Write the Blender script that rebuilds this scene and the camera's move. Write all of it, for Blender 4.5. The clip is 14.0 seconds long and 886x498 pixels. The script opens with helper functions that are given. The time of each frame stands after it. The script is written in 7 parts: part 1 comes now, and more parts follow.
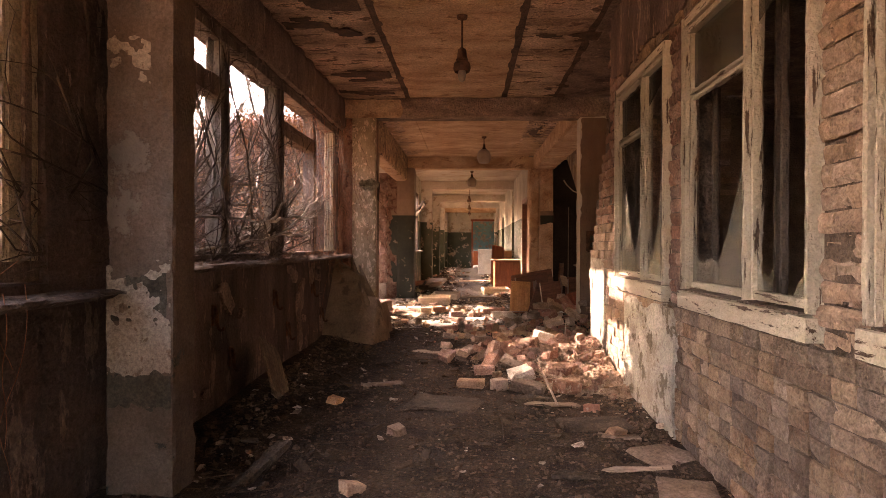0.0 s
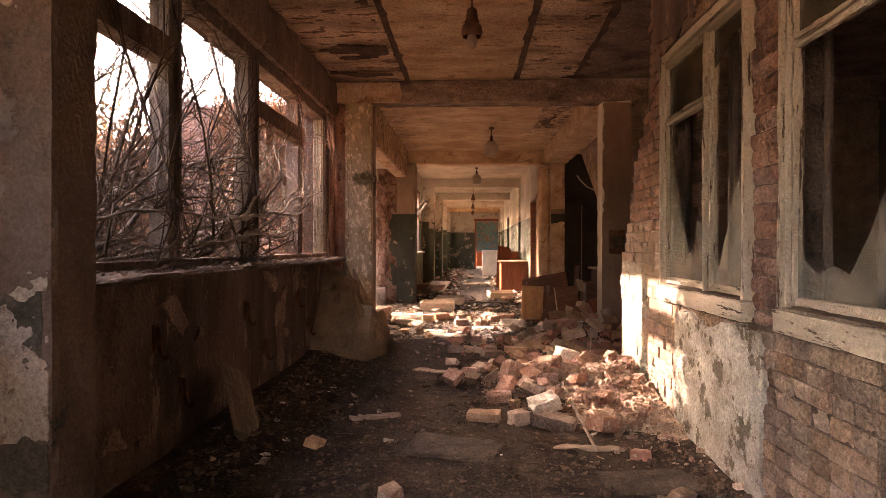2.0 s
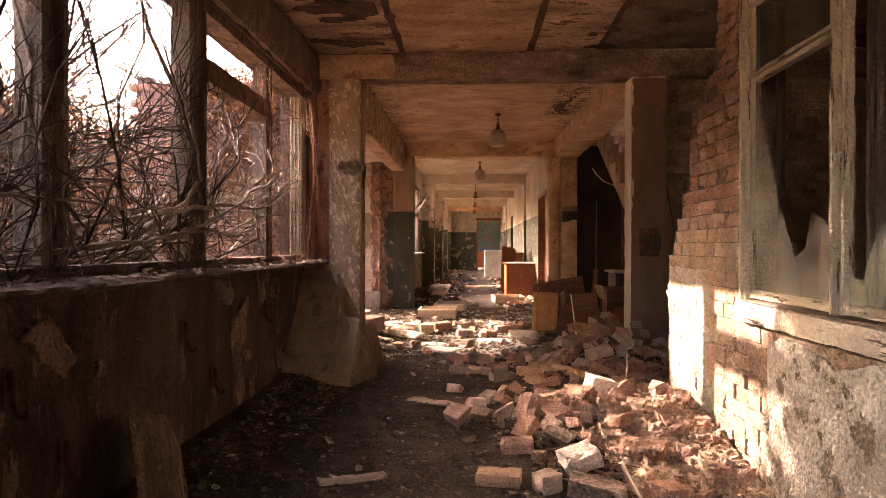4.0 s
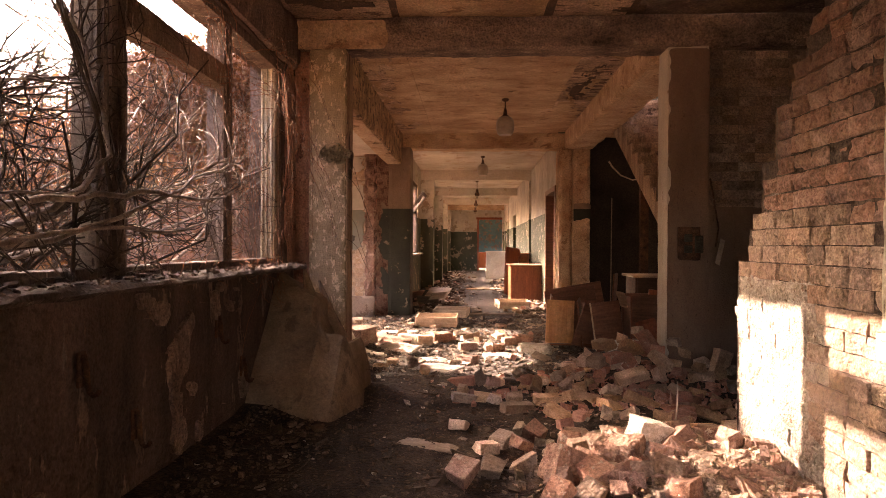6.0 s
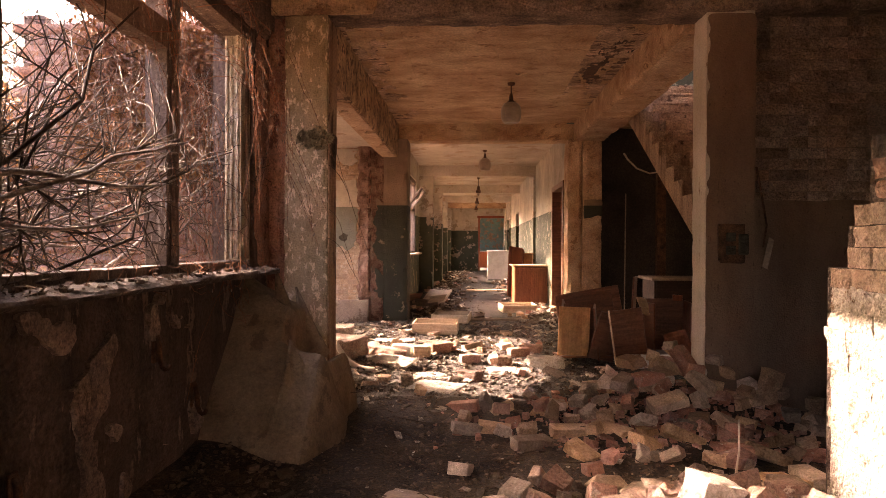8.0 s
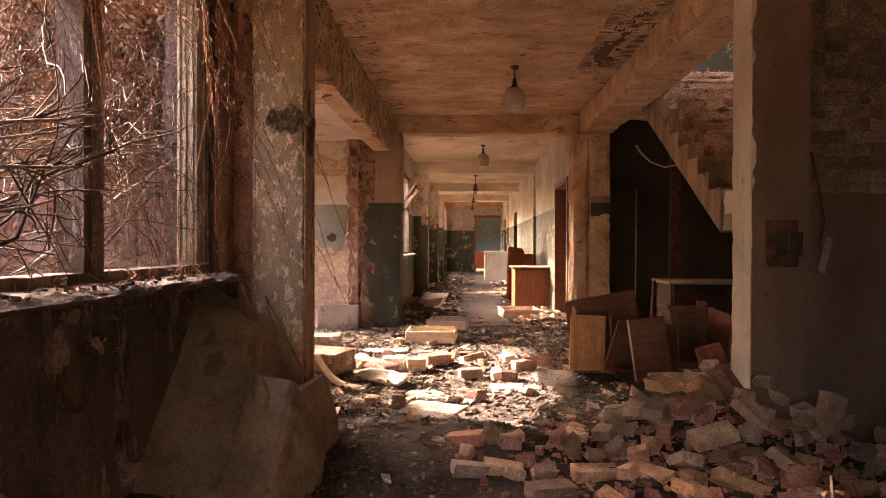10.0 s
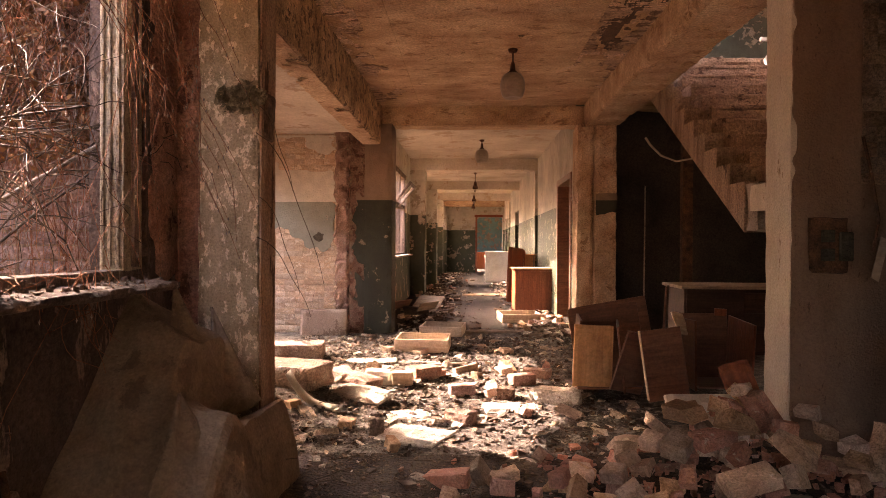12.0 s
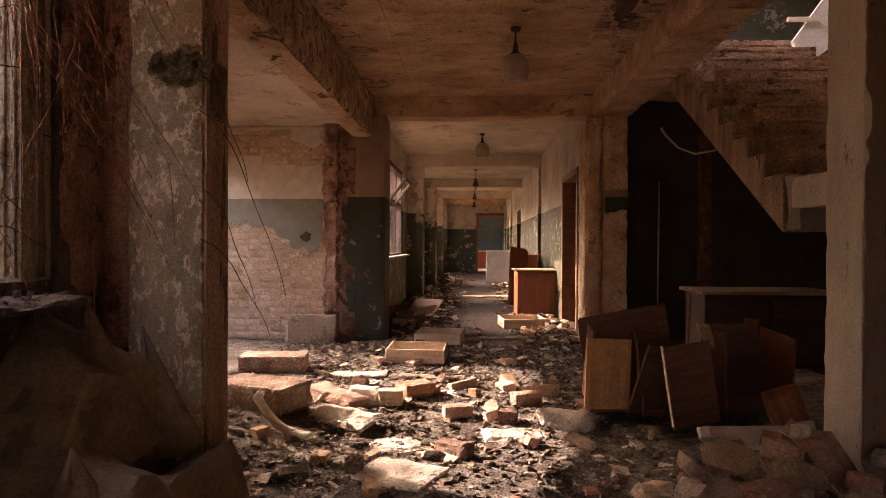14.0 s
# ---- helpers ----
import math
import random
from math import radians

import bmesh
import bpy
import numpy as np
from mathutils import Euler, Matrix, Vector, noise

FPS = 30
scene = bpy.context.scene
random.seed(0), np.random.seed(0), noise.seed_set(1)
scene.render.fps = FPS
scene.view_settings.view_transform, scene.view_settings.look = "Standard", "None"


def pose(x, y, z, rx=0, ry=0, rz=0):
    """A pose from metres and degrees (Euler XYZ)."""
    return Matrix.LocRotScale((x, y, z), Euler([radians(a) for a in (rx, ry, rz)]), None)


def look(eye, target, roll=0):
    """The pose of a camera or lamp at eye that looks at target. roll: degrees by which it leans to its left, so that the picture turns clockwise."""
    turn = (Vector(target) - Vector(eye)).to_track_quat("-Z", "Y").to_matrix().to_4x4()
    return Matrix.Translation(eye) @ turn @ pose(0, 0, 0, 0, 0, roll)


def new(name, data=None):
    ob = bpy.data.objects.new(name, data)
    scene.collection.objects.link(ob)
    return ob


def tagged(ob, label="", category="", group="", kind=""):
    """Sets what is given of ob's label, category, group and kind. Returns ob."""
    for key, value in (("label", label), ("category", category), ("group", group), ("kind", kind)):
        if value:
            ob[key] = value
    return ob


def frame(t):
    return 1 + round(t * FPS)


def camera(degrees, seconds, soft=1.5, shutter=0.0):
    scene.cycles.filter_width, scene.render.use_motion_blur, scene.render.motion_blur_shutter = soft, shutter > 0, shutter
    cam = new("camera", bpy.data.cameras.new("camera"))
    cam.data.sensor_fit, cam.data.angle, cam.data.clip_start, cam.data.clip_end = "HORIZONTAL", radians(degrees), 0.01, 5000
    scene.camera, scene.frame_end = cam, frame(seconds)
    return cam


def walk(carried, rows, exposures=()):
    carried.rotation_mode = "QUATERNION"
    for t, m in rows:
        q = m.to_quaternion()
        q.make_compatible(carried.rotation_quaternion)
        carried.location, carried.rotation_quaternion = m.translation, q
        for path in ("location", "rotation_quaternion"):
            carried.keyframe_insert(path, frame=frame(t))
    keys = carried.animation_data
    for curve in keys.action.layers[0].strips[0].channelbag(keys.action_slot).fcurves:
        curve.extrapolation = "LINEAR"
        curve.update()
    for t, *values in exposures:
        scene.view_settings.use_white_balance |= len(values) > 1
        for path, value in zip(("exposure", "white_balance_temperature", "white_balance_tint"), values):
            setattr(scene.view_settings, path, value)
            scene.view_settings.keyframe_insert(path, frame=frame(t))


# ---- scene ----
cam = camera(70.0, 14.0, soft=0.65)
PATH = [
    (0, (-0.032, -0.051, 1.113), (-0.116, 1.947, 1.103), 0.2),
    (0.5, (-0.035, 0.137, 1.116), (-0.121, 2.135, 1.106), 0.2),
    (1, (-0.054, 0.346, 1.117), (-0.14, 2.344, 1.108), 0.1),
    (1.5, (-0.075, 0.604, 1.12), (-0.163, 2.602, 1.111), 0.1),
    (2, (-0.1, 0.861, 1.124), (-0.19, 2.859, 1.115), 0.1),
    (2.5, (-0.122, 1.145, 1.129), (-0.213, 3.143, 1.12), 0.1),
    (3, (-0.137, 1.408, 1.128), (-0.228, 3.405, 1.12), 0.0),
    (3.2, (-0.14, 1.514, 1.126), (-0.233, 3.512, 1.118), 0.1),
    (5.5, (-0.189, 2.683, 1.146), (-0.279, 4.681, 1.136), 0.2),
    (6, (-0.209, 2.901, 1.147), (-0.298, 4.899, 1.137), 0.3),
    (6.5, (-0.22, 3.111, 1.15), (-0.308, 5.109, 1.139), 0.3),
    (7, (-0.215, 3.3, 1.152), (-0.304, 5.298, 1.141), 0.3),
    (7.5, (-0.217, 3.497, 1.155), (-0.306, 5.495, 1.143), 0.3),
    (8, (-0.231, 3.672, 1.156), (-0.321, 5.67, 1.143), 0.3),
    (10.5, (-0.275, 4.518, 1.162), (-0.348, 6.517, 1.15), 0.2),
    (11, (-0.25, 4.667, 1.166), (-0.326, 6.666, 1.154), 0.3),
    (11.5, (-0.216, 4.82, 1.168), (-0.296, 6.819, 1.156), 0.3),
    (12, (-0.184, 4.952, 1.168), (-0.268, 6.95, 1.155), 0.3),
    (12.5, (-0.159, 5.091, 1.172), (-0.246, 7.089, 1.159), 0.3),
    (13, (-0.14, 5.235, 1.177), (-0.228, 7.233, 1.163), 0.3),
    (13.5, (-0.137, 5.396, 1.186), (-0.226, 7.394, 1.169), 0.3),
    (14, (-0.152, 5.561, 1.188), (-0.241, 7.559, 1.171), 0.3),
]
EXPOSURES = [(0, 5.08, 8000, 31), (8, 5.06, 8000, 31), (10.4, 5.17, 7900, 31), (12.6, 5.17, 7900, 31), (13.0, 5.07, 7900, 31), (13.5, 4.67, 7900, 31), (14, 4.17, 7900, 31)]
walk(cam, [(t, look(eye, target, roll)) for t, eye, target, roll in PATH], EXPOSURES)

# ---- light ----
SUN_WAY = Vector((1.0, -0.45, -0.54)).normalized()      # the way the sunlight travels
elev = math.asin(-SUN_WAY.z)
azim = math.atan2(-SUN_WAY.x, -SUN_WAY.y)
world = bpy.data.worlds.new("sky")
scene.world = world
world.use_nodes = True
wn, wl = world.node_tree.nodes, world.node_tree.links
wn.clear()
sky = wn.new("ShaderNodeTexSky")
sky.sky_type, sky.sun_disc, sky.sun_elevation, sky.sun_rotation = "NISHITA", False, elev, azim
sky.dust_density, sky.air_density = 5.0, 0.9
bg = wn.new("ShaderNodeBackground")
bg.inputs["Strength"].default_value = 0.15
wout = wn.new("ShaderNodeOutputWorld")
wl.new(sky.outputs[0], bg.inputs[0])
wl.new(bg.outputs[0], wout.inputs[0])
sun = new("sun", bpy.data.lights.new("sun", "SUN"))
sun.data.energy, sun.data.angle, sun.data.color = 1.4, radians(0.6), (1.0, 0.88, 0.8)
sun.matrix_world = look((-20, 9, 12), Vector((-20, 9, 12)) + SUN_WAY)

# ---- materials ----
RNG = random.Random(7)


def mat(name, cols, scale=2.0, fine=45.0, rough=0.9, bump=0.4, mottle=0.35, rand=0.0, dist=0.02, spec=0.3, metal=0.0, streak=1.0, flake=None, along=2):
    """Two-scale noise colour with fine relief. cols: two to four colours from dark to light; streak: stretch of the noise along z;
    flake: colour, share and scale of crisp patches where the top coat is gone."""
    m = bpy.data.materials.new(name)
    m.use_nodes = True
    nd, ln = m.node_tree.nodes, m.node_tree.links
    b = nd["Principled BSDF"]
    b.inputs["Roughness"].default_value, b.inputs["Metallic"].default_value = rough, metal
    b.inputs["Specular IOR Level"].default_value = spec
    tc = nd.new("ShaderNodeTexCoord")
    info = nd.new("ShaderNodeObjectInfo")
    shift = nd.new("ShaderNodeVectorMath")
    shift.operation = "MULTIPLY_ADD"
    comb = nd.new("ShaderNodeCombineXYZ")
    for k in range(3):
        mu = nd.new("ShaderNodeMath")
        mu.operation, mu.inputs[1].default_value = "MULTIPLY", (17.3, 9.1, 23.7)[k] if rand else 0.0
        ln.new(info.outputs["Random"], mu.inputs[0])
        ln.new(mu.outputs[0], comb.inputs[k])
    shift.inputs[1].default_value = [1 / streak if k == along else 1 for k in range(3)]
    ln.new(tc.outputs["Object"], shift.inputs[0])
    ln.new(comb.outputs[0], shift.inputs[2])
    big = nd.new("ShaderNodeTexNoise")
    big.inputs["Scale"].default_value, big.inputs["Detail"].default_value, big.inputs["Roughness"].default_value = scale, 9, 0.65
    small = nd.new("ShaderNodeTexNoise")
    small.inputs["Scale"].default_value, small.inputs["Detail"].default_value = fine, 5
    grit = nd.new("ShaderNodeTexNoise")
    grit.inputs["Scale"].default_value, grit.inputs["Detail"].default_value = fine * 2.4, 3
    plain = nd.new("ShaderNodeVectorMath")
    ln.new(tc.outputs["Object"], plain.inputs[0])
    ln.new(comb.outputs[0], plain.inputs[1])
    for n, v in ((big, shift), (small, plain), (grit, plain)):
        ln.new(v.outputs[0], n.inputs["Vector"])
    ramp = nd.new("ShaderNodeValToRGB")
    el = ramp.color_ramp.elements
    for k, c in enumerate(cols):
        p = 0.32 + 0.36 * k / (len(cols) - 1)
        e = el[0] if k == 0 else el[1] if k == len(cols) - 1 else el.new(p)
        e.position, e.color = p, (*c, 1)
    ln.new(big.outputs["Fac"], ramp.inputs[0])
    val = nd.new("ShaderNodeMapRange")
    val.inputs[1].default_value, val.inputs[2].default_value = 0.36, 0.64
    val.inputs[3].default_value, val.inputs[4].default_value = 1 - mottle, 1 + mottle
    both = nd.new("ShaderNodeMix")
    both.inputs[0].default_value = 0.45
    ln.new(small.outputs["Fac"], both.inputs[2])
    ln.new(grit.outputs["Fac"], both.inputs[3])
    ln.new(both.outputs[0], val.inputs[0])
    hsv = nd.new("ShaderNodeHueSaturation")
    ln.new(ramp.outputs[0], hsv.inputs["Color"])
    if rand:
        rr = nd.new("ShaderNodeMapRange")
        rr.inputs[3].default_value, rr.inputs[4].default_value = 1 - rand, 1 + rand
        geo = nd.new("ShaderNodeNewGeometry")
        each = nd.new("ShaderNodeMath")
        each.operation = "ADD"
        ln.new(info.outputs["Random"], each.inputs[0])
        ln.new(geo.outputs["Random Per Island"], each.inputs[1])
        frac = nd.new("ShaderNodeMath")
        frac.operation = "FRACT"
        ln.new(each.outputs[0], frac.inputs[0])
        ln.new(frac.outputs[0], rr.inputs[0])
        other = nd.new("ShaderNodeMath")
        other.operation, other.inputs[1].default_value = "MULTIPLY", 7.13
        ln.new(frac.outputs[0], other.inputs[0])
        again = nd.new("ShaderNodeMath")
        again.operation = "FRACT"
        ln.new(other.outputs[0], again.inputs[0])
        rs = nd.new("ShaderNodeMapRange")
        rs.inputs[3].default_value, rs.inputs[4].default_value = 1 - 0.6 * rand, 1 + 0.4 * rand
        ln.new(again.outputs[0], rs.inputs[0])
        ln.new(rs.outputs[0], hsv.inputs["Saturation"])
        mm = nd.new("ShaderNodeMath")
        mm.operation = "MULTIPLY"
        ln.new(rr.outputs[0], mm.inputs[0])
        ln.new(val.outputs[0], mm.inputs[1])
        ln.new(mm.outputs[0], hsv.inputs["Value"])
    else:
        ln.new(val.outputs[0], hsv.inputs["Value"])
    colour = hsv.outputs[0]
    add = nd.new("ShaderNodeMath")
    add.operation, add.inputs[1].default_value = "MULTIPLY_ADD", 1.6
    ln.new(big.outputs["Fac"], add.inputs[0])
    ln.new(small.outputs["Fac"], add.inputs[2])
    if flake:
        fl = nd.new("ShaderNodeTexNoise")
        fl.inputs["Scale"].default_value, fl.inputs["Detail"].default_value, fl.inputs["Roughness"].default_value = flake[2], 11, 0.7
        ln.new(shift.outputs[0], fl.inputs["Vector"])
        cut = nd.new("ShaderNodeMapRange")
        lim = 0.5 + (0.5 - flake[1]) * 0.34
        cut.inputs[1].default_value, cut.inputs[2].default_value = lim - 0.012, lim + 0.012
        ln.new(fl.outputs["Fac"], cut.inputs[0])
        tone = nd.new("ShaderNodeHueSaturation")
        tone.inputs["Color"].default_value = (*flake[0], 1)
        ln.new(val.outputs[0], tone.inputs["Value"])
        mx = nd.new("ShaderNodeMix")
        mx.data_type = "RGBA"
        ln.new(cut.outputs[0], mx.inputs[0])
        ln.new(colour, mx.inputs[6])
        ln.new(tone.outputs[0], mx.inputs[7])
        colour = mx.outputs[2]
        low = nd.new("ShaderNodeMath")
        low.operation, low.inputs[1].default_value = "MULTIPLY_ADD", -0.35
        ln.new(cut.outputs[0], low.inputs[0])
        ln.new(add.outputs[0], low.inputs[2])
        add = low
    ln.new(colour, b.inputs["Base Color"])
    bp = nd.new("ShaderNodeBump")
    bp.inputs["Strength"].default_value, bp.inputs["Distance"].default_value = bump, dist
    ln.new(add.outputs[0], bp.inputs["Height"])
    ln.new(bp.outputs[0], b.inputs["Normal"])
    return m


def peel(name, bare, paint, low=None, line=1.78, amount=0.5, scale=2.2, rough=0.6, dirt=0.35):
    """Old paint that has flaked from its ground. low: the colour under the line, a height in metres."""
    m = mat(name, bare, scale=4, fine=60, bump=0.5, mottle=0.22)
    nd, ln = m.node_tree.nodes, m.node_tree.links
    b = nd["Principled BSDF"]
    base = b.inputs["Base Color"].links[0].from_socket
    geo = nd.new("ShaderNodeNewGeometry")
    sep = nd.new("ShaderNodeSeparateXYZ")
    ln.new(geo.outputs["Position"], sep.inputs[0])

    def noisy(sc, det, rgh=0.6):
        n = nd.new("ShaderNodeTexNoise")
        n.inputs["Scale"].default_value, n.inputs["Detail"].default_value, n.inputs["Roughness"].default_value = sc, det, rgh
        ln.new(geo.outputs["Position"], n.inputs["Vector"])
        return n.outputs["Fac"]

    def mixed(fac, a, c):
        x = nd.new("ShaderNodeMix")
        x.data_type = "RGBA"
        ln.new(fac, x.inputs[0])
        for s, v in ((6, a), (7, c)):
            if isinstance(v, tuple):
                x.inputs[s].default_value = (*v, 1)
            else:
                ln.new(v, x.inputs[s])
        return x.outputs[2]

    def step(v, lo, hi):
        r = nd.new("ShaderNodeMapRange")
        r.inputs[1].default_value, r.inputs[2].default_value = lo, hi
        ln.new(v, r.inputs[0])
        return r.outputs[0]
    top = mixed(step(noisy(1.3, 6), 0.35, 0.7), paint, tuple(c * (1 - dirt) for c in paint))
    if low:
        under = mixed(step(noisy(2.0, 6), 0.35, 0.7), low, tuple(c * (1 - dirt) for c in low))
        top = mixed(step(sep.outputs[2], line - 0.004, line + 0.004), under, top)
    mask = step(noisy(scale, 10, 0.68), 0.5 + (0.5 - amount) * 0.4 - 0.008, 0.5 + (0.5 - amount) * 0.4 + 0.008)
    col = mixed(mask, top, base)
    grime = step(noisy(9, 8, 0.7), 0.3, 0.75)
    mul = nd.new("ShaderNodeMix")
    mul.data_type, mul.blend_type = "RGBA", "MULTIPLY"
    mul.inputs[0].default_value = 0.28
    ln.new(col, mul.inputs[6])
    gr = nd.new("ShaderNodeCombineColor")
    for k in range(3):
        ln.new(grime, gr.inputs[k])
    ln.new(gr.outputs[0], mul.inputs[7])
    ln.new(mul.outputs[2], b.inputs["Base Color"])
    rg = nd.new("ShaderNodeMapRange")
    rg.inputs[3].default_value, rg.inputs[4].default_value = rough, 0.95
    ln.new(mask, rg.inputs[0])
    ln.new(rg.outputs[0], b.inputs["Roughness"])
    old = b.inputs["Normal"].links[0].from_node
    edge = nd.new("ShaderNodeBump")
    edge.inputs["Strength"].default_value, edge.inputs["Distance"].default_value, edge.invert = 0.8, 0.006, True
    ln.new(mask, edge.inputs["Height"])
    ln.new(old.outputs[0], edge.inputs["Normal"])
    ln.new(edge.outputs[0], b.inputs["Normal"])
    return m


def wood(name, dark, light, rough=0.5, axis=0, rings=14, rand=0.15):
    """Grain drawn along one axis of the object."""
    m = mat(name, (dark, light), scale=3, fine=30, rough=rough, bump=0.15, mottle=0.2, rand=rand)
    nd, ln = m.node_tree.nodes, m.node_tree.links
    big = [n for n in nd if n.type == "TEX_NOISE"][0]
    shift = [n for n in nd if n.type == "VECT_MATH"][0]
    s = [6.0, 6.0, 6.0]
    s[axis] = 0.5
    shift.inputs[1].default_value = s
    big.inputs["Scale"].default_value = rings * 0.25
    big.inputs["Distortion"].default_value = 0.8
    return m


M_BRICK = mat("old_red_brick", ((0.2, 0.09, 0.058), (0.3, 0.155, 0.107), (0.39, 0.25, 0.187)), scale=5, fine=70, bump=0.8, rand=0.28, mottle=0.4, dist=0.015, flake=((0.4, 0.31, 0.24), 0.22, 14))
M_BRICKD = mat("dusty_brick", ((0.135, 0.0818, 0.0508), (0.205, 0.135, 0.0868), (0.266, 0.193, 0.131)), scale=5, fine=55, bump=1.0, rand=0.3, mottle=0.36, dist=0.025, flake=((0.254, 0.19, 0.135), 0.12, 13))
M_REDW = mat("dry_orange_red_brick", ((0.194, 0.101, 0.0695), (0.251, 0.145, 0.103), (0.299, 0.189, 0.139)), scale=5, fine=60, bump=1.0, rand=0.2, mottle=0.32, dist=0.02, flake=((0.176, 0.0968, 0.0678), 0.1, 22))
M_MORTAR = mat("crumbling_mortar", ((0.045, 0.029, 0.02), (0.09, 0.061, 0.043), (0.165, 0.121, 0.089)), scale=7, fine=70, bump=1.0, dist=0.04)
M_PLASTER = mat("weathered_plaster", ((0.21, 0.18, 0.135), (0.34, 0.305, 0.242), (0.43, 0.395, 0.325)), scale=2.6, fine=55, bump=1.0, mottle=0.24, dist=0.03, flake=((0.165, 0.135, 0.096), 0.33, 5.5))
M_PLASTD = mat("stained_brown_plaster", ((0.075, 0.0462, 0.035), (0.163, 0.105, 0.0775), (0.3, 0.21, 0.163)), scale=3.2, fine=55, bump=1.0, mottle=0.5, streak=2.6, flake=((0.312, 0.219, 0.166), 0.2, 7))
M_UMBERP = mat("flaking_umber_plaster", ((0.14, 0.092, 0.06), (0.22, 0.15, 0.1), (0.3, 0.22, 0.165)), scale=3, fine=45, bump=0.8, streak=2)
M_FLOORF = mat("trodden_dusty_floor", ((0.0245, 0.0166, 0.0118), (0.0465, 0.0333, 0.0245), (0.0734, 0.0554, 0.0416)), scale=2.2, fine=40, bump=0.8, mottle=0.45, flake=((0.107, 0.0832, 0.0637), 0.22, 18))
M_BRICKG = mat("grey_dusted_brick", ((0.301, 0.184, 0.115), (0.417, 0.265, 0.171), (0.514, 0.35, 0.235)), scale=10, fine=80, bump=1.0, rand=0.45, mottle=0.26, dist=0.012)
M_BRICKR = mat("dusty_red_heap_brick", ((0.3, 0.12, 0.08), (0.38, 0.175, 0.12), (0.46, 0.26, 0.19)), scale=8, fine=80, bump=1.0, rand=0.25, mottle=0.28, dist=0.012, flake=((0.45, 0.34, 0.26), 0.14, 14))
M_LIME = mat("limewashed_brick", ((0.42, 0.272, 0.171), (0.55, 0.406, 0.275), (0.63, 0.51, 0.372)), scale=4, fine=60, bump=0.7, rand=0.2, mottle=0.3, dist=0.012, flake=((0.66, 0.551, 0.418), 0.3, 7))
M_REDREN = mat("brick_dust_render", ((0.17, 0.085, 0.0544), (0.255, 0.145, 0.0952), (0.323, 0.212, 0.151)), scale=5, fine=50, bump=1.0, mottle=0.4, dist=0.03, flake=((0.153, 0.0723, 0.0459), 0.35, 8))
M_RUSTP = mat("orange_brown_plaster", ((0.336, 0.185, 0.104), (0.525, 0.343, 0.203), (0.609, 0.449, 0.3)), scale=2.5, fine=50, bump=0.6, flake=((0.315, 0.185, 0.107), 0.2, 7))
M_STAIR = mat("rusty_stair_concrete", ((0.17, 0.092, 0.055), (0.3, 0.175, 0.11), (0.4, 0.255, 0.165)), scale=4, fine=50, bump=0.9, mottle=0.4, streak=2, along=0, flake=((0.11, 0.06, 0.037), 0.24, 9))
M_CHIPD = mat("dark_dirt_crumbs", ((0.035, 0.019, 0.0117), (0.0909, 0.054, 0.035), (0.181, 0.121, 0.0818)), scale=14, fine=60, bump=0.5)
# plaster dust of the sunlit bay, paler than the near floor for its sunlight
M_SUNDUST = mat("sun_paled_plaster_dust", ((0.0382, 0.0258, 0.019), (0.104, 0.0778, 0.0593), (0.181, 0.149, 0.118)), scale=5.5, fine=60, bump=1.0, mottle=0.5, dist=0.03, flake=((0.214, 0.185, 0.151), 0.36, 14))
M_BRANCH = mat("pale_weathered_branch", ((0.1, 0.07, 0.05), (0.22, 0.165, 0.12), (0.4, 0.32, 0.25)), scale=5, fine=70, bump=0.5)
M_PALECOAT = mat("pale_old_paint", ((0.251, 0.195, 0.142), (0.314, 0.255, 0.195), (0.352, 0.299, 0.236)), scale=5, fine=60, bump=0.4, flake=((0.188, 0.134, 0.0946), 0.25, 14))
M_MOULD = mat("dark_mould", ((0.035, 0.03, 0.02), (0.065, 0.056, 0.038), (0.1, 0.084, 0.06)), scale=8, fine=70, bump=0.5)
M_JAMB = mat("red_brown_brick_jamb", ((0.2, 0.085, 0.055), (0.33, 0.155, 0.1), (0.43, 0.24, 0.165)), scale=5, fine=55, bump=1.0, mottle=0.36, streak=1.5, dist=0.03, flake=((0.14, 0.06, 0.04), 0.22, 9))
M_SAND = mat("crumbled_mortar_dust", ((0.196, 0.121, 0.0782), (0.322, 0.224, 0.155), (0.437, 0.333, 0.241)), scale=5, fine=80, bump=1.0, mottle=0.4)
M_SILL = mat("dirty_sill_board", ((0.039, 0.0247, 0.0169), (0.0845, 0.0553, 0.039), (0.156, 0.114, 0.0845)), scale=5, fine=50, bump=0.8, flake=((0.195, 0.156, 0.124), 0.2, 20))
M_RENDER = mat("rough_grey_render", ((0.27, 0.2, 0.155), (0.36, 0.285, 0.225), (0.43, 0.35, 0.28)), scale=2.2, fine=95, bump=0.7, mottle=0.3, flake=((0.22, 0.16, 0.12), 0.3, 5))
M_COLUMN = mat("mouldy_column_paint", ((0.231, 0.162, 0.0891), (0.393, 0.286, 0.169), (0.542, 0.409, 0.256)), scale=5, fine=80, bump=0.8, mottle=0.26, streak=1.7, dist=0.015, flake=((0.762, 0.604, 0.407), 0.34, 26))
M_COLUMN2 = peel("flaked_render_column", ((0.109, 0.0767, 0.0537), (0.148, 0.112, 0.0803), (0.174, 0.131, 0.0996)), (0.182, 0.148, 0.112), low=(0.0436, 0.0413, 0.0287), line=1.0, amount=0.72, scale=2.2)
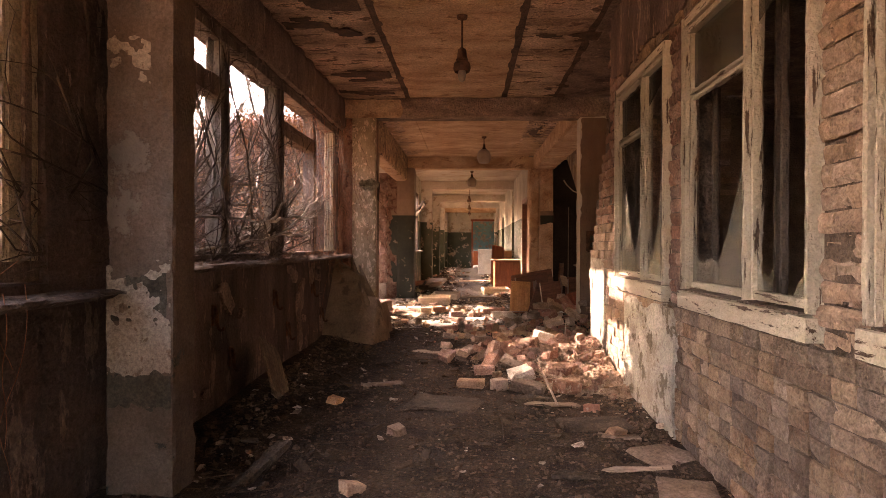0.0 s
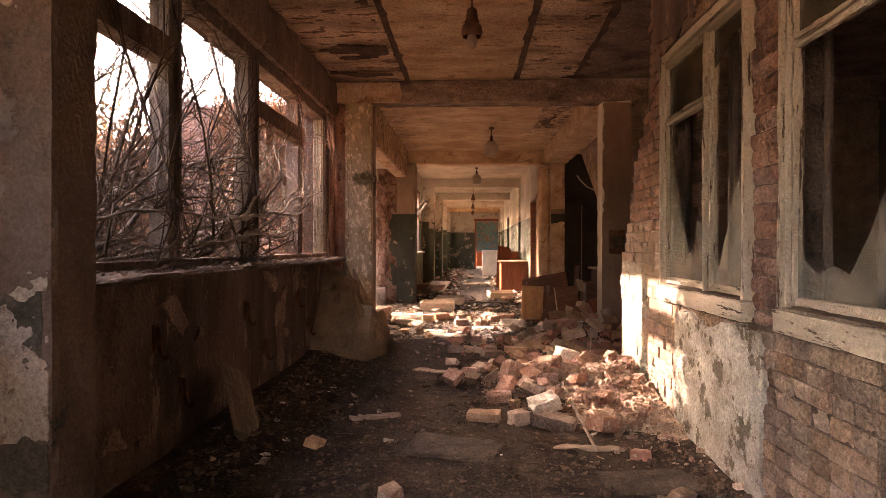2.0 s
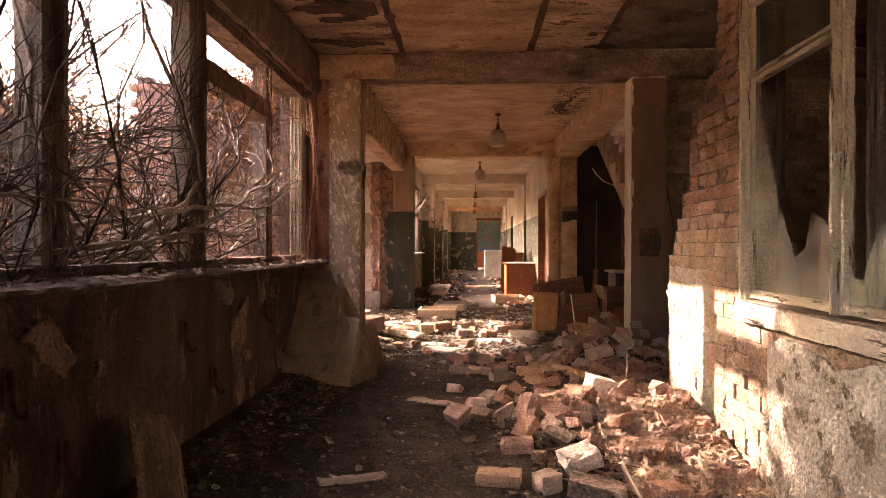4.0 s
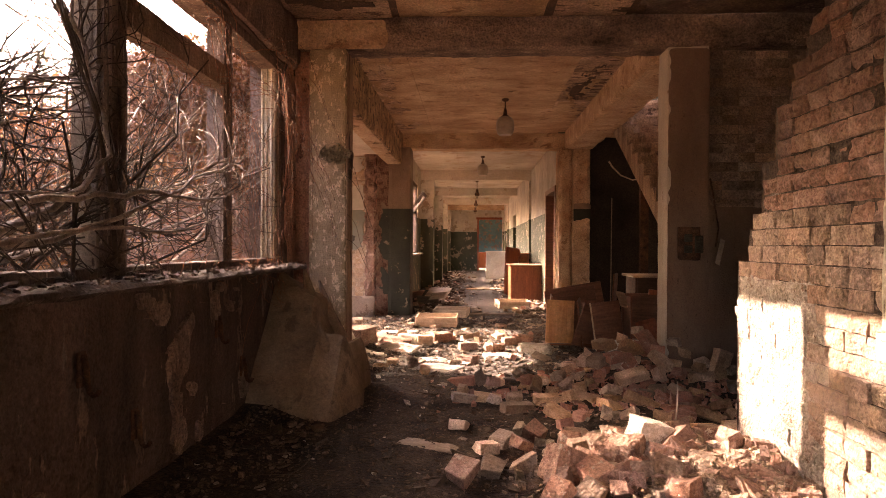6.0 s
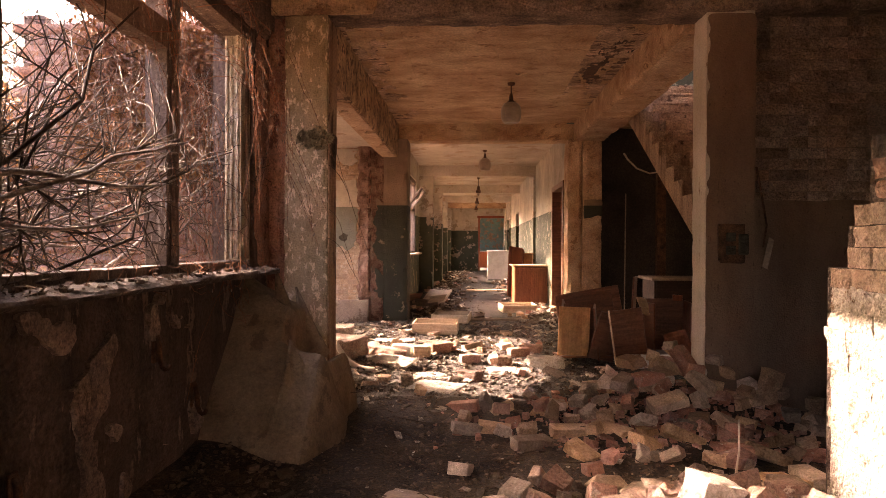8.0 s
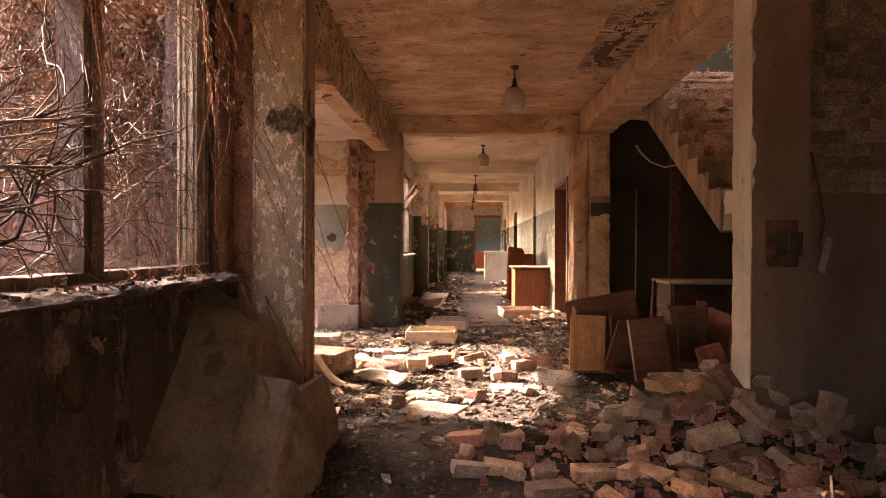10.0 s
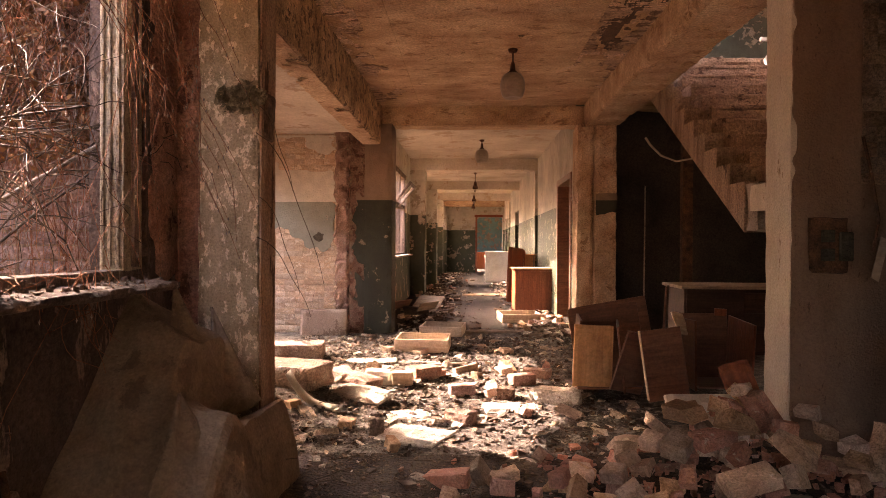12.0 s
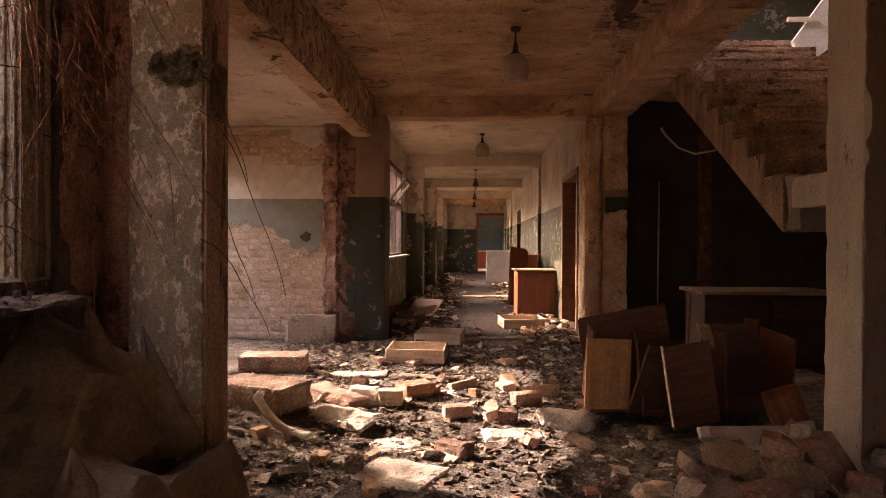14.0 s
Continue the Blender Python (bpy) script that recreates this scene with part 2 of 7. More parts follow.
# bare concrete, paled to carry the light on the column's corridor side
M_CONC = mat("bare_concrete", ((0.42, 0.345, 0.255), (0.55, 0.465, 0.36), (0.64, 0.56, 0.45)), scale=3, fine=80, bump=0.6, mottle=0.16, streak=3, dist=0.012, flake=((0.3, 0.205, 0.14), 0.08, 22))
M_CEIL = mat("sooty_peeled_ceiling", ((0.128, 0.0723, 0.0466), (0.353, 0.201, 0.128), (0.723, 0.451, 0.301), (0.85, 0.602, 0.429)), scale=4.5, fine=50, bump=1.0, mottle=0.5, streak=2.4, along=0, dist=0.03, flake=((0.18, 0.105, 0.0677), 0.33, 9))
M_CEILC = mat("rust_stained_ceiling", ((0.339, 0.19, 0.105), (0.532, 0.343, 0.199), (0.656, 0.469, 0.299)), scale=3.4, fine=50, bump=0.8, mottle=0.36, streak=1.8, along=0, flake=((0.329, 0.192, 0.109), 0.24, 8))
M_CEILW = mat("faded_whitewashed_ceiling", ((0.4, 0.32, 0.24), (0.58, 0.49, 0.38), (0.66, 0.58, 0.48)), scale=1.2, fine=30, bump=0.3, mottle=0.15, flake=((0.42, 0.31, 0.22), 0.25, 2.5))
M_TWOTONE = peel("green_dado_and_cream_paint", ((0.34, 0.25, 0.175), (0.47, 0.38, 0.28), (0.54, 0.46, 0.36)), (0.7, 0.62, 0.5), low=(0.09, 0.1, 0.06), line=1.8, amount=0.32, scale=3.4)
M_MOSSY = peel("mossy_dado_and_chalky_paint", ((0.36, 0.3, 0.22), (0.48, 0.42, 0.33), (0.55, 0.5, 0.41)), (0.62, 0.55, 0.44), low=(0.05, 0.06, 0.028), line=1.8, amount=0.27, scale=6, dirt=0.5)
M_TWODARK = peel("dark_green_dado_paint", ((0.2, 0.15, 0.1), (0.3, 0.22, 0.155), (0.4, 0.31, 0.225)), (0.34, 0.23, 0.155), low=(0.048, 0.05, 0.03), line=1.75, amount=0.18, scale=4.5, dirt=0.5)
M_CREAM = peel("cream_wall_paint", ((0.4, 0.3, 0.22), (0.48, 0.4, 0.3), (0.55, 0.48, 0.38)), (0.8, 0.74, 0.62), amount=0.12, dirt=0.12)
M_SAGE = peel("grey_green_wall_paint", ((0.4, 0.3, 0.22), (0.48, 0.4, 0.3), (0.55, 0.48, 0.38)), (0.33, 0.335, 0.265), amount=0.12, dirt=0.15)
M_TURQ = peel("peeling_turquoise_paint", ((0.2, 0.17, 0.13), (0.3, 0.26, 0.2), (0.4, 0.35, 0.28)), (0.17, 0.33, 0.34), amount=0.42, scale=3)
M_BLUEG = peel("blue_green_stair_wall_paint", ((0.35, 0.22, 0.13), (0.45, 0.35, 0.24), (0.55, 0.48, 0.38)), (0.15, 0.14, 0.095), amount=0.35, scale=3.4)
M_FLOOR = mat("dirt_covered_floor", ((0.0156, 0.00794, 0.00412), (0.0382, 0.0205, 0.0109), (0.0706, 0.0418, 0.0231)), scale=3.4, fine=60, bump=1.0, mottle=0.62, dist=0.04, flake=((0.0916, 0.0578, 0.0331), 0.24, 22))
M_DUST = mat("plaster_dust", ((0.2, 0.12, 0.075), (0.35, 0.24, 0.165), (0.5, 0.4, 0.3)), scale=4, fine=70, bump=0.8, flake=((0.55, 0.46, 0.36), 0.4, 10))
M_CHIP = mat("rubble_chips", ((0.1, 0.06, 0.045), (0.25, 0.17, 0.125), (0.46, 0.38, 0.3)), scale=9, fine=60, bump=0.5, flake=((0.55, 0.47, 0.38), 0.4, 8))
M_WHITEW, M_WHITEH = (mat("flaking_white_window_paint", ((0.3, 0.25, 0.178), (0.39, 0.335, 0.248), (0.46, 0.4, 0.305)), scale=6, fine=70, rough=0.75, bump=0.9, mottle=0.14, streak=10, rand=0.12, flake=((0.085, 0.052, 0.034), 0.24, 38), along=k) for k in (2, 1))
M_BROWNW = mat("weathered_brown_window_wood", ((0.06, 0.036, 0.024), (0.13, 0.08, 0.052), (0.24, 0.17, 0.125)), scale=8, fine=70, rough=0.8, bump=0.6, streak=6, rand=0.2, flake=((0.36, 0.29, 0.23), 0.2, 30))
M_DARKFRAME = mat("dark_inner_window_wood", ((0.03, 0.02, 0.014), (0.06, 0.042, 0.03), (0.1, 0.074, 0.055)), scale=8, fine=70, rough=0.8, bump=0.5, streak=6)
M_TWIG = mat("grey_brown_bark", ((0.0275, 0.0149, 0.0084), (0.0606, 0.0364, 0.022), (0.11, 0.0744, 0.047)), scale=2.5, fine=60, bump=0.3)
M_TWIGR = mat("red_brown_vine_bark", ((0.117, 0.0377, 0.018), (0.253, 0.0945, 0.045), (0.378, 0.175, 0.0945)), scale=3, fine=60, bump=0.2)
M_LEAF = mat("dry_autumn_leaves", ((0.07, 0.027, 0.01), (0.19, 0.076, 0.024), (0.31, 0.15, 0.05)), scale=1.2, fine=8, bump=0.0, rough=0.7)
M_NEEDLE = mat("dark_evergreen_foliage", ((0.02, 0.03, 0.012), (0.045, 0.06, 0.025), (0.08, 0.09, 0.04)), scale=3, fine=9, bump=0.0, rough=0.6)
M_GROUND = mat("dry_grass_ground", ((0.12, 0.0645, 0.0308), (0.239, 0.138, 0.0684), (0.399, 0.258, 0.137)), scale=1.2, fine=20, bump=0.6)
M_OAK = wood("varnished_red_wood", (0.16, 0.042, 0.018), (0.3, 0.088, 0.036), rough=0.35, axis=2)
M_PLY = wood("orange_plywood", (0.42, 0.2, 0.085), (0.6, 0.33, 0.155), rough=0.45, axis=2)
M_DARKW = wood("dark_veneer", (0.124, 0.0546, 0.0325), (0.247, 0.112, 0.0637), rough=0.4, axis=0)
M_DARKV = wood("dark_desk_veneer", (0.04, 0.02, 0.013), (0.08, 0.04, 0.025), rough=0.85, axis=0)
M_PINE = wood("pale_pine_board", (0.42, 0.3, 0.2), (0.6, 0.48, 0.35), rough=0.7, axis=0)
M_OLDW = wood("grey_old_board", (0.2, 0.14, 0.1), (0.38, 0.285, 0.21), rough=0.8, axis=0)
M_WHITE = mat("dirty_white_enamel", ((0.56, 0.5, 0.42), (0.72, 0.68, 0.59), (0.8, 0.77, 0.69)), scale=3, fine=40, rough=0.5, bump=0.15, mottle=0.15)
M_RUST = mat("rusty_iron", ((0.035, 0.02, 0.014), (0.1, 0.045, 0.025), (0.18, 0.085, 0.045)), scale=12, fine=80, rough=0.8, bump=0.4, metal=0.3)
M_MOSS = mat("dark_moss", ((0.13, 0.105, 0.06), (0.25, 0.2, 0.12), (0.4, 0.33, 0.21)), scale=14, fine=90, bump=0.8)
M_OPAL = mat("dusty_opal_glass", ((0.22, 0.16, 0.115), (0.34, 0.26, 0.195), (0.44, 0.36, 0.28)), scale=5, fine=50, rough=0.35, bump=0.05, mottle=0.15)
M_TARP = mat("dusty_brown_sheeting", ((0.142, 0.0994, 0.0623), (0.219, 0.158, 0.101), (0.294, 0.217, 0.147)), scale=3.0, fine=40, bump=0.5, mottle=0.22, flake=((0.138, 0.0994, 0.0642), 0.3, 5))
M_REVEAL = mat("brown_flaked_reveal_plaster", ((0.2, 0.105, 0.06), (0.36, 0.21, 0.13), (0.46, 0.31, 0.21)), scale=5, fine=50, bump=0.8, streak=4, flake=((0.12, 0.065, 0.04), 0.25, 9))
# brown stain, darkened to carry the shade of the column's front
M_STAINSHADE = mat("stained_shaded_render", ((0.15, 0.0905, 0.0584), (0.207, 0.129, 0.0858), (0.256, 0.168, 0.115)), scale=2.2, fine=95, bump=0.5, mottle=0.16, streak=2.5, dist=0.01, flake=((0.129, 0.077, 0.0498), 0.08, 30))
M_DARKB = mat("umber_painted_brick", ((0.204, 0.126, 0.0912), (0.336, 0.222, 0.161), (0.444, 0.312, 0.228)), scale=5, fine=60, bump=1.0, rand=0.25, mottle=0.4, dist=0.03)
M_BEAMW = mat("streaked_brown_beam", ((0.223, 0.136, 0.0822), (0.497, 0.314, 0.184), (0.721, 0.501, 0.305)), scale=4, fine=50, bump=1.0, mottle=0.45, streak=1.0, dist=0.03, flake=((0.172, 0.109, 0.07), 0.36, 11))
M_SOOT = mat("soot_filled_joint", ((0.035, 0.021, 0.015), (0.075, 0.044, 0.03), (0.15, 0.09, 0.06)), scale=6, fine=60, bump=1.0, mottle=0.5)
M_PLATE = mat("pale_broken_plaster", ((0.4, 0.34, 0.27), (0.52, 0.46, 0.38), (0.6, 0.54, 0.46)), scale=7, fine=60, bump=0.8, mottle=0.3, flake=((0.28, 0.2, 0.145), 0.2, 14))
M_STRIPED = mat("paint_streaked_board", ((0.0538, 0.037, 0.0269), (0.134, 0.0941, 0.0638), (0.255, 0.195, 0.134)), scale=9, fine=60, bump=0.8, streak=7, along=2, mottle=0.4, flake=((0.283, 0.221, 0.148), 0.2, 12))
M_PIERB = mat("dark_red_pier_brick", ((0.12, 0.055, 0.038), (0.2, 0.1, 0.068), (0.29, 0.175, 0.125)), scale=6, fine=55, bump=1.0, rand=0.3, mottle=0.45, dist=0.035, flake=((0.24, 0.165, 0.12), 0.2, 12))
M_DARKPL = mat("dark_patchy_wall_plaster", ((0.0361, 0.0238, 0.018), (0.0836, 0.0542, 0.0418), (0.162, 0.107, 0.0827)), scale=2.4, fine=50, bump=0.9, mottle=0.28, streak=3.2, dist=0.025, flake=((0.21, 0.143, 0.107), 0.24, 6))
M_SOOTB = mat("soot_dark_beam_plaster", ((0.075, 0.05, 0.0375), (0.188, 0.121, 0.09), (0.362, 0.25, 0.188)), scale=6, fine=55, bump=1.0, mottle=0.5, streak=2, along=0, dist=0.03, flake=((0.425, 0.325, 0.25), 0.12, 12))
# limewashed brick, its colour paled to carry the sunlight at the torn end
M_LIMESUN = mat("sun_paled_limed_brick", ((0.23, 0.185, 0.14), (0.322, 0.273, 0.214), (0.377, 0.332, 0.268)), scale=7, fine=55, bump=1.0, rand=0.12, mottle=0.35, dist=0.03, flake=((0.182, 0.115, 0.077), 0.16, 16))
M_GREYW = mat("grey_weathered_window_wood", ((0.105, 0.075, 0.051), (0.195, 0.15, 0.105), (0.3, 0.24, 0.173)), scale=8, fine=70, rough=0.85, bump=0.9, mottle=0.3, streak=8, rand=0.15, flake=((0.075, 0.048, 0.033), 0.2, 40))
M_THICKET = mat("dry_rust_brown_creeper", ((0.0605, 0.0242, 0.0121), (0.127, 0.0556, 0.026), (0.205, 0.105, 0.0543)), scale=3, fine=60, bump=0.2)
M_STRING = mat("drip_streaked_stringer", ((0.17, 0.1, 0.063), (0.36, 0.225, 0.145), (0.48, 0.33, 0.225)), scale=6, fine=55, bump=1.0, mottle=0.4, streak=5, flake=((0.1, 0.06, 0.04), 0.2, 12))
M_LUMP = mat("pink_mortared_brickwork", ((0.24, 0.13, 0.09), (0.36, 0.23, 0.172), (0.46, 0.345, 0.275)), scale=6, fine=55, bump=1.0, mottle=0.4, dist=0.03, flake=((0.5, 0.42, 0.34), 0.25, 9))
M_TANB = mat("dusty_tan_brick", ((0.194, 0.126, 0.0859), (0.251, 0.17, 0.119), (0.3, 0.216, 0.156)), scale=5, fine=55, bump=1.0, rand=0.18, mottle=0.32, dist=0.02, flake=((0.162, 0.102, 0.0688), 0.1, 22))
M_CREAMW = mat("cream_flaking_post_paint", ((0.28, 0.215, 0.135), (0.43, 0.345, 0.23), (0.53, 0.435, 0.305)), scale=9, fine=60, rough=0.75, bump=0.9, mottle=0.3, streak=7, flake=((0.13, 0.08, 0.05), 0.2, 30))
M_DIRTB = mat("dirty_brown_board", ((0.0325, 0.0221, 0.0149), (0.065, 0.0442, 0.0297), (0.107, 0.0767, 0.0526)), scale=6, fine=55, bump=0.8, mottle=0.4, flake=((0.13, 0.0975, 0.0681), 0.12, 16))
# near-black colour carries the darkness of the unlit rooms
M_BLACK = mat("unlit_dark_wall", ((0.024, 0.018, 0.014), (0.045, 0.033, 0.026), (0.07, 0.052, 0.04)), scale=2, fine=40, bump=0.5, flake=((0.045, 0.032, 0.025), 0.25, 4))


def glass_mat(name, lo, hi, tone=1.0):
    m = bpy.data.materials.new(name)
    m.use_nodes = True
    nd, ln = m.node_tree.nodes, m.node_tree.links
    b = nd["Principled BSDF"]
    b.inputs["Roughness"].default_value = 0.12
    tc = nd.new("ShaderNodeTexCoord")
    n = nd.new("ShaderNodeTexNoise")
    n.inputs["Scale"].default_value, n.inputs["Detail"].default_value = 4, 8
    ln.new(tc.outputs["Object"], n.inputs["Vector"])
    r = nd.new("ShaderNodeValToRGB")
    r.color_ramp.elements[0].position, r.color_ramp.elements[0].color = 0.3, (0.12 * tone, 0.115 * tone, 0.095 * tone, 1)
    r.color_ramp.elements[1].position, r.color_ramp.elements[1].color = 0.7, (0.27 * tone, 0.262 * tone, 0.2 * tone, 1)
    ln.new(n.outputs["Fac"], r.inputs[0])
    ln.new(r.outputs[0], b.inputs["Base Color"])
    tr = nd.new("ShaderNodeBsdfTransparent")
    mx = nd.new("ShaderNodeMixShader")
    mr = nd.new("ShaderNodeMapRange")
    mr.inputs[3].default_value, mr.inputs[4].default_value = lo, hi
    ln.new(n.outputs["Fac"], mr.inputs[0])
    ln.new(mr.outputs[0], mx.inputs[0])
    ln.new(tr.outputs[0], mx.inputs[1])
    ln.new(b.outputs[0], mx.inputs[2])
    ln.new(mx.outputs[0], nd["Material Output"].inputs[0])
    return m


M_GLASS = glass_mat("dusty_shard_glass", 0.25, 0.7, 0.85)
M_PANE = glass_mat("grimy_pane_glass", 0.3, 0.6, 0.22)

# ---- mesh tools ----
def empty(name, m=None):
    ob = new(name)
    ob.empty_display_size = 0.1
    if m is not None:
        ob.matrix_world = m
    return ob


def mesh_of(name, bm, material):
    me = bpy.data.meshes.new(name)
    bm.to_mesh(me)
    bm.free()
    me.materials.append(material)
    return me


def part(name, bm, material, parent=None, label="", kind=""):
    ob = new(name, mesh_of(name, bm, material))
    ob.parent = parent
    return tagged(ob, label=label, kind=kind)


def raw(name, verts, faces, material, parent=None, label="", kind="", smooth=False):
    me = bpy.data.meshes.new(name)
    me.from_pydata(verts, [], faces)
    me.materials.append(material)
    if smooth:
        me.polygons.foreach_set("use_smooth", [True] * len(me.polygons))
    ob = new(name, me)
    ob.parent = parent
    return tagged(ob, label=label, kind=kind)


def box(x0, x1, y0, y1, z0, z1, bevel=0.004, bm=None):
    bm = bm or bmesh.new()
    vs = bmesh.ops.create_cube(bm, size=1)["verts"]
    for v in vs:
        v.co = Vector((x0 + (v.co.x + 0.5) * (x1 - x0), y0 + (v.co.y + 0.5) * (y1 - y0), z0 + (v.co.z + 0.5) * (z1 - z0)))
    if bevel:
        es = list({e for v in vs for e in v.link_edges})
        bmesh.ops.bevel(bm, geom=es, offset=bevel, segments=1, affect="EDGES")
    return bm


def rough_box(x0, x1, y0, y1, z0, z1, cell=0.06, amp=0.004, chip=0.02, seed=0.0):
    """A block with uneven faces and chipped edges."""
    nx, ny, nz = (max(2, round((b - a) / cell)) for a, b in ((x0, x1), (y0, y1), (z0, z1)))
    verts, index, faces = [], {}, []
    lo, hi = Vector((x0, y0, z0)), Vector((x1, y1, z1))

    def vert(i, j, k):
        if (i, j, k) not in index:
            p = Vector((x0 + (x1 - x0) * i / nx, y0 + (y1 - y0) * j / ny, z0 + (z1 - z0) * k / nz))
            out = Vector([(-1 if c == 0 else 1 if c == n else 0) for c, n in ((i, nx), (j, ny), (k, nz))])
            q = p * 3.0 + Vector((seed, seed * 0.7, 0))
            d = amp * (noise.noise(q * 2.0) + 0.6 * noise.noise(q * 5.0))
            onedge = sum(1 for c in out if c) >= 2
            if onedge:
                d -= chip * (0.25 + max(0.0, 1.6 * noise.noise(q * 2.2)) + max(0.0, noise.noise(q * 6.0)))
            index[i, j, k] = len(verts)
            verts.append(p + out * d)
        return index[i, j, k]

    def sheet(a, b, fix, flip):
        na, nb = a[1], b[1]
        for s in range(na):
            for t in range(nb):
                f = []
                for ds, dt in ((0, 0), (1, 0), (1, 1), (0, 1)):
                    c = [0, 0, 0]
                    c[a[0]], c[b[0]], c[fix[0]] = s + ds, t + dt, fix[1]
                    f.append(vert(*c))
                faces.append(f[::-1] if flip else f)
    ax = [(0, nx), (1, ny), (2, nz)]
    sheet(ax[0], ax[1], (2, 0), True), sheet(ax[0], ax[1], (2, nz), False)
    sheet(ax[1], ax[2], (0, 0), True), sheet(ax[1], ax[2], (0, nx), False)
    sheet(ax[0], ax[2], (1, 0), False), sheet(ax[0], ax[2], (1, ny), True)
    return verts, faces


def rough(name, dims, material, parent=None, label="", kind="", **kw):
    v, f = rough_box(*dims, **kw)
    return raw(name, v, f, material, parent, label, kind)


def wall(name, axis, c0, c1, us, zs, keep, material, parent=None, kind="", amp=0.0, label=""):
    """A thick wall across the axis ('x' or 'y') from c0 to c1, made of the cells between the breaks us and zs that keep(u, z) holds."""
    nu, nz = len(us) - 1, len(zs) - 1
    on = [[keep((us[i] + us[i + 1]) / 2, (zs[k] + zs[k + 1]) / 2) for k in range(nz)] for i in range(nu)]
    verts, index, faces = [], {}, []

    def vert(i, k, s):
        if (i, k, s) not in index:
            c = (c0, c1)[s]
            if amp:
                c += amp * (noise.noise(Vector((us[i] * 2, zs[k] * 2, c0))) + 0.5 * noise.noise(Vector((us[i] * 7, zs[k] * 7, c0))))
            index[i, k, s] = len(verts)
            verts.append((c, us[i], zs[k]) if axis == "x" else (us[i], c, zs[k]))
        return index[i, k, s]
    has = lambda i, k: 0 <= i < nu and 0 <= k < nz and on[i][k]
    for i in range(nu):
        for k in range(nz):
            if not on[i][k]:
                continue
            a = [vert(i, k, 0), vert(i + 1, k, 0), vert(i + 1, k + 1, 0), vert(i, k + 1, 0)]
            b = [vert(i, k, 1), vert(i + 1, k, 1), vert(i + 1, k + 1, 1), vert(i, k + 1, 1)]
            faces.append(a[::-1])
            faces.append(b)
            for di, dk, p, q in ((0, -1, 0, 1), (1, 0, 1, 2), (0, 1, 2, 3), (-1, 0, 3, 0)):
                if not has(i + di, k + dk):
                    faces.append((a[p], a[q], b[q], b[p]))
    ob = raw(name, verts, faces, material, parent, label, kind)
    bm = bmesh.new()
    bm.from_mesh(ob.data)
    bmesh.ops.recalc_face_normals(bm, faces=bm.faces)
    bm.to_mesh(ob.data)
    bm.free()
    return ob


def steps(a, b, d):
    n = max(1, round((b - a) / d))
    return [a + (b - a) * k / n for k in range(n + 1)]


def breaks(a, b, d, *extra):
    out = sorted(set([round(v, 4) for v in steps(a, b, d)] + [v for v in extra if a < v < b]))
    keepers = set(extra) | {a, b}
    res = [out[0]]
    for v in out[1:]:
        if v - res[-1] > 0.02 or v in keepers:
            res.append(v)
    return res


def sheet(name, axis, c, thick, u0, u1, z0, z1, inside, material, parent=None, label="", kind="", d=0.022, amp=0.004, rounds=2):
    """A ragged coat of plaster on a wall, kept where inside(u, z) holds."""
    ob = wall(name, axis, c, c + thick, steps(u0, u1, d), steps(z0, z1, d), inside, material, parent, kind, amp, label)
    k, n = (1, 0) if axis == "x" else (0, 1)
    for v in ob.data.vertices:
        q = Vector((v.co[k] * 60, v.co.z * 60, c))
        v.co[k] += 0.5 * d * noise.noise(q)
        v.co.z += 0.5 * d * noise.noise(q + Vector((9, 4, 2)))
    bm = bmesh.new()
    bm.from_mesh(ob.data)
    bm.normal_update()
    side = {f for f in bm.faces if abs(f.normal[n]) < 0.5}
    ring = {}
    for e in bm.edges:
        if sum(1 for f in e.link_faces if f in side) == 1:
            for a, b in (tuple(e.verts), tuple(e.verts)[::-1]):
                ring.setdefault(a, []).append(b)
    for _ in range(rounds):      # rounds the stepped outline
        moved = {v: v.co * 0.4 + sum((b.co for b in bs), Vector()) * (0.6 / len(bs)) for v, bs in ring.items()}
        for v, p in moved.items():
            v.co = p
    bm.to_mesh(ob.data)
    bm.free()
    return ob


def tubes(name, paths, material, parent=None, label="", kind="", sides=5):
    """Tapered round strands. paths: rows of points, first and last radius."""
    verts, faces = [], []
    for pts, r0, r1 in paths:
        n = len(pts)
        base = len(verts)
        for k, p in enumerate(pts):
            w = (pts[min(k + 1, n - 1)] - pts[max(k - 1, 0)]).normalized()
            s = w.cross(Vector((0.31, 0.17, 0.93)))
            s = s.normalized() if s.length > 1e-4 else Vector((1, 0, 0))
            u = w.cross(s)
            r = r0 + (r1 - r0) * k / (n - 1)
            for j in range(sides):
                a = 2 * math.pi * j / sides
                verts.append(p + (s * math.cos(a) + u * math.sin(a)) * r)
        for k in range(n - 1):
            for j in range(sides):
                a, b = base + k * sides + j, base + k * sides + (j + 1) % sides
                faces.append((a, b, b + sides, a + sides))
        faces.append(tuple(base + (n - 1) * sides + j for j in range(sides)))
    return raw(name, verts, faces, material, parent, label, kind, smooth=True)


def strand(rng, p, way, length, n, wander=0.25, lift=0.0):
    pts, way = [Vector(p)], Vector(way).normalized()
    for _ in range(n):
        way = (way + Vector([rng.gauss(0, wander) for _ in range(3)]) + Vector((0, 0, lift))).normalized()
        pts.append(pts[-1] + way * length / n)
    return pts


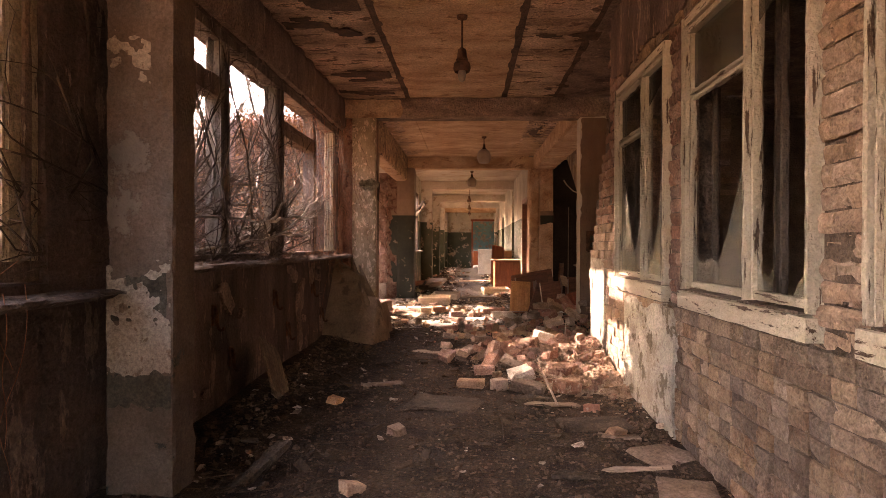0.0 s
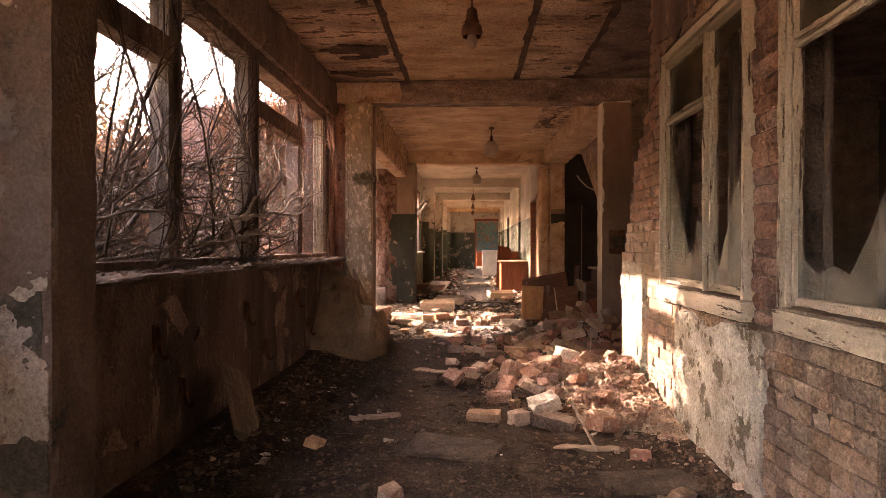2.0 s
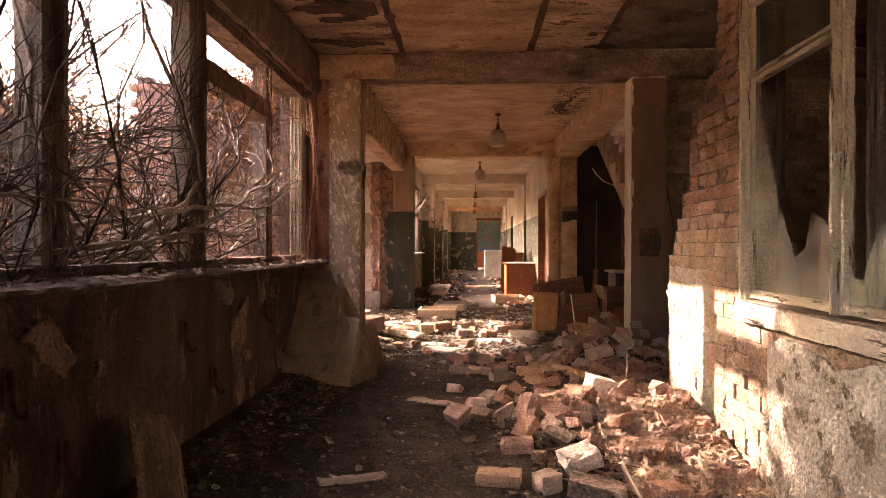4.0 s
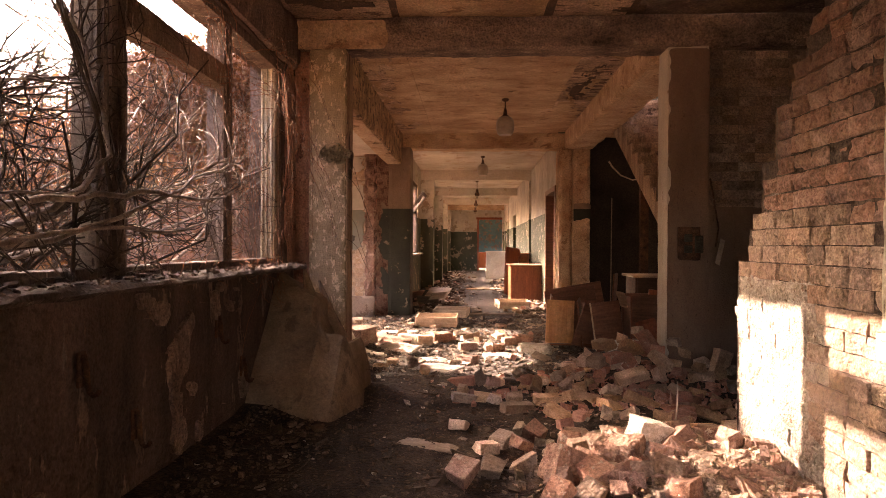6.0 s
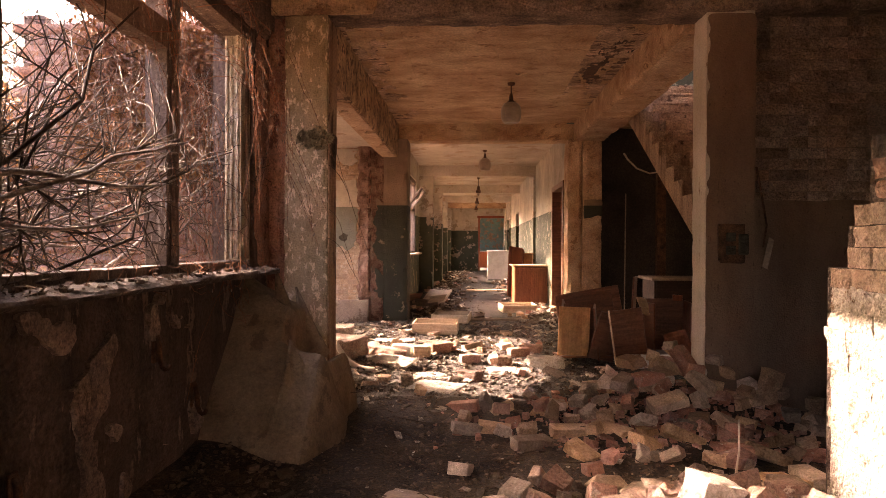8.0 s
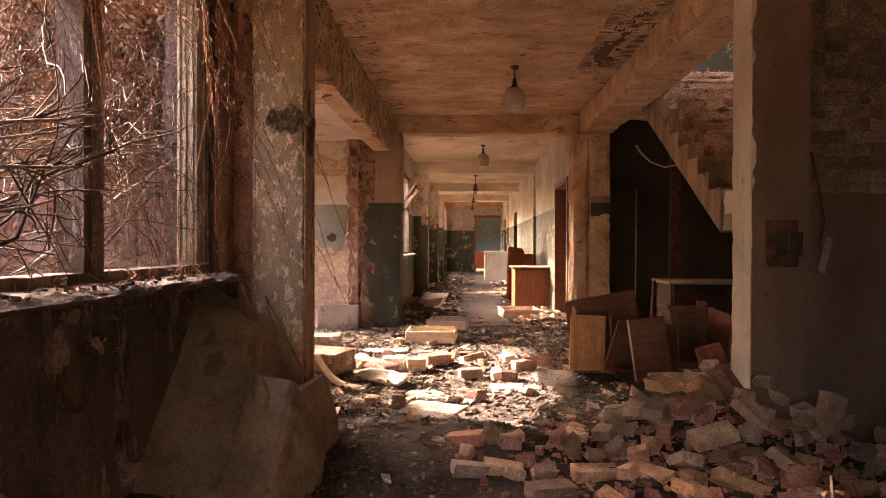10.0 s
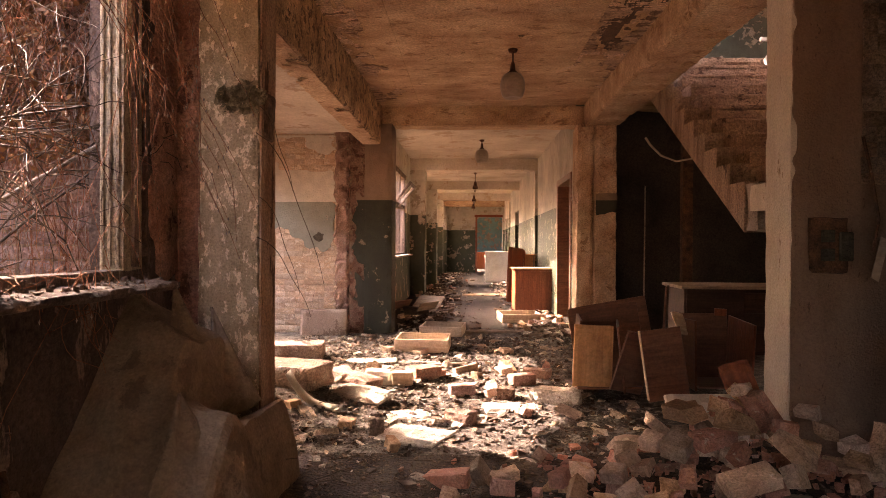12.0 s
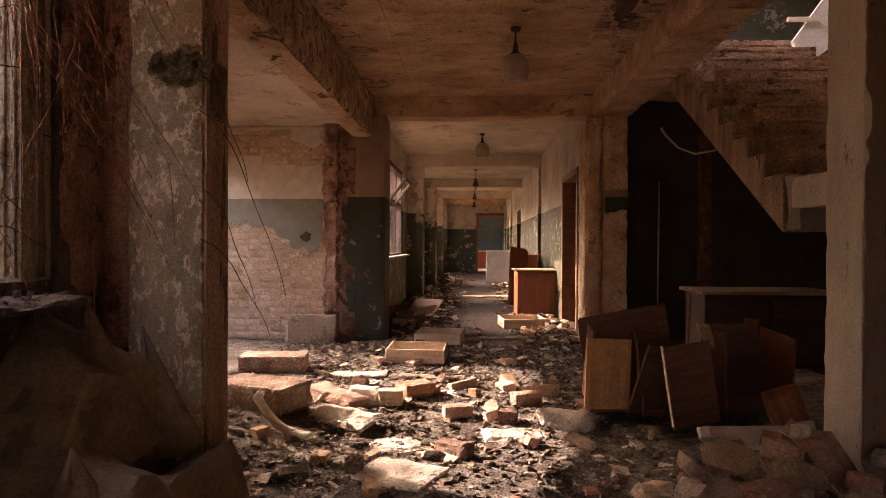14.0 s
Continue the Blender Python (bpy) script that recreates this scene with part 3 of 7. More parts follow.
def lathe(profile, seg=20):
    """A turned body from rows of radius and height."""
    bm = bmesh.new()
    rings = [[bm.verts.new((r * math.cos(2 * math.pi * j / seg), r * math.sin(2 * math.pi * j / seg), z)) for j in range(seg)] for r, z in profile]
    for a, b in zip(rings, rings[1:]):
        for j in range(seg):
            bm.faces.new((a[j], a[(j + 1) % seg], b[(j + 1) % seg], b[j])).smooth = True
    bmesh.ops.recalc_face_normals(bm, faces=bm.faces)
    return bm


def panel(name, w, h, t, material, parent, m, label="", bevel=0.003):
    """A board w wide (x), t thick (y) and h high (z), standing at the pose m."""
    ob = part(name, box(-w / 2, w / 2, -t / 2, t / 2, 0, h, bevel), material, parent, label)
    ob.matrix_local = m
    return ob


def heap(x, y):
    """Height of the dirt on the floor."""
    h = 0.02 * noise.noise(Vector((x * 1.3, y * 1.3, 0))) + 0.012 * noise.noise(Vector((x * 5, y * 5, 3)))
    for cx, cy, sx, sy, a in HEAPS:
        h += a * math.exp(-((x - cx) / sx) ** 2 - ((y - cy) / sy) ** 2)
    return h


HEAPS = [(0.95, 6.0, 0.55, 0.55, 0.14), (1.2, 8.0, 0.55, 0.36, 0.2), (1.1, 8.6, 0.4, 0.3, 0.1), (0.9, 7.2, 0.6, 0.5, 0.08), (1.3, 4.9, 0.35, 1.5, 0.06), (-1.75, 6.0, 0.4, 3.0, 0.08),
         (-1.5, 7.6, 0.42, 0.5, 0.2), (-1.6, 9.6, 0.5, 0.6, 0.08), (-1.2, 19.0, 0.4, 3.0, 0.14), (1.2, 14.2, 0.4, 0.6, 0.1), (1.2, 22.0, 0.3, 3.0, 0.08), (-0.6, 27.0, 0.7, 2.0, 0.15)]

# ---- structure ----
XR, XL, CEIL, BEAM = 1.14, -1.69, 3.0, 2.76


def jag(u, z, s=0.0, f=3.0):
    return noise.noise(Vector((u * f, z * f, s))) + 0.5 * noise.noise(Vector((u * f * 3.1, z * f * 3.1, s + 5)))


def terrain(name, x0, x1, y0, y1, d, z_of, material, label=""):
    xs, ys = steps(x0, x1, d), steps(y0, y1, d)
    verts = [(x, y, z_of(x, y)) for x in xs for y in ys]
    n = len(ys)
    faces = [(i * n + j, (i + 1) * n + j, (i + 1) * n + j + 1, i * n + j + 1) for i in range(len(xs) - 1) for j in range(n - 1)]
    return raw(name, verts, faces, material, None, label, "structure", smooth=True)


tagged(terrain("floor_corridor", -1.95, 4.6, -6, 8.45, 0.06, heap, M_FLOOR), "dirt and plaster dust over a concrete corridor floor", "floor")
tagged(terrain("floor_middle_bay", -1.95, 4.6, 8.45, 13.4, 0.06, heap, M_SUNDUST), "plaster dust over the middle bay floor, paled for the sunlight", "floor")
tagged(terrain("floor_far_corridor", -1.95, 4.6, 13.4, 42, 0.12, heap, M_FLOORF), "trodden dirt over the far corridor floor", "floor")
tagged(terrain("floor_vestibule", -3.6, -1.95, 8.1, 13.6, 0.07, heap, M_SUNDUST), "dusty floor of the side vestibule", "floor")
tagged(terrain("ground", -160, -1.96, -150, 190, 4.0, lambda x, y: -0.35 + 0.1 * noise.noise(Vector((x * 0.3, y * 0.3, 0))) * (x < -6), M_GROUND), "dry grassy ground outside the windows", "ground")
# out of view, lies beyond the opening added in the end wall
tagged(terrain("ground_south", -1.96, 160, -150, -6.2, 4.0, lambda x, y: -0.35, M_GROUND), "unseen dry grassy ground beyond the added end opening", "ground")

# corridor wall with the windows, its end torn away in steps
END = [(0.0, 6.17), (1.06, 6.16), (1.1, 6.07), (1.22, 6.05), (1.28, 6.0), (1.46, 5.98), (1.48, 5.93), (1.55, 5.92), (1.57, 5.83), (1.72, 5.82), (1.78, 5.76), (1.84, 5.62), (2.08, 5.46), (2.3, 5.35), (3.2, 5.3)]


def wall_end(z):
    for (z0, y0), (z1, y1) in zip(END, END[1:]):
        if z <= z1:
            return y0 + (y1 - y0) * (z - z0) / (z1 - z0)
    return END[-1][1]


WINDOWS_R = [(3.72, 4.98), (2.12, 3.41), (0.5, 1.83), (-1.1, 0.22)]
WZ0, WZ1 = 0.8, 2.33


def in_window(u, z, grow=0.0):
    return any(a - grow < u < b + grow for a, b in WINDOWS_R) and WZ0 - grow < z < WZ1 + grow


COURSE = 0.077
zs = [k * COURSE for k in range(-2, 40)]
us = breaks(-6, 6.2, 0.13, *[round(v + s, 3) for w in WINDOWS_R for v, s in zip(w, (0.02, -0.02))])
zz = sorted(set([round(z, 4) for z in zs] + [WZ0 + 0.02, WZ1 - 0.02]))
wall_east = wall("wall_east", "x", XR + 0.0155, XR + 0.165, us, zz, lambda u, z: not in_window(u, z, -0.02) and u < wall_end(z) - 0.02, M_MORTAR, kind="structure")
tagged(wall_east, "bare brick corridor wall with a torn-away stepped end", "wall")

# plaster left on that wall
sheet("plaster_coat", "x", XR - 0.016, 0.03, 3.5, 5.45, -0.1, 0.8,
      lambda u, z: z < 0.74 + 0.05 * jag(u, z, 1) and 3.6 + 0.03 * jag(z, u, 2) + 0.1 * max(0, z - 0.62) < u < 4.72 + 0.1 * jag(u, z, 3, 2),
      M_PLASTER, wall_east, "grey-white plaster remaining under the window")
sheet("plaster_coat", "x", XR - 0.012, 0.026, -2.0, 2.05, 0.0, 3.0,
      lambda u, z: not in_window(u, z, 0.06) and u < 1.72 + 0.25 * jag(u, z, 6, 2) - 0.25 * (z < 1.0) and z > 0.35 + 0.3 * jag(u, z, 8, 1.5) and jag(u, z, 9, 2.4) > 0.5,
      M_REDREN, wall_east, "reddish render clinging to the brick")
sheet("plaster_coat", "x", XR - 0.012, 0.026, 2.0, 5.4, 2.36, 3.0, lambda u, z: z > 2.44 + 0.1 * jag(u, z, 21, 2) and u < wall_end(z) - 0.1, M_DARKPL, wall_east, "dark brown plaster above the windows")


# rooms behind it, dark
tagged(wall("wall_room_east", "x", 4.5, 4.7, breaks(-6, 44, 1.0, 12.4, 12.8), [-0.2, 1.0, 2.4, 3.0, 3.7, 4.7, 5.6], lambda u, z: True, M_BLACK, kind="structure"), "near-black wall of the unlit side rooms", "wall")
tagged(rough("wall_room_north", (1.705, 4.5, 8.215, 8.42, -0.1, 3.0), M_DARKB, kind="structure", cell=0.12), "dark stained brick wall beside the concrete column", "wall")
sheet("plaster_coat", "y", 8.185, 0.028, 1.71, 3.2, -0.05, 1.56, lambda u, z: z < 1.49 + 0.02 * jag(u, z, 31, 5), M_STAINSHADE, bpy.data.objects["wall_room_north"], "brown plaster below the bare courses", d=0.04)
# end wall behind the camera; its opening is added as fill light
tagged(wall("wall_south", "y", -6.2, -6.0, [-2.0, -1.6, 0, 1.05, 2, 4.7], [-0.2, 0.0, 1.5, 2.6, 3.2], lambda u, z: not (-1.6 < u < 1.05 and 0 < z < 2.6), M_PLASTD, kind="structure"), "unseen brown plaster end wall, its wide opening added to light the corridor", "wall")

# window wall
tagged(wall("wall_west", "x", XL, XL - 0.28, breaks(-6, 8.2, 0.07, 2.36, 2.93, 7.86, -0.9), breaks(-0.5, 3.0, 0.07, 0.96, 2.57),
            lambda u, z: not (0.96 < z < 2.57 and (2.93 < u < 7.86 or -0.9 < u < 2.36 or u < -1.3)), M_DARKPL, kind="structure", amp=0.014), "dark brown plastered wall below the broken windows", "wall")
sheet("plaster_coat", "x", XL - 0.012, 0.036, 2.95, 7.7, 0.06, 0.93, lambda u, z: jag(u, z * 0.8, 130, 2.4) + 0.45 * jag(u, z, 131, 9) > 0.52, M_PLASTD, bpy.data.objects["wall_west"], "paler plaster left between the dark patches", amp=0.004)
tagged(rough("lintel_west", (XL - 0.28, XL + 0.05, -6, 8.4, 2.58, 3.02), M_PLASTD, kind="structure", cell=0.09, chip=0.03, seed=3), "brown stained concrete lintel over the windows", "lintel")
tagged(rough("jamb_brick", (XL - 0.27, XL + 0.012, 7.87, 8.24, 0.97, 2.59), M_JAMB, kind="structure", cell=0.06, chip=0.03, amp=0.014, seed=5), "brown plastered jamb beside the window", "wall")

tagged(rough("jamb_infill", (-1.72, -1.545, 8.13, 8.36, -0.1, 2.78), M_JAMB, kind="structure", cell=0.06, chip=0.02, amp=0.012, seed=15), "brick infill between column and window", "wall")

torn = rough("torn_brick_edge", (-1.95, -1.77, 13.2, 13.42, -0.1, BEAM), M_BRICK, kind="structure", cell=0.03, chip=0.07, amp=0.06, seed=91)
tagged(torn, "torn red brick edge of the vestibule wall", "wall")

# columns and beams
tagged(rough("column_west", (-1.62, -1.32, 2.65, 2.88, -0.1, 3.0), M_COLUMN2, kind="structure", cell=0.03, chip=0.008, amp=0.003, seed=1), "rendered column with flaked paint and dark patches", "column")
tagged(rough("column_mossy", (-1.56, -1.25, 8.1, 8.35, -0.1, 3.0), M_COLUMN, kind="structure", cell=0.03, chip=0.009, amp=0.003, seed=2), "grey column with mouldy peeling paint", "column")
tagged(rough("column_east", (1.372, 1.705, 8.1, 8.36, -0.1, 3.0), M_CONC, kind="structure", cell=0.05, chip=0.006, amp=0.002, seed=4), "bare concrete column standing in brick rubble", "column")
tagged(rough("beam_cross", (-1.7, 4.5, 8.06, 8.36, BEAM, 3.06), M_SOOTB, kind="structure", cell=0.06, chip=0.02, seed=6), "soot-dark concrete beam across the corridor", "beam")
sheet("plaster_coat", "y", 8.05, 0.02, -1.66, -0.85, BEAM, 2.99, lambda u, z: u < -0.92 + 0.05 * jag(u, z, 40), M_CEILC, bpy.data.objects["beam_cross"])
tagged(rough("beam_long_west", (-1.57, -1.355, 8.36, 13.4, 2.48, 3.05), M_BEAMW, kind="structure", cell=0.045, chip=0.022, amp=0.006, seed=7), "long beam with spalled plaster edges", "beam")
tagged(rough("beam_long_east", (1.3, 1.73, 8.36, 13.3, BEAM - 0.04, 3.05), M_CEILC, kind="structure", cell=0.045, chip=0.02, amp=0.005, seed=8), "long beam with ragged brown plaster", "beam")
for k, y in enumerate((13.36, 18.4, 23.2, 27.4, 31.2)):
    tagged(rough("beam_far", (-1.75 if k else -2.1, 1.75, y, y + 0.34, BEAM if k else 2.75, 3.06), (M_CEILC, M_CEILW, M_CEILW, M_CEILW, M_CEILC)[k], kind="structure", cell=0.1, chip=0.012, seed=9 + k), "pale cross beam of the far corridor", "beam")

col = bpy.data.objects["column_west"]
sheet("paint_patch", "y", 2.6455, 0.0045, -1.615, -1.33, 0.4, 1.12, lambda u, z: 0.56 + 0.08 * jag(u, z, 71, 6) + 0.03 * jag(u, z, 78, 22) < z < 1.0 + 0.08 * jag(u, z, 72, 5) + 0.03 * jag(u, z, 79, 22) and not (z > 0.76 and jag(u, z, 73, 7) + 0.4 * jag(u, z, 80, 25) > 0.22), M_PALECOAT, col, "pale flaking paint with dark holes", d=0.008, amp=0.0006, rounds=1)
sheet("paint_patch", "y", 2.647, 0.003, -1.6, -1.35, 0.7, 1.1, lambda u, z: 0.78 < z < 0.99 + 0.04 * jag(u, z, 72, 5) and jag(u, z, 73, 7) + 0.4 * jag(u, z, 80, 25) > 0.16, M_MOULD, col, "dark mouldy hole in the paint", d=0.008, amp=0.0006, rounds=1)
sheet("paint_patch", "y", 2.6455, 0.0045, -1.615, -1.42, 1.78, 2.1, lambda u, z: jag(u, z, 74, 6) + 0.5 * jag(u, z, 83, 24) > 0.1 and abs(z - 1.93 + 0.5 * (u + 1.5)) < 0.1, M_PALECOAT, col, "pale flake of old paint", d=0.008, amp=0.0006, rounds=1)
sheet("paint_patch", "y", 2.6465, 0.0035, -1.615, -1.33, 0.28, 0.68, lambda u, z: 0.4 + 0.06 * jag(u, z, 77, 5) + 0.03 * jag(u, z, 81, 22) < z < 0.57 + 0.06 * jag(u, z, 75, 6) + 0.03 * jag(u, z, 82, 22), M_MOULD, col, "dark mouldy band", d=0.008, amp=0.0006, rounds=1)
mossy = bpy.data.objects["column_mossy"]
sheet("reveal_coat", "x", -1.248, 0.01, 8.115, 8.345, 0.0, 2.75, lambda u, z: jag(u, z, 76, 5) > -0.75, M_REVEAL, mossy, "brown flaked plaster on the reveal", amp=0.003)

# front coat: stain with the face's shade put into its colour
sheet("stained_coat", "y", 8.088, 0.01, 1.378, 1.702, 0.0, 2.75, lambda u, z: u > 1.385 + 0.02 * jag(u, z, 98, 6), M_STAINSHADE, bpy.data.objects["column_east"], "brown stained render, darkened for the column's unlit front", amp=0.003)

# ceilings: slabs with open joints
def slabs(name, xs, y0, y1, z, materials, label, groove=0.008, chip=0.012, filler=None):
    """Slabs side by side; the joints between them are filled nearly flush."""
    verts, faces, slot = [], [], []
    for x in xs[1:-1]:
        v, f = rough_box(x - groove / 2 - 0.02, x + groove / 2 + 0.02, y0, y1, z + 0.012, z + 0.05, cell=0.16, amp=0.006, chip=0.004, seed=x)
        n = len(verts)
        verts += v
        faces += [tuple(i + n for i in q) for q in f]
        slot += [len(materials)] * len(f)
    for k, (a, b) in enumerate(zip(xs, xs[1:])):
        v, f = rough_box(a + groove / 2, b - groove / 2, y0, y1, z + 0.006 * (k % 2), z + 0.2, cell=0.16, amp=0.008, chip=chip, seed=k * 3.1 + z)
        n = len(verts)
        verts += v
        faces += [tuple(i + n for i in q) for q in f]
        slot += [k % len(materials)] * len(f)
    ob = raw(name, verts, faces, materials[0], None, label, "structure")
    for m in materials[1:] + [filler or M_CEILC]:
        ob.data.materials.append(m)
    ob.data.polygons.foreach_set("material_index", slot)
    return tagged(ob, category="ceiling")


slabs("ceiling_near", [-1.98, -0.83, 0.41, 1.04, 4.5], -6, 8.06, CEIL, [M_CEIL, M_CEILC, M_CEIL, M_PLASTD], "sooty ceiling slabs with peeling brown paint", 0.05, 0.01, M_SOOT)
slabs("ceiling_middle", [-1.37, -0.85, 0.02, 0.8, 1.32], 8.36, 13.36, CEIL, [M_CEILC, M_CEILC, M_CEILC, M_CEILC], "rust-stained ceiling slabs with dark peeled strips", 0.006, 0.002)
slabs("ceiling_vestibule", [-3.55, -1.572], 8.3, 13.5, 2.64, [M_CEILW], "stained cream ceiling of the vestibule")
slabs("ceiling_far", [-1.75, -0.5, 0.7, 1.75], 13.6, 42, CEIL, [M_CEILW], "faded cream ceiling of the far corridor", 0.002, 0.002)
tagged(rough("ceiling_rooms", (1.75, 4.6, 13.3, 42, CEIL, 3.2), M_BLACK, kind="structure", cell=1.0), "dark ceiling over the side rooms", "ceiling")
tagged(rough("roof_stairwell", (1.3, 4.7, 8.1, 14.5, 5.6, 5.8), M_CEILW, kind="structure", cell=0.6), "ceiling high over the stairwell", "ceiling")

# backing slab out of view, added to stop skylight in the ceiling joints
tagged(rough("roof", (-2.1, 1.3, -6.3, 42.3, 3.19, 3.4), M_BLACK, kind="structure", cell=1.2), "unseen roof slab added to keep sky out of the ceiling joints", "roof")


def flat_patch(name, z, x0, x1, y0, y1, inside, material, parent, label, d=0.03):
    """A thin ragged coat under a ceiling or a beam, kept where inside(x, y) holds."""
    xs, ys = steps(x0, x1, d), steps(y0, y1, d)
    verts, faces, index = [], [], {}

    def vert(i, j, s):
        if (i, j, s) not in index:
            index[i, j, s] = len(verts)
            q = Vector((xs[i] * 40, ys[j] * 40, z))
            verts.append((xs[i] + 0.4 * d * noise.noise(q), ys[j] + 0.4 * d * noise.noise(q + Vector((7, 3, 1))), z + 0.006 * s + 0.003 * noise.noise(q * 0.2)))
        return index[i, j, s]
    on = {(i, j) for i in range(len(xs) - 1) for j in range(len(ys) - 1) if inside((xs[i] + xs[i + 1]) / 2, (ys[j] + ys[j + 1]) / 2)}
    for i, j in on:
        corner = ((i, j), (i, j + 1), (i + 1, j + 1), (i + 1, j))
        faces.append([vert(*c, 0) for c in corner])
        for k, (di, dj) in enumerate(((-1, 0), (0, 1), (1, 0), (0, -1))):
            if (i + di, j + dj) not in on:
                a, b = corner[k], corner[(k + 1) % 4]
                faces.append((vert(*a, 0), vert(*b, 0), vert(*b, 1), vert(*a, 1)))
    return raw(name, verts, faces, material, parent, label)


mid_ceiling = bpy.data.objects["ceiling_middle"]
flat_patch("soot_stain", CEIL - 0.014, 0.86, 1.3, 8.4, 12.6, lambda x, y: jag(x * 2.2, y * 0.7, 101, 1.6) > -0.28 + 0.9 * abs(y - 10.2) / 2.4, M_CEIL, mid_ceiling, "black peeled strip along the beam")
flat_patch("soot_stain", CEIL - 0.014, -1.36, -0.86, 8.4, 13.2, lambda x, y: jag(x * 2, y * 0.9, 102, 1.8) > -0.2 + 1.6 * (x + 1.36), M_CEIL, mid_ceiling, "dark flaked paint along the beam")
flat_patch("soot_stain", CEIL - 0.014, 0.9, 1.28, 8.8, 10.9, lambda x, y: jag(x * 2, y, 103, 1.7) > 0.1 + abs(x - 1.1) * 1.5, M_SOOT, mid_ceiling, "black mould stain")
flat_patch("peeled_patch", CEIL - 0.014, -0.3, 0.35, 8.4, 12.6, lambda x, y: jag(x, y, 104, 2.6) > 0.62, M_BEAMW, mid_ceiling, "small peeled patch")
near_ceiling = bpy.data.objects["ceiling_near"]
flat_patch("peeled_patch", CEIL - 0.014, -0.75, 0.35, 2.5, 7.9, lambda x, y: jag(x, y, 105, 2.4) > 0.72, M_BEAMW, near_ceiling, "small peeled patch")
flat_patch("soot_stain", CEIL - 0.016, -1.62, -0.9, 2.0, 8.0, lambda x, y: jag(x * 0.8, y * 1.6, 106, 1.6) > 0.34, M_SOOT, near_ceiling, "sooty peeled stain")
flat_patch("soot_stain", CEIL - 0.016, 0.46, 1.12, 2.0, 8.0, lambda x, y: jag(x * 0.8, y * 1.6, 107, 1.6) > 0.4, M_SOOT, near_ceiling, "sooty peeled stain")
flat_patch("plaster_coat", 2.464, -1.575, -1.37, 8.4, 13.1, lambda x, y: jag(x * 1.5, y, 108, 2.4) > -0.35, M_RUSTP, bpy.data.objects["beam_long_west"], "orange plaster left on the underside")
flat_patch("plaster_coat", BEAM - 0.056, 1.33, 1.71, 8.4, 13.1, lambda x, y: jag(x * 1.5, y, 109, 2.0) > -0.2, M_RUSTP, bpy.data.objects["beam_long_east"], "orange plaster left on the underside")

# vestibule on the window side
NB = 13.34
vest_n = wall("wall_vestibule_north", "y", NB + 0.014, NB + 0.3, steps(-3.5, -1.64, 0.13), [k * COURSE for k in range(-1, 37)], lambda u, z: u < -1.66 + 0.05 * jag(u, z, 50, 5), M_LIME, kind="structure")
tagged(vest_n, "brick wall with remains of cream and grey-green paint", "wall")
sheet("plaster_coat", "y", NB - 0.02, 0.034, -3.38, -1.85, 1.735, 2.4, lambda u, z: z < 2.15 + 0.05 * jag(u, z, 51, 4) + 0.12 * (u < -2.75) and u < -2.0 + 0.1 * (z < 2) + 0.05 * jag(u, z, 52, 6), M_CREAM, vest_n, "cream painted plaster with a ragged edge")
sheet("plaster_coat", "y", NB - 0.02, 0.034, -3.38, -1.85, 0.9, 1.732, lambda u, z: z > 1.08 + 0.14 * jag(u, 0.3, 53, 2.2) + 0.28 * min(1, max(0, -2.3 - u) * 3) + 0.09 * jag(u, z, 57, 7) and u < -1.99 + 0.07 * jag(u, z, 54, 4), M_SAGE, vest_n, "grey-green painted plaster with a ragged edge")
sheet("plaster_coat", "y", NB - 0.016, 0.03, -3.3, -1.97, 2.32, 2.62, lambda u, z: math.hypot((u + 2.17) / 0.2, (z - 2.5) / 0.14) < 0.95 + 0.5 * jag(u, z, 55, 9) or z > 2.59 + 0.03 * jag(u, z, 56, 5), M_CREAM, vest_n)
sheet("soot_spot", "y", NB - 0.026, 0.006, -2.32, -2.08, 1.14, 1.38, lambda u, z: (u + 2.2) ** 2 + (z - 1.26) ** 2 < 0.004 + 0.004 * jag(u, z, 58, 14), M_MOULD, vest_n, "black soot spot on the paint", d=0.012, amp=0.001, rounds=1)
tagged(wall("wall_vestibule_south", "y", 8.22, 8.44, steps(-3.5, -1.7, 0.15), steps(-0.5, 2.72, 0.15), lambda u, z: True, M_BRICKD, kind="structure", amp=0.012), "outer brick wall of the vestibule covered in vines", "wall")
# out of view; the slanted head is shaped to trim the sun patch
tagged(wall("wall_vestibule_west", "x", -3.55, -3.4, breaks(8.22, 13.7, 0.1, 9.98, 13.3), breaks(-0.5, 2.84, 0.06, 0.0, 2.16), lambda u, z: not (9.98 < u < 13.3 and 0.0 < z < min(2.16, 1.96 + 0.2 * (u - 9.98))), M_PLASTD, kind="structure"), "unseen vestibule wall, its opening cut to shape the sun patch", "wall")

# piers at the far end of the middle bay, and the far corridor
tagged(rough("pier_west", (-1.575, -1.2, 13.2, 13.66, -0.1, BEAM), M_TWODARK, kind="structure", cell=0.06, chip=0.015, seed=21), "pier with a dark green painted dado", "pier")
tagged(rough("pier_broken_edge", (-1.765, -1.555, 13.22, 13.6, -0.1, BEAM), M_REDREN, kind="structure", cell=0.04, chip=0.012, amp=0.008, seed=22), "ragged brick jamb with remains of dark green paint", "wall")
sheet("paint_patch", "y", 13.2, 0.012, -1.76, -1.555, 0.35, 1.92, lambda u, z: u > -1.7 + 0.09 * jag(u, z, 61, 4) + 0.03 * jag(u, z, 64, 14) and z < 1.86 + 0.03 * jag(u, z, 62, 5) and jag(u, z, 65, 3) > -0.4, M_TWODARK, bpy.data.objects["pier_broken_edge"], "mouldy green paint on the jamb")
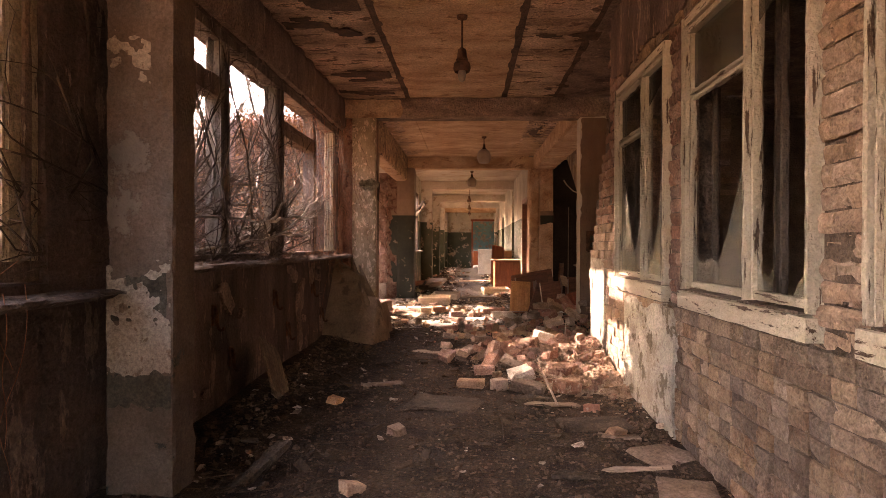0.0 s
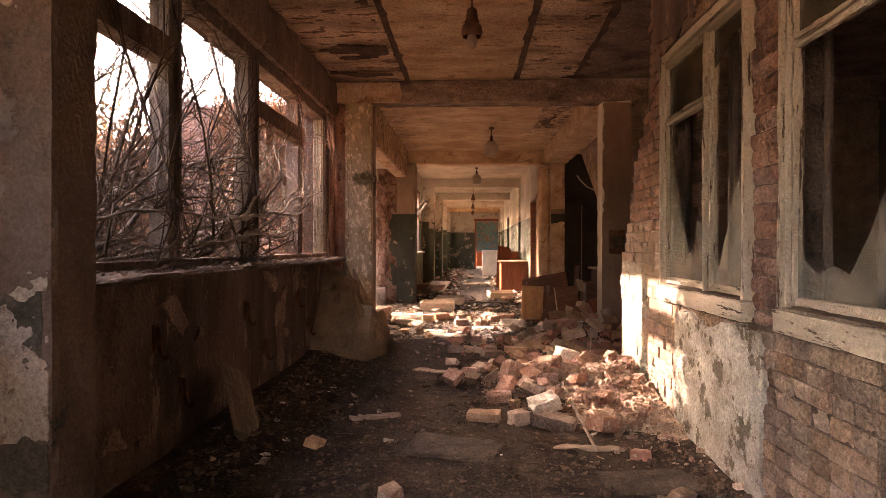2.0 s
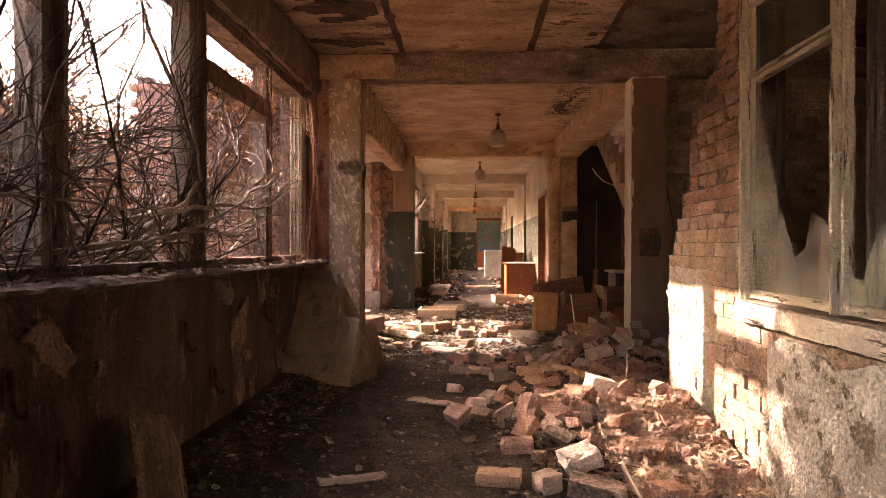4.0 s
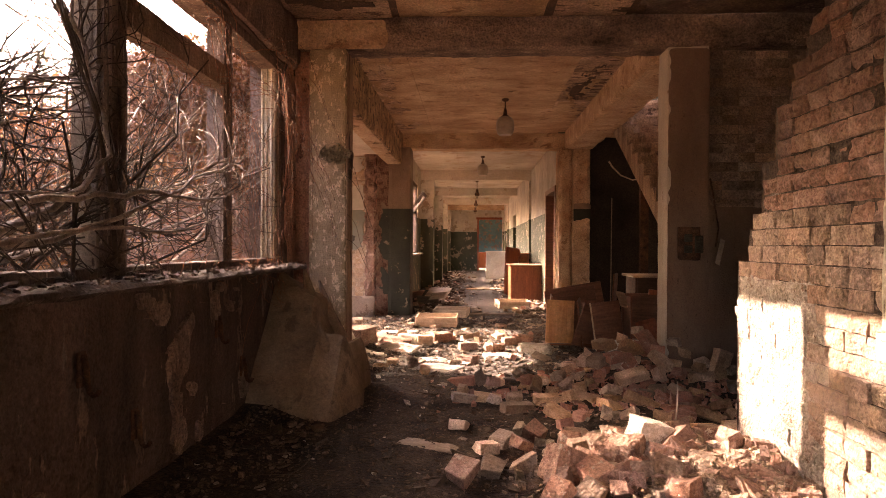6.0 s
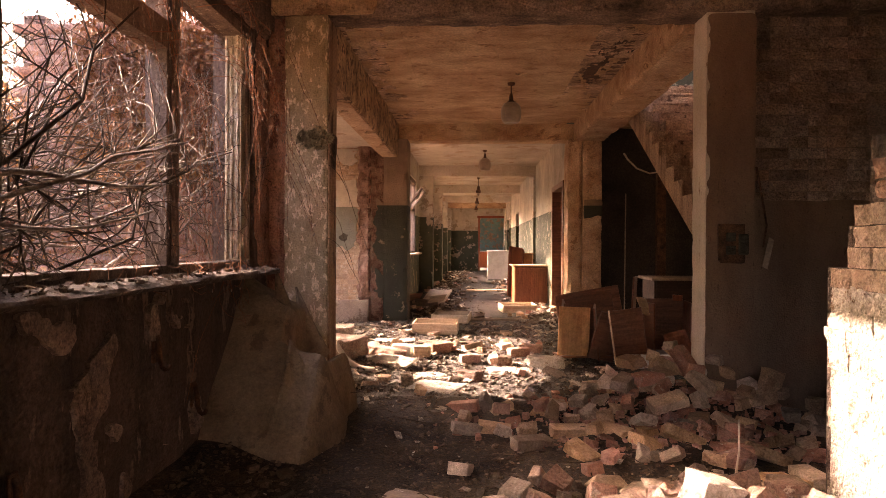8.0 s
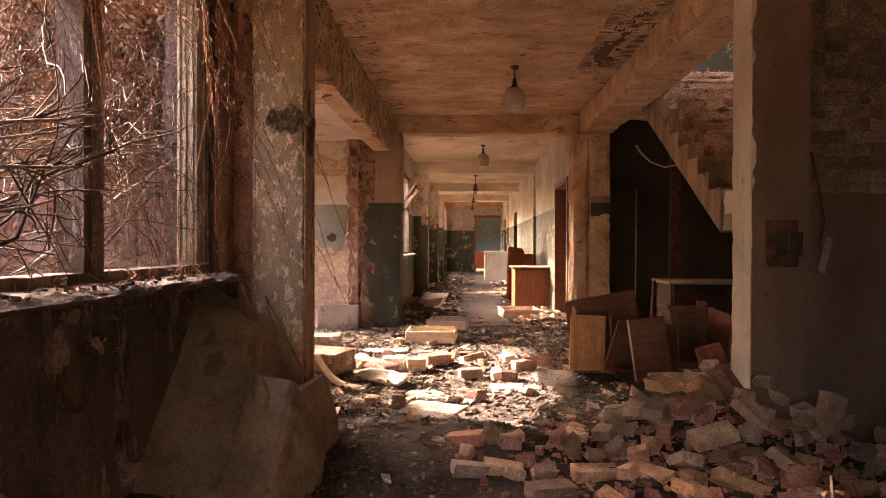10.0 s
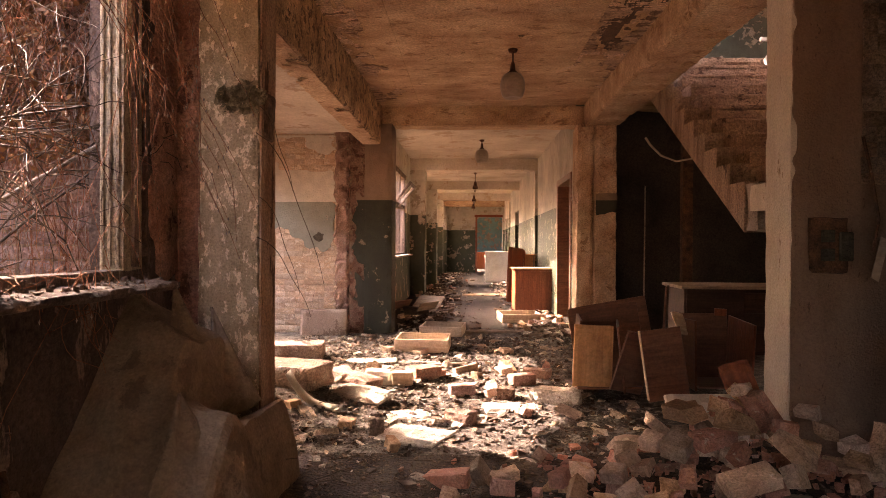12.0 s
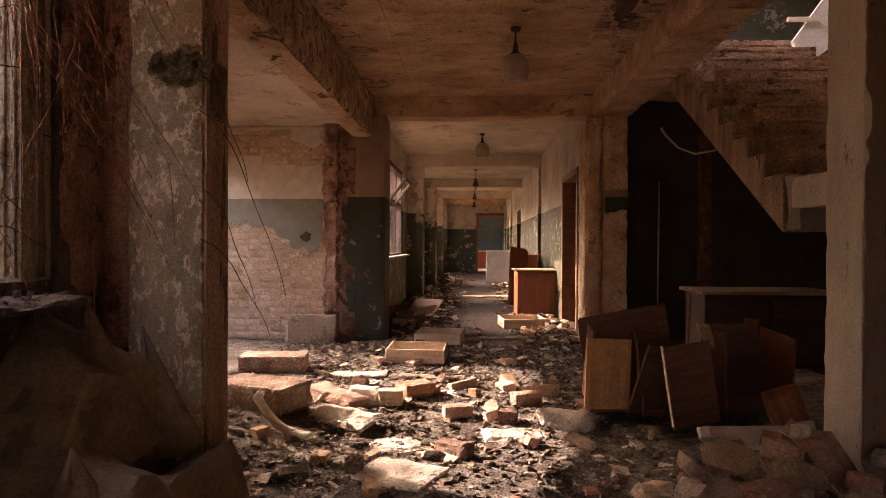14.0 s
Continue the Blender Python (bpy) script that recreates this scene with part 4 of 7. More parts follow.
sheet("paint_patch", "y", 13.206, 0.01, -1.765, -1.6, 0.3, 2.05, lambda u, z: u < -1.735 + 0.08 * jag(u, z, 63, 5) + 0.03 * jag(u, z, 67, 16) and jag(u, z, 66, 4) > -0.1, M_TANB, bpy.data.objects["pier_broken_edge"], "pale ragged plaster edge")
tagged(rough("pier_east", (1.2, 1.42, 13.2, 13.62, -0.1, BEAM), M_RUSTP, kind="structure", cell=0.06, chip=0.03, seed=23), "pier with ragged plaster edge", "pier")
tagged(rough("pier_east_render", (1.42, 1.7, 13.15, 13.62, -0.1, BEAM), M_RUSTP, kind="structure", cell=0.06, chip=0.02, seed=24), "orange-brown rendered pier with a green painted patch", "pier")
sheet("paint_patch", "y", 13.135, 0.01, 1.43, 1.7, 1.5, 1.84, lambda u, z: z > 1.58 + 0.06 * jag(u, z, 60, 4), M_TWODARK, bpy.data.objects["pier_east_render"], "dark green paint patch")
XE, XW = 1.25, -1.25
DOORS_E = [(13.95, 15.35), (23.6, 25.0), (29.0, 30.2)]
tagged(wall("wall_far_east", "x", XE, XE + 0.22, breaks(13.6, 32, 0.5, *[v for d in DOORS_E for v in d]), [-0.2, 0.5, 1.2, 1.8, 2.2, 3.0], lambda u, z: not (z < 2.2 and any(a < u < b for a, b in DOORS_E)), M_MOSSY, kind="structure", amp=0.004), "corridor wall with peeling green dado and cream paint", "wall")
FARWIN = [(14.9, 17.6), (19.6, 22.3), (24.2, 26.6), (28.4, 30.5)]
tagged(wall("wall_far_west", "x", XW - 0.2, XW - 0.45, breaks(13.6, 32, 0.5, *[v for d in FARWIN for v in d]), [-0.4, 0.5, 0.96, 1.8, 2.55, 3.0], lambda u, z: not (0.96 < z < 2.55 and any(a < u < b for a, b in FARWIN)), M_TWOTONE, kind="structure"), "window wall of the far corridor with green dado", "wall")
for k, y in enumerate((18.4, 23.2, 27.4, 31.2)):
    tagged(rough("pier_far", (XW - 0.2, XW + 0.12, y - 0.05, y + 0.45, -0.1, BEAM), M_TWOTONE, kind="structure", cell=0.12, chip=0.012, seed=30 + k), "far corridor pier with green dado and cream top", "pier")
    if k != 1:
        tagged(rough("pier_far", (XE - 0.06, XE + 0.02, y, y + 0.34, -0.1, BEAM), M_TWOTONE, kind="structure", cell=0.12, chip=0.01, seed=40 + k), "shallow far corridor pier with peeling paint", "pier")
tagged(wall("wall_far_end", "y", 32.0, 32.25, breaks(-1.9, 4.6, 0.5, 0.1, 1.27), [-0.2, 1.0, 2.0, 2.38, 3.0], lambda u, z: not (0.1 < u < 1.27 and z < 2.38), M_TWOTONE, kind="structure"), "end wall with a dark green dado and a doorway", "wall")
tagged(wall("wall_end_room", "y", 40.0, 40.2, [-2, 0, 2, 4.7], [-0.2, 1.5, 3.0], lambda u, z: True, M_TURQ, kind="structure"), "peeling turquoise wall of the end room", "wall")
# out of view; its opening is added to light the end room
tagged(wall("wall_end_room_west", "x", -1.9, -1.7, breaks(32.2, 40, 1.0, 34, 38), [-0.4, 0.9, 2.3, 3.0], lambda u, z: not (34 < u < 38 and 0.9 < z < 2.3), M_TURQ, kind="structure"), "unseen turquoise side wall with an opening added to light the end room", "wall")
fr = empty("door_far_end")
tagged(fr, "rust-red wooden door frame of the end room", "door frame", kind="structure")
part("jamb", box(0.06, 0.14, 31.94, 32.27, 0, 2.4), M_OAK, fr)
part("jamb", box(1.22, 1.3, 31.94, 32.27, 0, 2.4), M_OAK, fr)
part("head", box(0.02, 1.34, 31.93, 32.28, 2.36, 2.46), M_OAK, fr)
dj = empty("door_side_room")
tagged(dj, "worn brick-red door frame in the corridor wall", "door frame", kind="structure")
part("jamb", box(XE - 0.02, XE + 0.24, 13.93, 14.02, 0, 2.2), M_DARKW, dj)
part("jamb", box(XE - 0.02, XE + 0.24, 15.26, 15.36, 0, 2.2), M_DARKW, dj)
part("head", box(XE - 0.02, XE + 0.24, 13.93, 15.36, 2.12, 2.21), M_DARKW, dj)
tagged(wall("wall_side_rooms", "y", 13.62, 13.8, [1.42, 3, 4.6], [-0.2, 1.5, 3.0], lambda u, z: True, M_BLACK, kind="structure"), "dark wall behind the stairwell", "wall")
tagged(wall("wall_upper_floor", "y", 13.3, 13.5, steps(1.2, 4.6, 0.6), [3.0, 3.8, 4.6, 5.6], lambda u, z: True, M_BLUEG, kind="structure"), "blue-green stairwell wall with flaked paint", "wall")
# out of view; the opening is added to let light into the stairwell
tagged(wall("wall_upper_west", "x", 1.32, 1.1, [8.2, 9.8, 12.4, 13.4], [3.06, 3.8, 4.9, 5.6], lambda u, z: not (9.8 < u < 12.4 and 3.8 < z < 4.9), M_BLUEG, kind="structure"), "unseen upper stairwell wall with an opening added to light the stairs", "wall")

# stairs rising from a half landing
stair = empty("stair_flight")
tagged(stair, "concrete stair flight rising into daylight with a worn edge", "stairs")
RISE, TREAD, SY, SZ = 0.163, 0.262, 9.62, 1.6
bm = bmesh.new()
top = [(SY + TREAD * k, SZ + RISE * k + d) for k in range(9, 0, -1) for d in (0.04, 0.04 - RISE)]
pts = [(SY, 1.27), (SY + 2.45, 2.806), (SY + 2.45, SZ + RISE * 9 + 0.04)] + top + [(SY, SZ + 0.04)]
a = [bm.verts.new((1.8, y, z)) for y, z in pts]
b = [bm.verts.new((1.96, y, z)) for y, z in pts]
bm.faces.new(a), bm.faces.new(b[::-1])
for k in range(len(pts)):
    j = (k + 1) % len(pts)
    bm.faces.new((a[k], b[k], b[j], a[j]))
bmesh.ops.recalc_face_normals(bm, faces=bm.faces)
part("stringer", bm, M_STRING, stair, "raking concrete stringer with stepped top")
for k in range(9):
    y, z = SY + TREAD * k, SZ + RISE * k
    raw("step", *rough_box(1.955, 3.1, y, y + TREAD + 0.03, z, z + RISE - 0.035, cell=0.12, chip=0.003, amp=0.003, seed=k), M_STAIR, stair)
    raw("tread", *rough_box(1.95, 3.1, y - 0.006, y + TREAD + 0.02, z + RISE - 0.036, z + RISE + 0.004, cell=0.1, chip=0.006, amp=0.003, seed=k + 40), M_STAIR, stair)
raw("landing_edge", *rough_box(1.8, 3.1, 9.42, 9.615, 1.27, 1.62, cell=0.08, chip=0.02, seed=61), M_RENDER, stair, "pale landing edge")
raw("landing_beam", *rough_box(1.76, 4.4, 12.05, 12.3, 2.93, 3.12, cell=0.08, chip=0.02, seed=62), M_RUSTP, stair, "upper landing beam")
raw("landing_ledge", *rough_box(1.76, 4.4, 12.02, 12.3, 3.125, 3.25, cell=0.08, chip=0.02, seed=63), M_STAIR, stair)
tagged(rough("stair_landing", (1.74, 4.5, 8.42, 9.42, 1.4, 1.6), M_CONC, kind="structure", cell=0.3), "half landing of the stairs", "landing")
tagged(rough("upper_landing", (1.74, 4.5, 12.3, 13.3, 2.9, 3.06), M_CEILC, kind="structure", cell=0.25), "upper landing slab", "landing")
# out of view, added to keep skylight off the stairs
tagged(wall("wall_upper_south", "y", 8.12, 8.3, steps(1.2, 4.6, 0.6), [3.06, 3.8, 4.6, 5.6], lambda u, z: True, M_BLUEG, kind="structure"), "unseen wall added above the concrete column to block skylight", "wall")

# ---- windows ----
def shard(name, pts, axis_x, parent, label="", material=None):
    """A broken pane from rows of y and z, in the plane x."""
    bm = bmesh.new()
    a = [bm.verts.new((axis_x, y, z)) for y, z in pts]
    b = [bm.verts.new((axis_x + 0.004, y, z)) for y, z in pts]
    bm.faces.new(a), bm.faces.new(b[::-1])
    for k in range(len(pts)):
        j = (k + 1) % len(pts)
        bm.faces.new((a[k], b[k], b[j], a[j]))
    bmesh.ops.recalc_face_normals(bm, faces=bm.faces)
    ob = part(name, bm, material or M_GLASS, parent, label)
    ob.visible_shadow = False
    return ob


def broken(rng, y0, y1, z0, low, high, n=7):
    """Outline of the glass that is left at the foot of a pane."""
    ys = [y0 + (y1 - y0) * (k + rng.uniform(-0.25, 0.25) * (0 < k < n)) / n for k in range(n + 1)]
    edge = [(y, z0 + low * rng.uniform(0.4, 1.5) + (high - low) * max(0.0, 1 - 3.2 * (n - k) / n) + 0.25 * (high - low) * max(0.0, 1 - 4 * k / n)) for k, y in enumerate(ys)]
    return [(y0, z0), (y1, z0)] + edge[::-1]


def member(name, x0, x1, y0, y1, z0, z1, material, parent, seed=0.0, label=""):
    return raw(name, *rough_box(x0, x1, y0, y1, z0, z1, cell=0.03, amp=0.0012, chip=0.004, seed=seed), material, parent, label)


def corridor_window(n, y0, y1, seed, left):
    """left: for the near and the far sash the outlines of the glass that is left, as shares of the width from the far side and heights."""
    rng = random.Random(seed)
    w = empty("window_%d" % n)
    tagged(w, "double wooden window with flaking white paint and broken panes", "window", kind="structure")
    z0, z1, xf, xb = WZ0, WZ1, XR - 0.04, XR + 0.045
    mid = (y0 + y1) / 2 - 0.13
    for s, y in ((1, y0), (-1, y1)):
        for nm, d0, d1, xa, m in (("frame_post", 0.0, 0.026, 0.0, M_WHITEW), ("frame_bead", 0.034, 0.046, 0.014, M_WHITEW), ("frame_rebate", 0.024, 0.05, 0.034, M_BROWNW)):
            member(nm, xf + xa, xb, min(y + s * d0, y + s * d1), max(y + s * d0, y + s * d1), z0 + 0.085, z1, m, w, seed + s + d0)
    fw = 0.05
    member("frame_head", xf + 0.004, xb, y0 + 0.036, y1 - 0.036, z1 - 0.05, z1, M_WHITEH, w, seed + 2)
    member("head_bead", xf + 0.018, xb, y0 + fw, y1 - fw, z1 - 0.088, z1 - 0.058, M_WHITEH, w, seed + 2.5)
    member("frame_sill", xf - 0.012, xb, y0 - 0.01, y1 + 0.01, z0 - 0.012, z0 + 0.078, M_WHITEH, w, seed + 3, "wide flaking white sill board")
    member("sill_ledge", xf - 0.004, xb, y0 + fw, y1 - fw, z0 + 0.079, z0 + 0.092, M_SILL, w, seed + 3.5, "dirty upper face of the sill")
    member("mullion", xf + 0.002, xb, mid - 0.012, mid + 0.01, z0 + 0.09, z1 - 0.09, M_WHITEW, w, seed + 4)
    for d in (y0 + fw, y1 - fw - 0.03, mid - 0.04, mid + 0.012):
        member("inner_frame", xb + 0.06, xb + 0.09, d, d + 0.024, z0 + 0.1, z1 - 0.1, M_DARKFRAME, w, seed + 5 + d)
    zt = z0 + 1.08
    for k, (a, b) in enumerate(((y0 + fw + 0.005, mid - 0.019), (mid + 0.017, y1 - fw - 0.005))):
        sash = empty("sash")
        sash.parent = w
        x0, x1 = xf + 0.028, xf + 0.066
        e = 0.02
        member("stile", x0, x1, a, a + e, z0 + 0.095, z1 - 0.09, M_WHITEW, sash, seed + 8 + k)
        member("stile", x0, x1, b - e, b, z0 + 0.095, z1 - 0.09, M_WHITEW, sash, seed + 10 + k)
        member("rail", x0, x1, a + e, b - e, z0 + 0.097, z0 + 0.135, M_WHITEH, sash, seed + 12 + k)
        if k == 1:
            member("rail", x0, x1, a + e, b - e, zt, zt + 0.025, M_WHITEH, sash, seed + 14 + k)
            member("rail", x0 - 0.006, x1, a + e, b - e, zt + 0.029, zt + 0.05, M_WHITEH, sash, seed + 15 + k)
            shard("pane", [(a + e, zt + 0.05), (b - e, zt + 0.05), (b - e, z1 - 0.1), (a + e, z1 - 0.1)], x0 + 0.02, sash, "dusty grey upper pane", M_PANE)
        else:
            shard("pane", [(a + e, zt + 0.3), (b - e, zt + 0.16), (b - e, z1 - 0.1), (a + e, z1 - 0.1)], x0 + 0.02, sash, "dusty pane with a slanting break", M_PANE)
        far, near = b - e, a + e
        for rows in left[k]:
            outline = [(far + (near - far) * f, z0 + 0.13 + h) for f, h in rows]
            shard("glass_shard", outline, x0 + 0.018 + 0.006 * left[k].index(rows), sash, "jagged dusty glass clinging to the frame")
        shard("glass_shard", broken(rng, a + e, (a + b) / 2, z0 + 0.13, 0.06, 0.16, 4), xb + 0.075, sash, "broken glass left in the second frame")
    return w


TALL = [[(0, 0), (0, 0.98), (0.1, 0.8), (0.2, 0.62), (0.36, 0.36), (0.6, 0.1), (0.62, 0)], [(0.4, 0), (0.45, 0.13), (0.66, 0.2), (0.72, 0.34), (0.86, 0.3), (1, 0.17), (1, 0)]]
RISING = [[(0, 0), (0, 0.1), (0.2, 0.09), (0.38, 0.24), (0.52, 0.3), (0.56, 0.42), (0.8, 0.5), (1, 0.56), (1, 0)]]
HOOKED = [[(0, 0), (0, 0.34), (0.07, 0.14), (0.2, 0.09), (0.36, 0.13), (0.5, 0.1), (0.66, 0.24), (0.84, 0.46), (1, 0.66), (1, 0)]]
STUB = [[(0, 0), (0, 0.16), (0.12, 0.05), (0.3, 0.03), (0.32, 0)], [(0.7, 0), (0.78, 0.05), (1, 0.12), (1, 0)]]
corridor_window(1, *WINDOWS_R[0], 3, [RISING, TALL])
corridor_window(2, *WINDOWS_R[1], 17, [STUB, HOOKED])
corridor_window(3, *WINDOWS_R[2], 29, [RISING, HOOKED])
corridor_window(4, *WINDOWS_R[3], 41, [STUB, TALL])

# the long broken window on the garden side
XG0, XG1 = -1.83, -1.72


def garden_window(n, posts, transoms, shards, whites, greys, label):
    w = empty("window_%d" % n)
    tagged(w, label, "window", kind="structure")
    a, b = posts[0][0], posts[-1][1]
    member("frame_head", XG0 - 0.01, XG1 + 0.01, a, b, 2.5, 2.59, M_BROWNW, w, n)
    member("frame_foot", XG0 - 0.01, XG1 + 0.005, a, b, 0.97, 1.05, M_BROWNW, w, n + 1)
    for k, (p, q) in enumerate(posts):
        member("post", XG0, XG1, p, q, 1.04, 2.51, M_CREAMW if k in whites else M_GREYW if k in greys else M_BROWNW, w, n + 2 + k)
        member("stop_bead", XG1 - 0.004, XG1 + 0.018, (p + q) / 2 - 0.02, (p + q) / 2 + 0.02, 1.06, 2.5, M_BROWNW, w, n + 20 + k)
    for k in whites:
        for x in (-1.822, -1.79, -1.752):
            member("fillet", x, x + 0.018, posts[k][0] - 0.014, posts[k][0] + 0.002, 1.06, 2.5, M_CREAMW, w, n + 60 + x)
    for p, q in transoms:
        member("transom", XG0 + 0.01, XG1 + 0.012, p, q, 2.1, 2.24, M_BROWNW, w, n + 40)
    for pts in shards:
        shard("glass_shard", pts, -1.775, w, "dusty glass clinging to the frame")
    return w


garden_window(5, [(2.93, 3.0), (4.18, 4.34), (5.39, 5.47), (5.5, 5.62), (6.7, 6.84), (7.7, 7.86)], [(3.0, 4.18), (5.62, 6.7)],
              [[(3.9, 2.24), (4.18, 2.24), (4.18, 2.5), (4.1, 2.5), (4.08, 2.38), (3.98, 2.33)]], (5,), (1, 2),
              "long weathered window frame without panes, overgrown by branches")
garden_window(6, [(-0.9, -0.8), (0.6, 0.75), (2.02, 2.1), (2.2, 2.36)], [(0.75, 2.02)], [[(1.6, 1.05), (2.02, 1.05), (2.02, 1.5), (1.92, 1.4), (1.8, 1.18)]], (2, 3), (),
              "weathered window frame with a torn shard of glass")
for y0, y1 in FARWIN:
    w = empty("window_%d" % (7 + FARWIN.index((y0, y1))))
    tagged(w, "dark wooden casement frame with missing glass", "window", kind="structure")
    part("head", box(XW - 0.36, XW - 0.22, y0, y1, 2.46, 2.56), M_BROWNW, w)
    part("foot", box(XW - 0.36, XW - 0.22, y0, y1, 0.95, 1.02), M_BROWNW, w)
    for k in range(4):
        y = y0 + (y1 - y0 - 0.08) * k / 3
        part("post", box(XW - 0.35, XW - 0.23, y, y + 0.08, 1.02, 2.46), M_BROWNW, w)
    part("transom", box(XW - 0.345, XW - 0.235, y0 + 0.08, y1 - 0.08, 1.88, 1.94), M_BROWNW, w)
    part("sill", box(XW - 0.24, XW - 0.08, y0 - 0.05, y1 + 0.05, 0.95, 0.985), M_WHITEW, w, "pale sill board")
sash = empty("tilted_sash")
sash.parent = bpy.data.objects["window_7"]
tagged(sash, "loose casement sash tilting out of its frame")
for nm, dims in (("stile", (-0.02, 0.02, 0, 0.05, 0, 0.5)), ("stile", (-0.02, 0.02, 0.75, 0.8, 0, 0.5)), ("rail", (-0.02, 0.02, 0.05, 0.75, 0, 0.05)), ("rail", (-0.02, 0.02, 0.05, 0.75, 0.45, 0.5))):
    part(nm, box(*dims), M_BROWNW, sash)
sash.matrix_world = pose(XW - 0.2, 15.2, 1.8, 0, 38, 0)

# sill boards
sill = rough("sill_garden", (-1.97, -1.46, 2.9, 7.72, 0.962, 1.005), M_SILL, kind="structure", cell=0.05, chip=0.02, amp=0.006, seed=70)
tagged(sill, "worn sill board strewn with dirt and twigs", "sill")
tagged(rough("sill_near", (-1.97, -1.5, -1, 2.64, 0.885, 0.925), M_SILL, kind="structure", cell=0.05, chip=0.02, amp=0.006, seed=71), "worn sill board under the near window", "sill")

# ---- things ----
def rest(x, y):
    return heap(x, y)


# lamps
def globe_lamp(x, y, drop, full, label):
    lamp = empty("pendant_lamp")
    tagged(lamp, label, "lamp", group="corridor lamps")
    part("ceiling_rose", lathe([(0.0, 0.0), (0.045, 0.0), (0.04, -0.025), (0.012, -0.035)], 14), M_RUST, lamp)
    part("stem", lathe([(0.008, -0.02), (0.008, -drop + 0.08)], 8), M_RUST, lamp)
    part("holder", lathe([(0.012, -drop + 0.1), ((0.02 if full else 0.035), -drop + 0.08), ((0.026 if full else 0.04), -drop + 0.02), (0.052, -drop)], 14), M_RUST, lamp, "rusty lamp holder")
    k = 1.13 if full else 0.72
    if full:
        rows = [(0.03, 0.0), (0.07, -0.014), (0.094, -0.05), (0.104, -0.1), (0.1, -0.15), (0.086, -0.192), (0.068, -0.21), (0.06, -0.206), (0.0, -0.2)]
    else:
        rows = [(0.05, 0.0), (0.09, -0.04), (0.1, -0.1), (0.085, -0.14)]
    part("shade", lathe([(a * k, b * k - drop) for a, b in rows], 24), M_OPAL if full else M_RUST, lamp, "dusty opal glass globe" if full else "dark broken shade")
    if not full:
        part("bulb", lathe([(0.02, -drop - 0.05), (0.035, -drop - 0.13), (0.025, -drop - 0.17), (0.002, -drop - 0.185)], 14), M_OPAL, lamp)
    lamp.matrix_world = pose(x, y, CEIL, 0, 0, 20 * x)
    return lamp


globe_lamp(-0.1, 5.15, 0.36, False, "pendant lamp with a dark broken shade")
globe_lamp(0.21, 10.9, 0.22, True, "pendant lamp with a dusty opal globe")
globe_lamp(0.02, 16.0, 0.16, True, "pendant lamp with a dusty opal globe on a thin stem")
for y in (21.0, 25.5, 29.5):
    globe_lamp(-0.05, y, 0.32, False, "pendant lamp with its shade broken away")

# fuse box and cable on the concrete column
fuse = empty("fuse_box")
tagged(fuse, "rusty burnt fuse box on the concrete column", "fuse box")
raw("case", *rough_box(1.45, 1.63, 8.062, 8.09, 1.04, 1.31, cell=0.02, amp=0.006, chip=0.008, seed=8), M_RUST, fuse)
for z in (1.1, 1.19):
    part("fuse_holder", box(1.5, 1.56, 8.045, 8.064, z, z + 0.06, 0.004), M_MOULD, fuse)
sheet("burnt_stain", "y", 8.078, 0.008, 1.4, 1.72, 0.86, 1.42, lambda u, z: jag(u, z, 95, 4) > 0.0 + 12 * ((u - 1.55) ** 2 * 3 + (z - 1.16) ** 2 * 1.5), M_MOULD, fuse, "burnt black stain", d=0.014, amp=0.001)
part("cover", box(1.58, 1.645, 8.04, 8.06, 1.1, 1.24, 0.006), M_MOULD, fuse)
tubes("cable", [([Vector(p) for p in ((1.71, 8.09, 1.7), (1.73, 8.05, 1.5), (1.77, 8.06, 1.3), (1.75, 8.07, 1.15))], 0.008, 0.006)], M_RUST, fuse)
raw("paper_flap", [(1.76, 8.1, 1.02), (1.79, 8.09, 1.0), (1.83, 8.08, 1.2), (1.8, 8.09, 1.22), (1.76, 8.106, 1.02), (1.79, 8.096, 1.0), (1.83, 8.086, 1.2), (1.8, 8.096, 1.22)], [(0, 1, 2, 3), (7, 6, 5, 4), (0, 4, 5, 1), (1, 5, 6, 2), (2, 6, 7, 3), (3, 7, 4, 0)], M_OLDW, fuse, "pale hanging paper")

# brackets left from a radiator
for y, z in ((3.2, 0.64), (3.95, 0.645), (4.24, 0.33), (5.22, 0.656), (5.6, 0.344), (6.5, 0.66), (6.9, 0.35)):
    br = empty("radiator_bracket")
    tagged(br, "rusty iron hook fixed in the dark wall", "bracket", group="radiator brackets")
    part("plate", box(-0.022, 0.022, -0.008, 0.006, -0.05, 0.085, 0.003), M_RUST, br)
    tubes("hook", [([Vector(p) for p in ((0, -0.01, 0.075), (0, -0.022, 0.02), (0, -0.026, -0.04), (0.003, -0.034, -0.07), (0.005, -0.046, -0.082), (0.007, -0.06, -0.078), (0.008, -0.068, -0.06))], 0.013, 0.01)], M_RUST, br, sides=7)
    br.matrix_world = pose(XL + 0.014, y, z, 0, 0, 90)

# slabs and boards leaning on the window wall
def leaning(name, w, h, t, x, y, z, rx, ry, rz, material, label, cat, seed=0):
    ob = rough(name, (-w / 2, w / 2, -t / 2, t / 2, 0, h), material, None, label, cell=0.05, amp=0.006, chip=0.03, seed=seed)
    ob.matrix_world = pose(x, y, z, rx, ry, rz)
    return tagged(ob, category=cat)


leaning("leaning_board", 0.36, 0.5, 0.022, -1.36, 4.42, -0.01, -27, 27, 80, M_STRIPED, "broken plaster board leaning below the window", "board", 3)
mv, mf, mrng = [], [], random.Random(44)
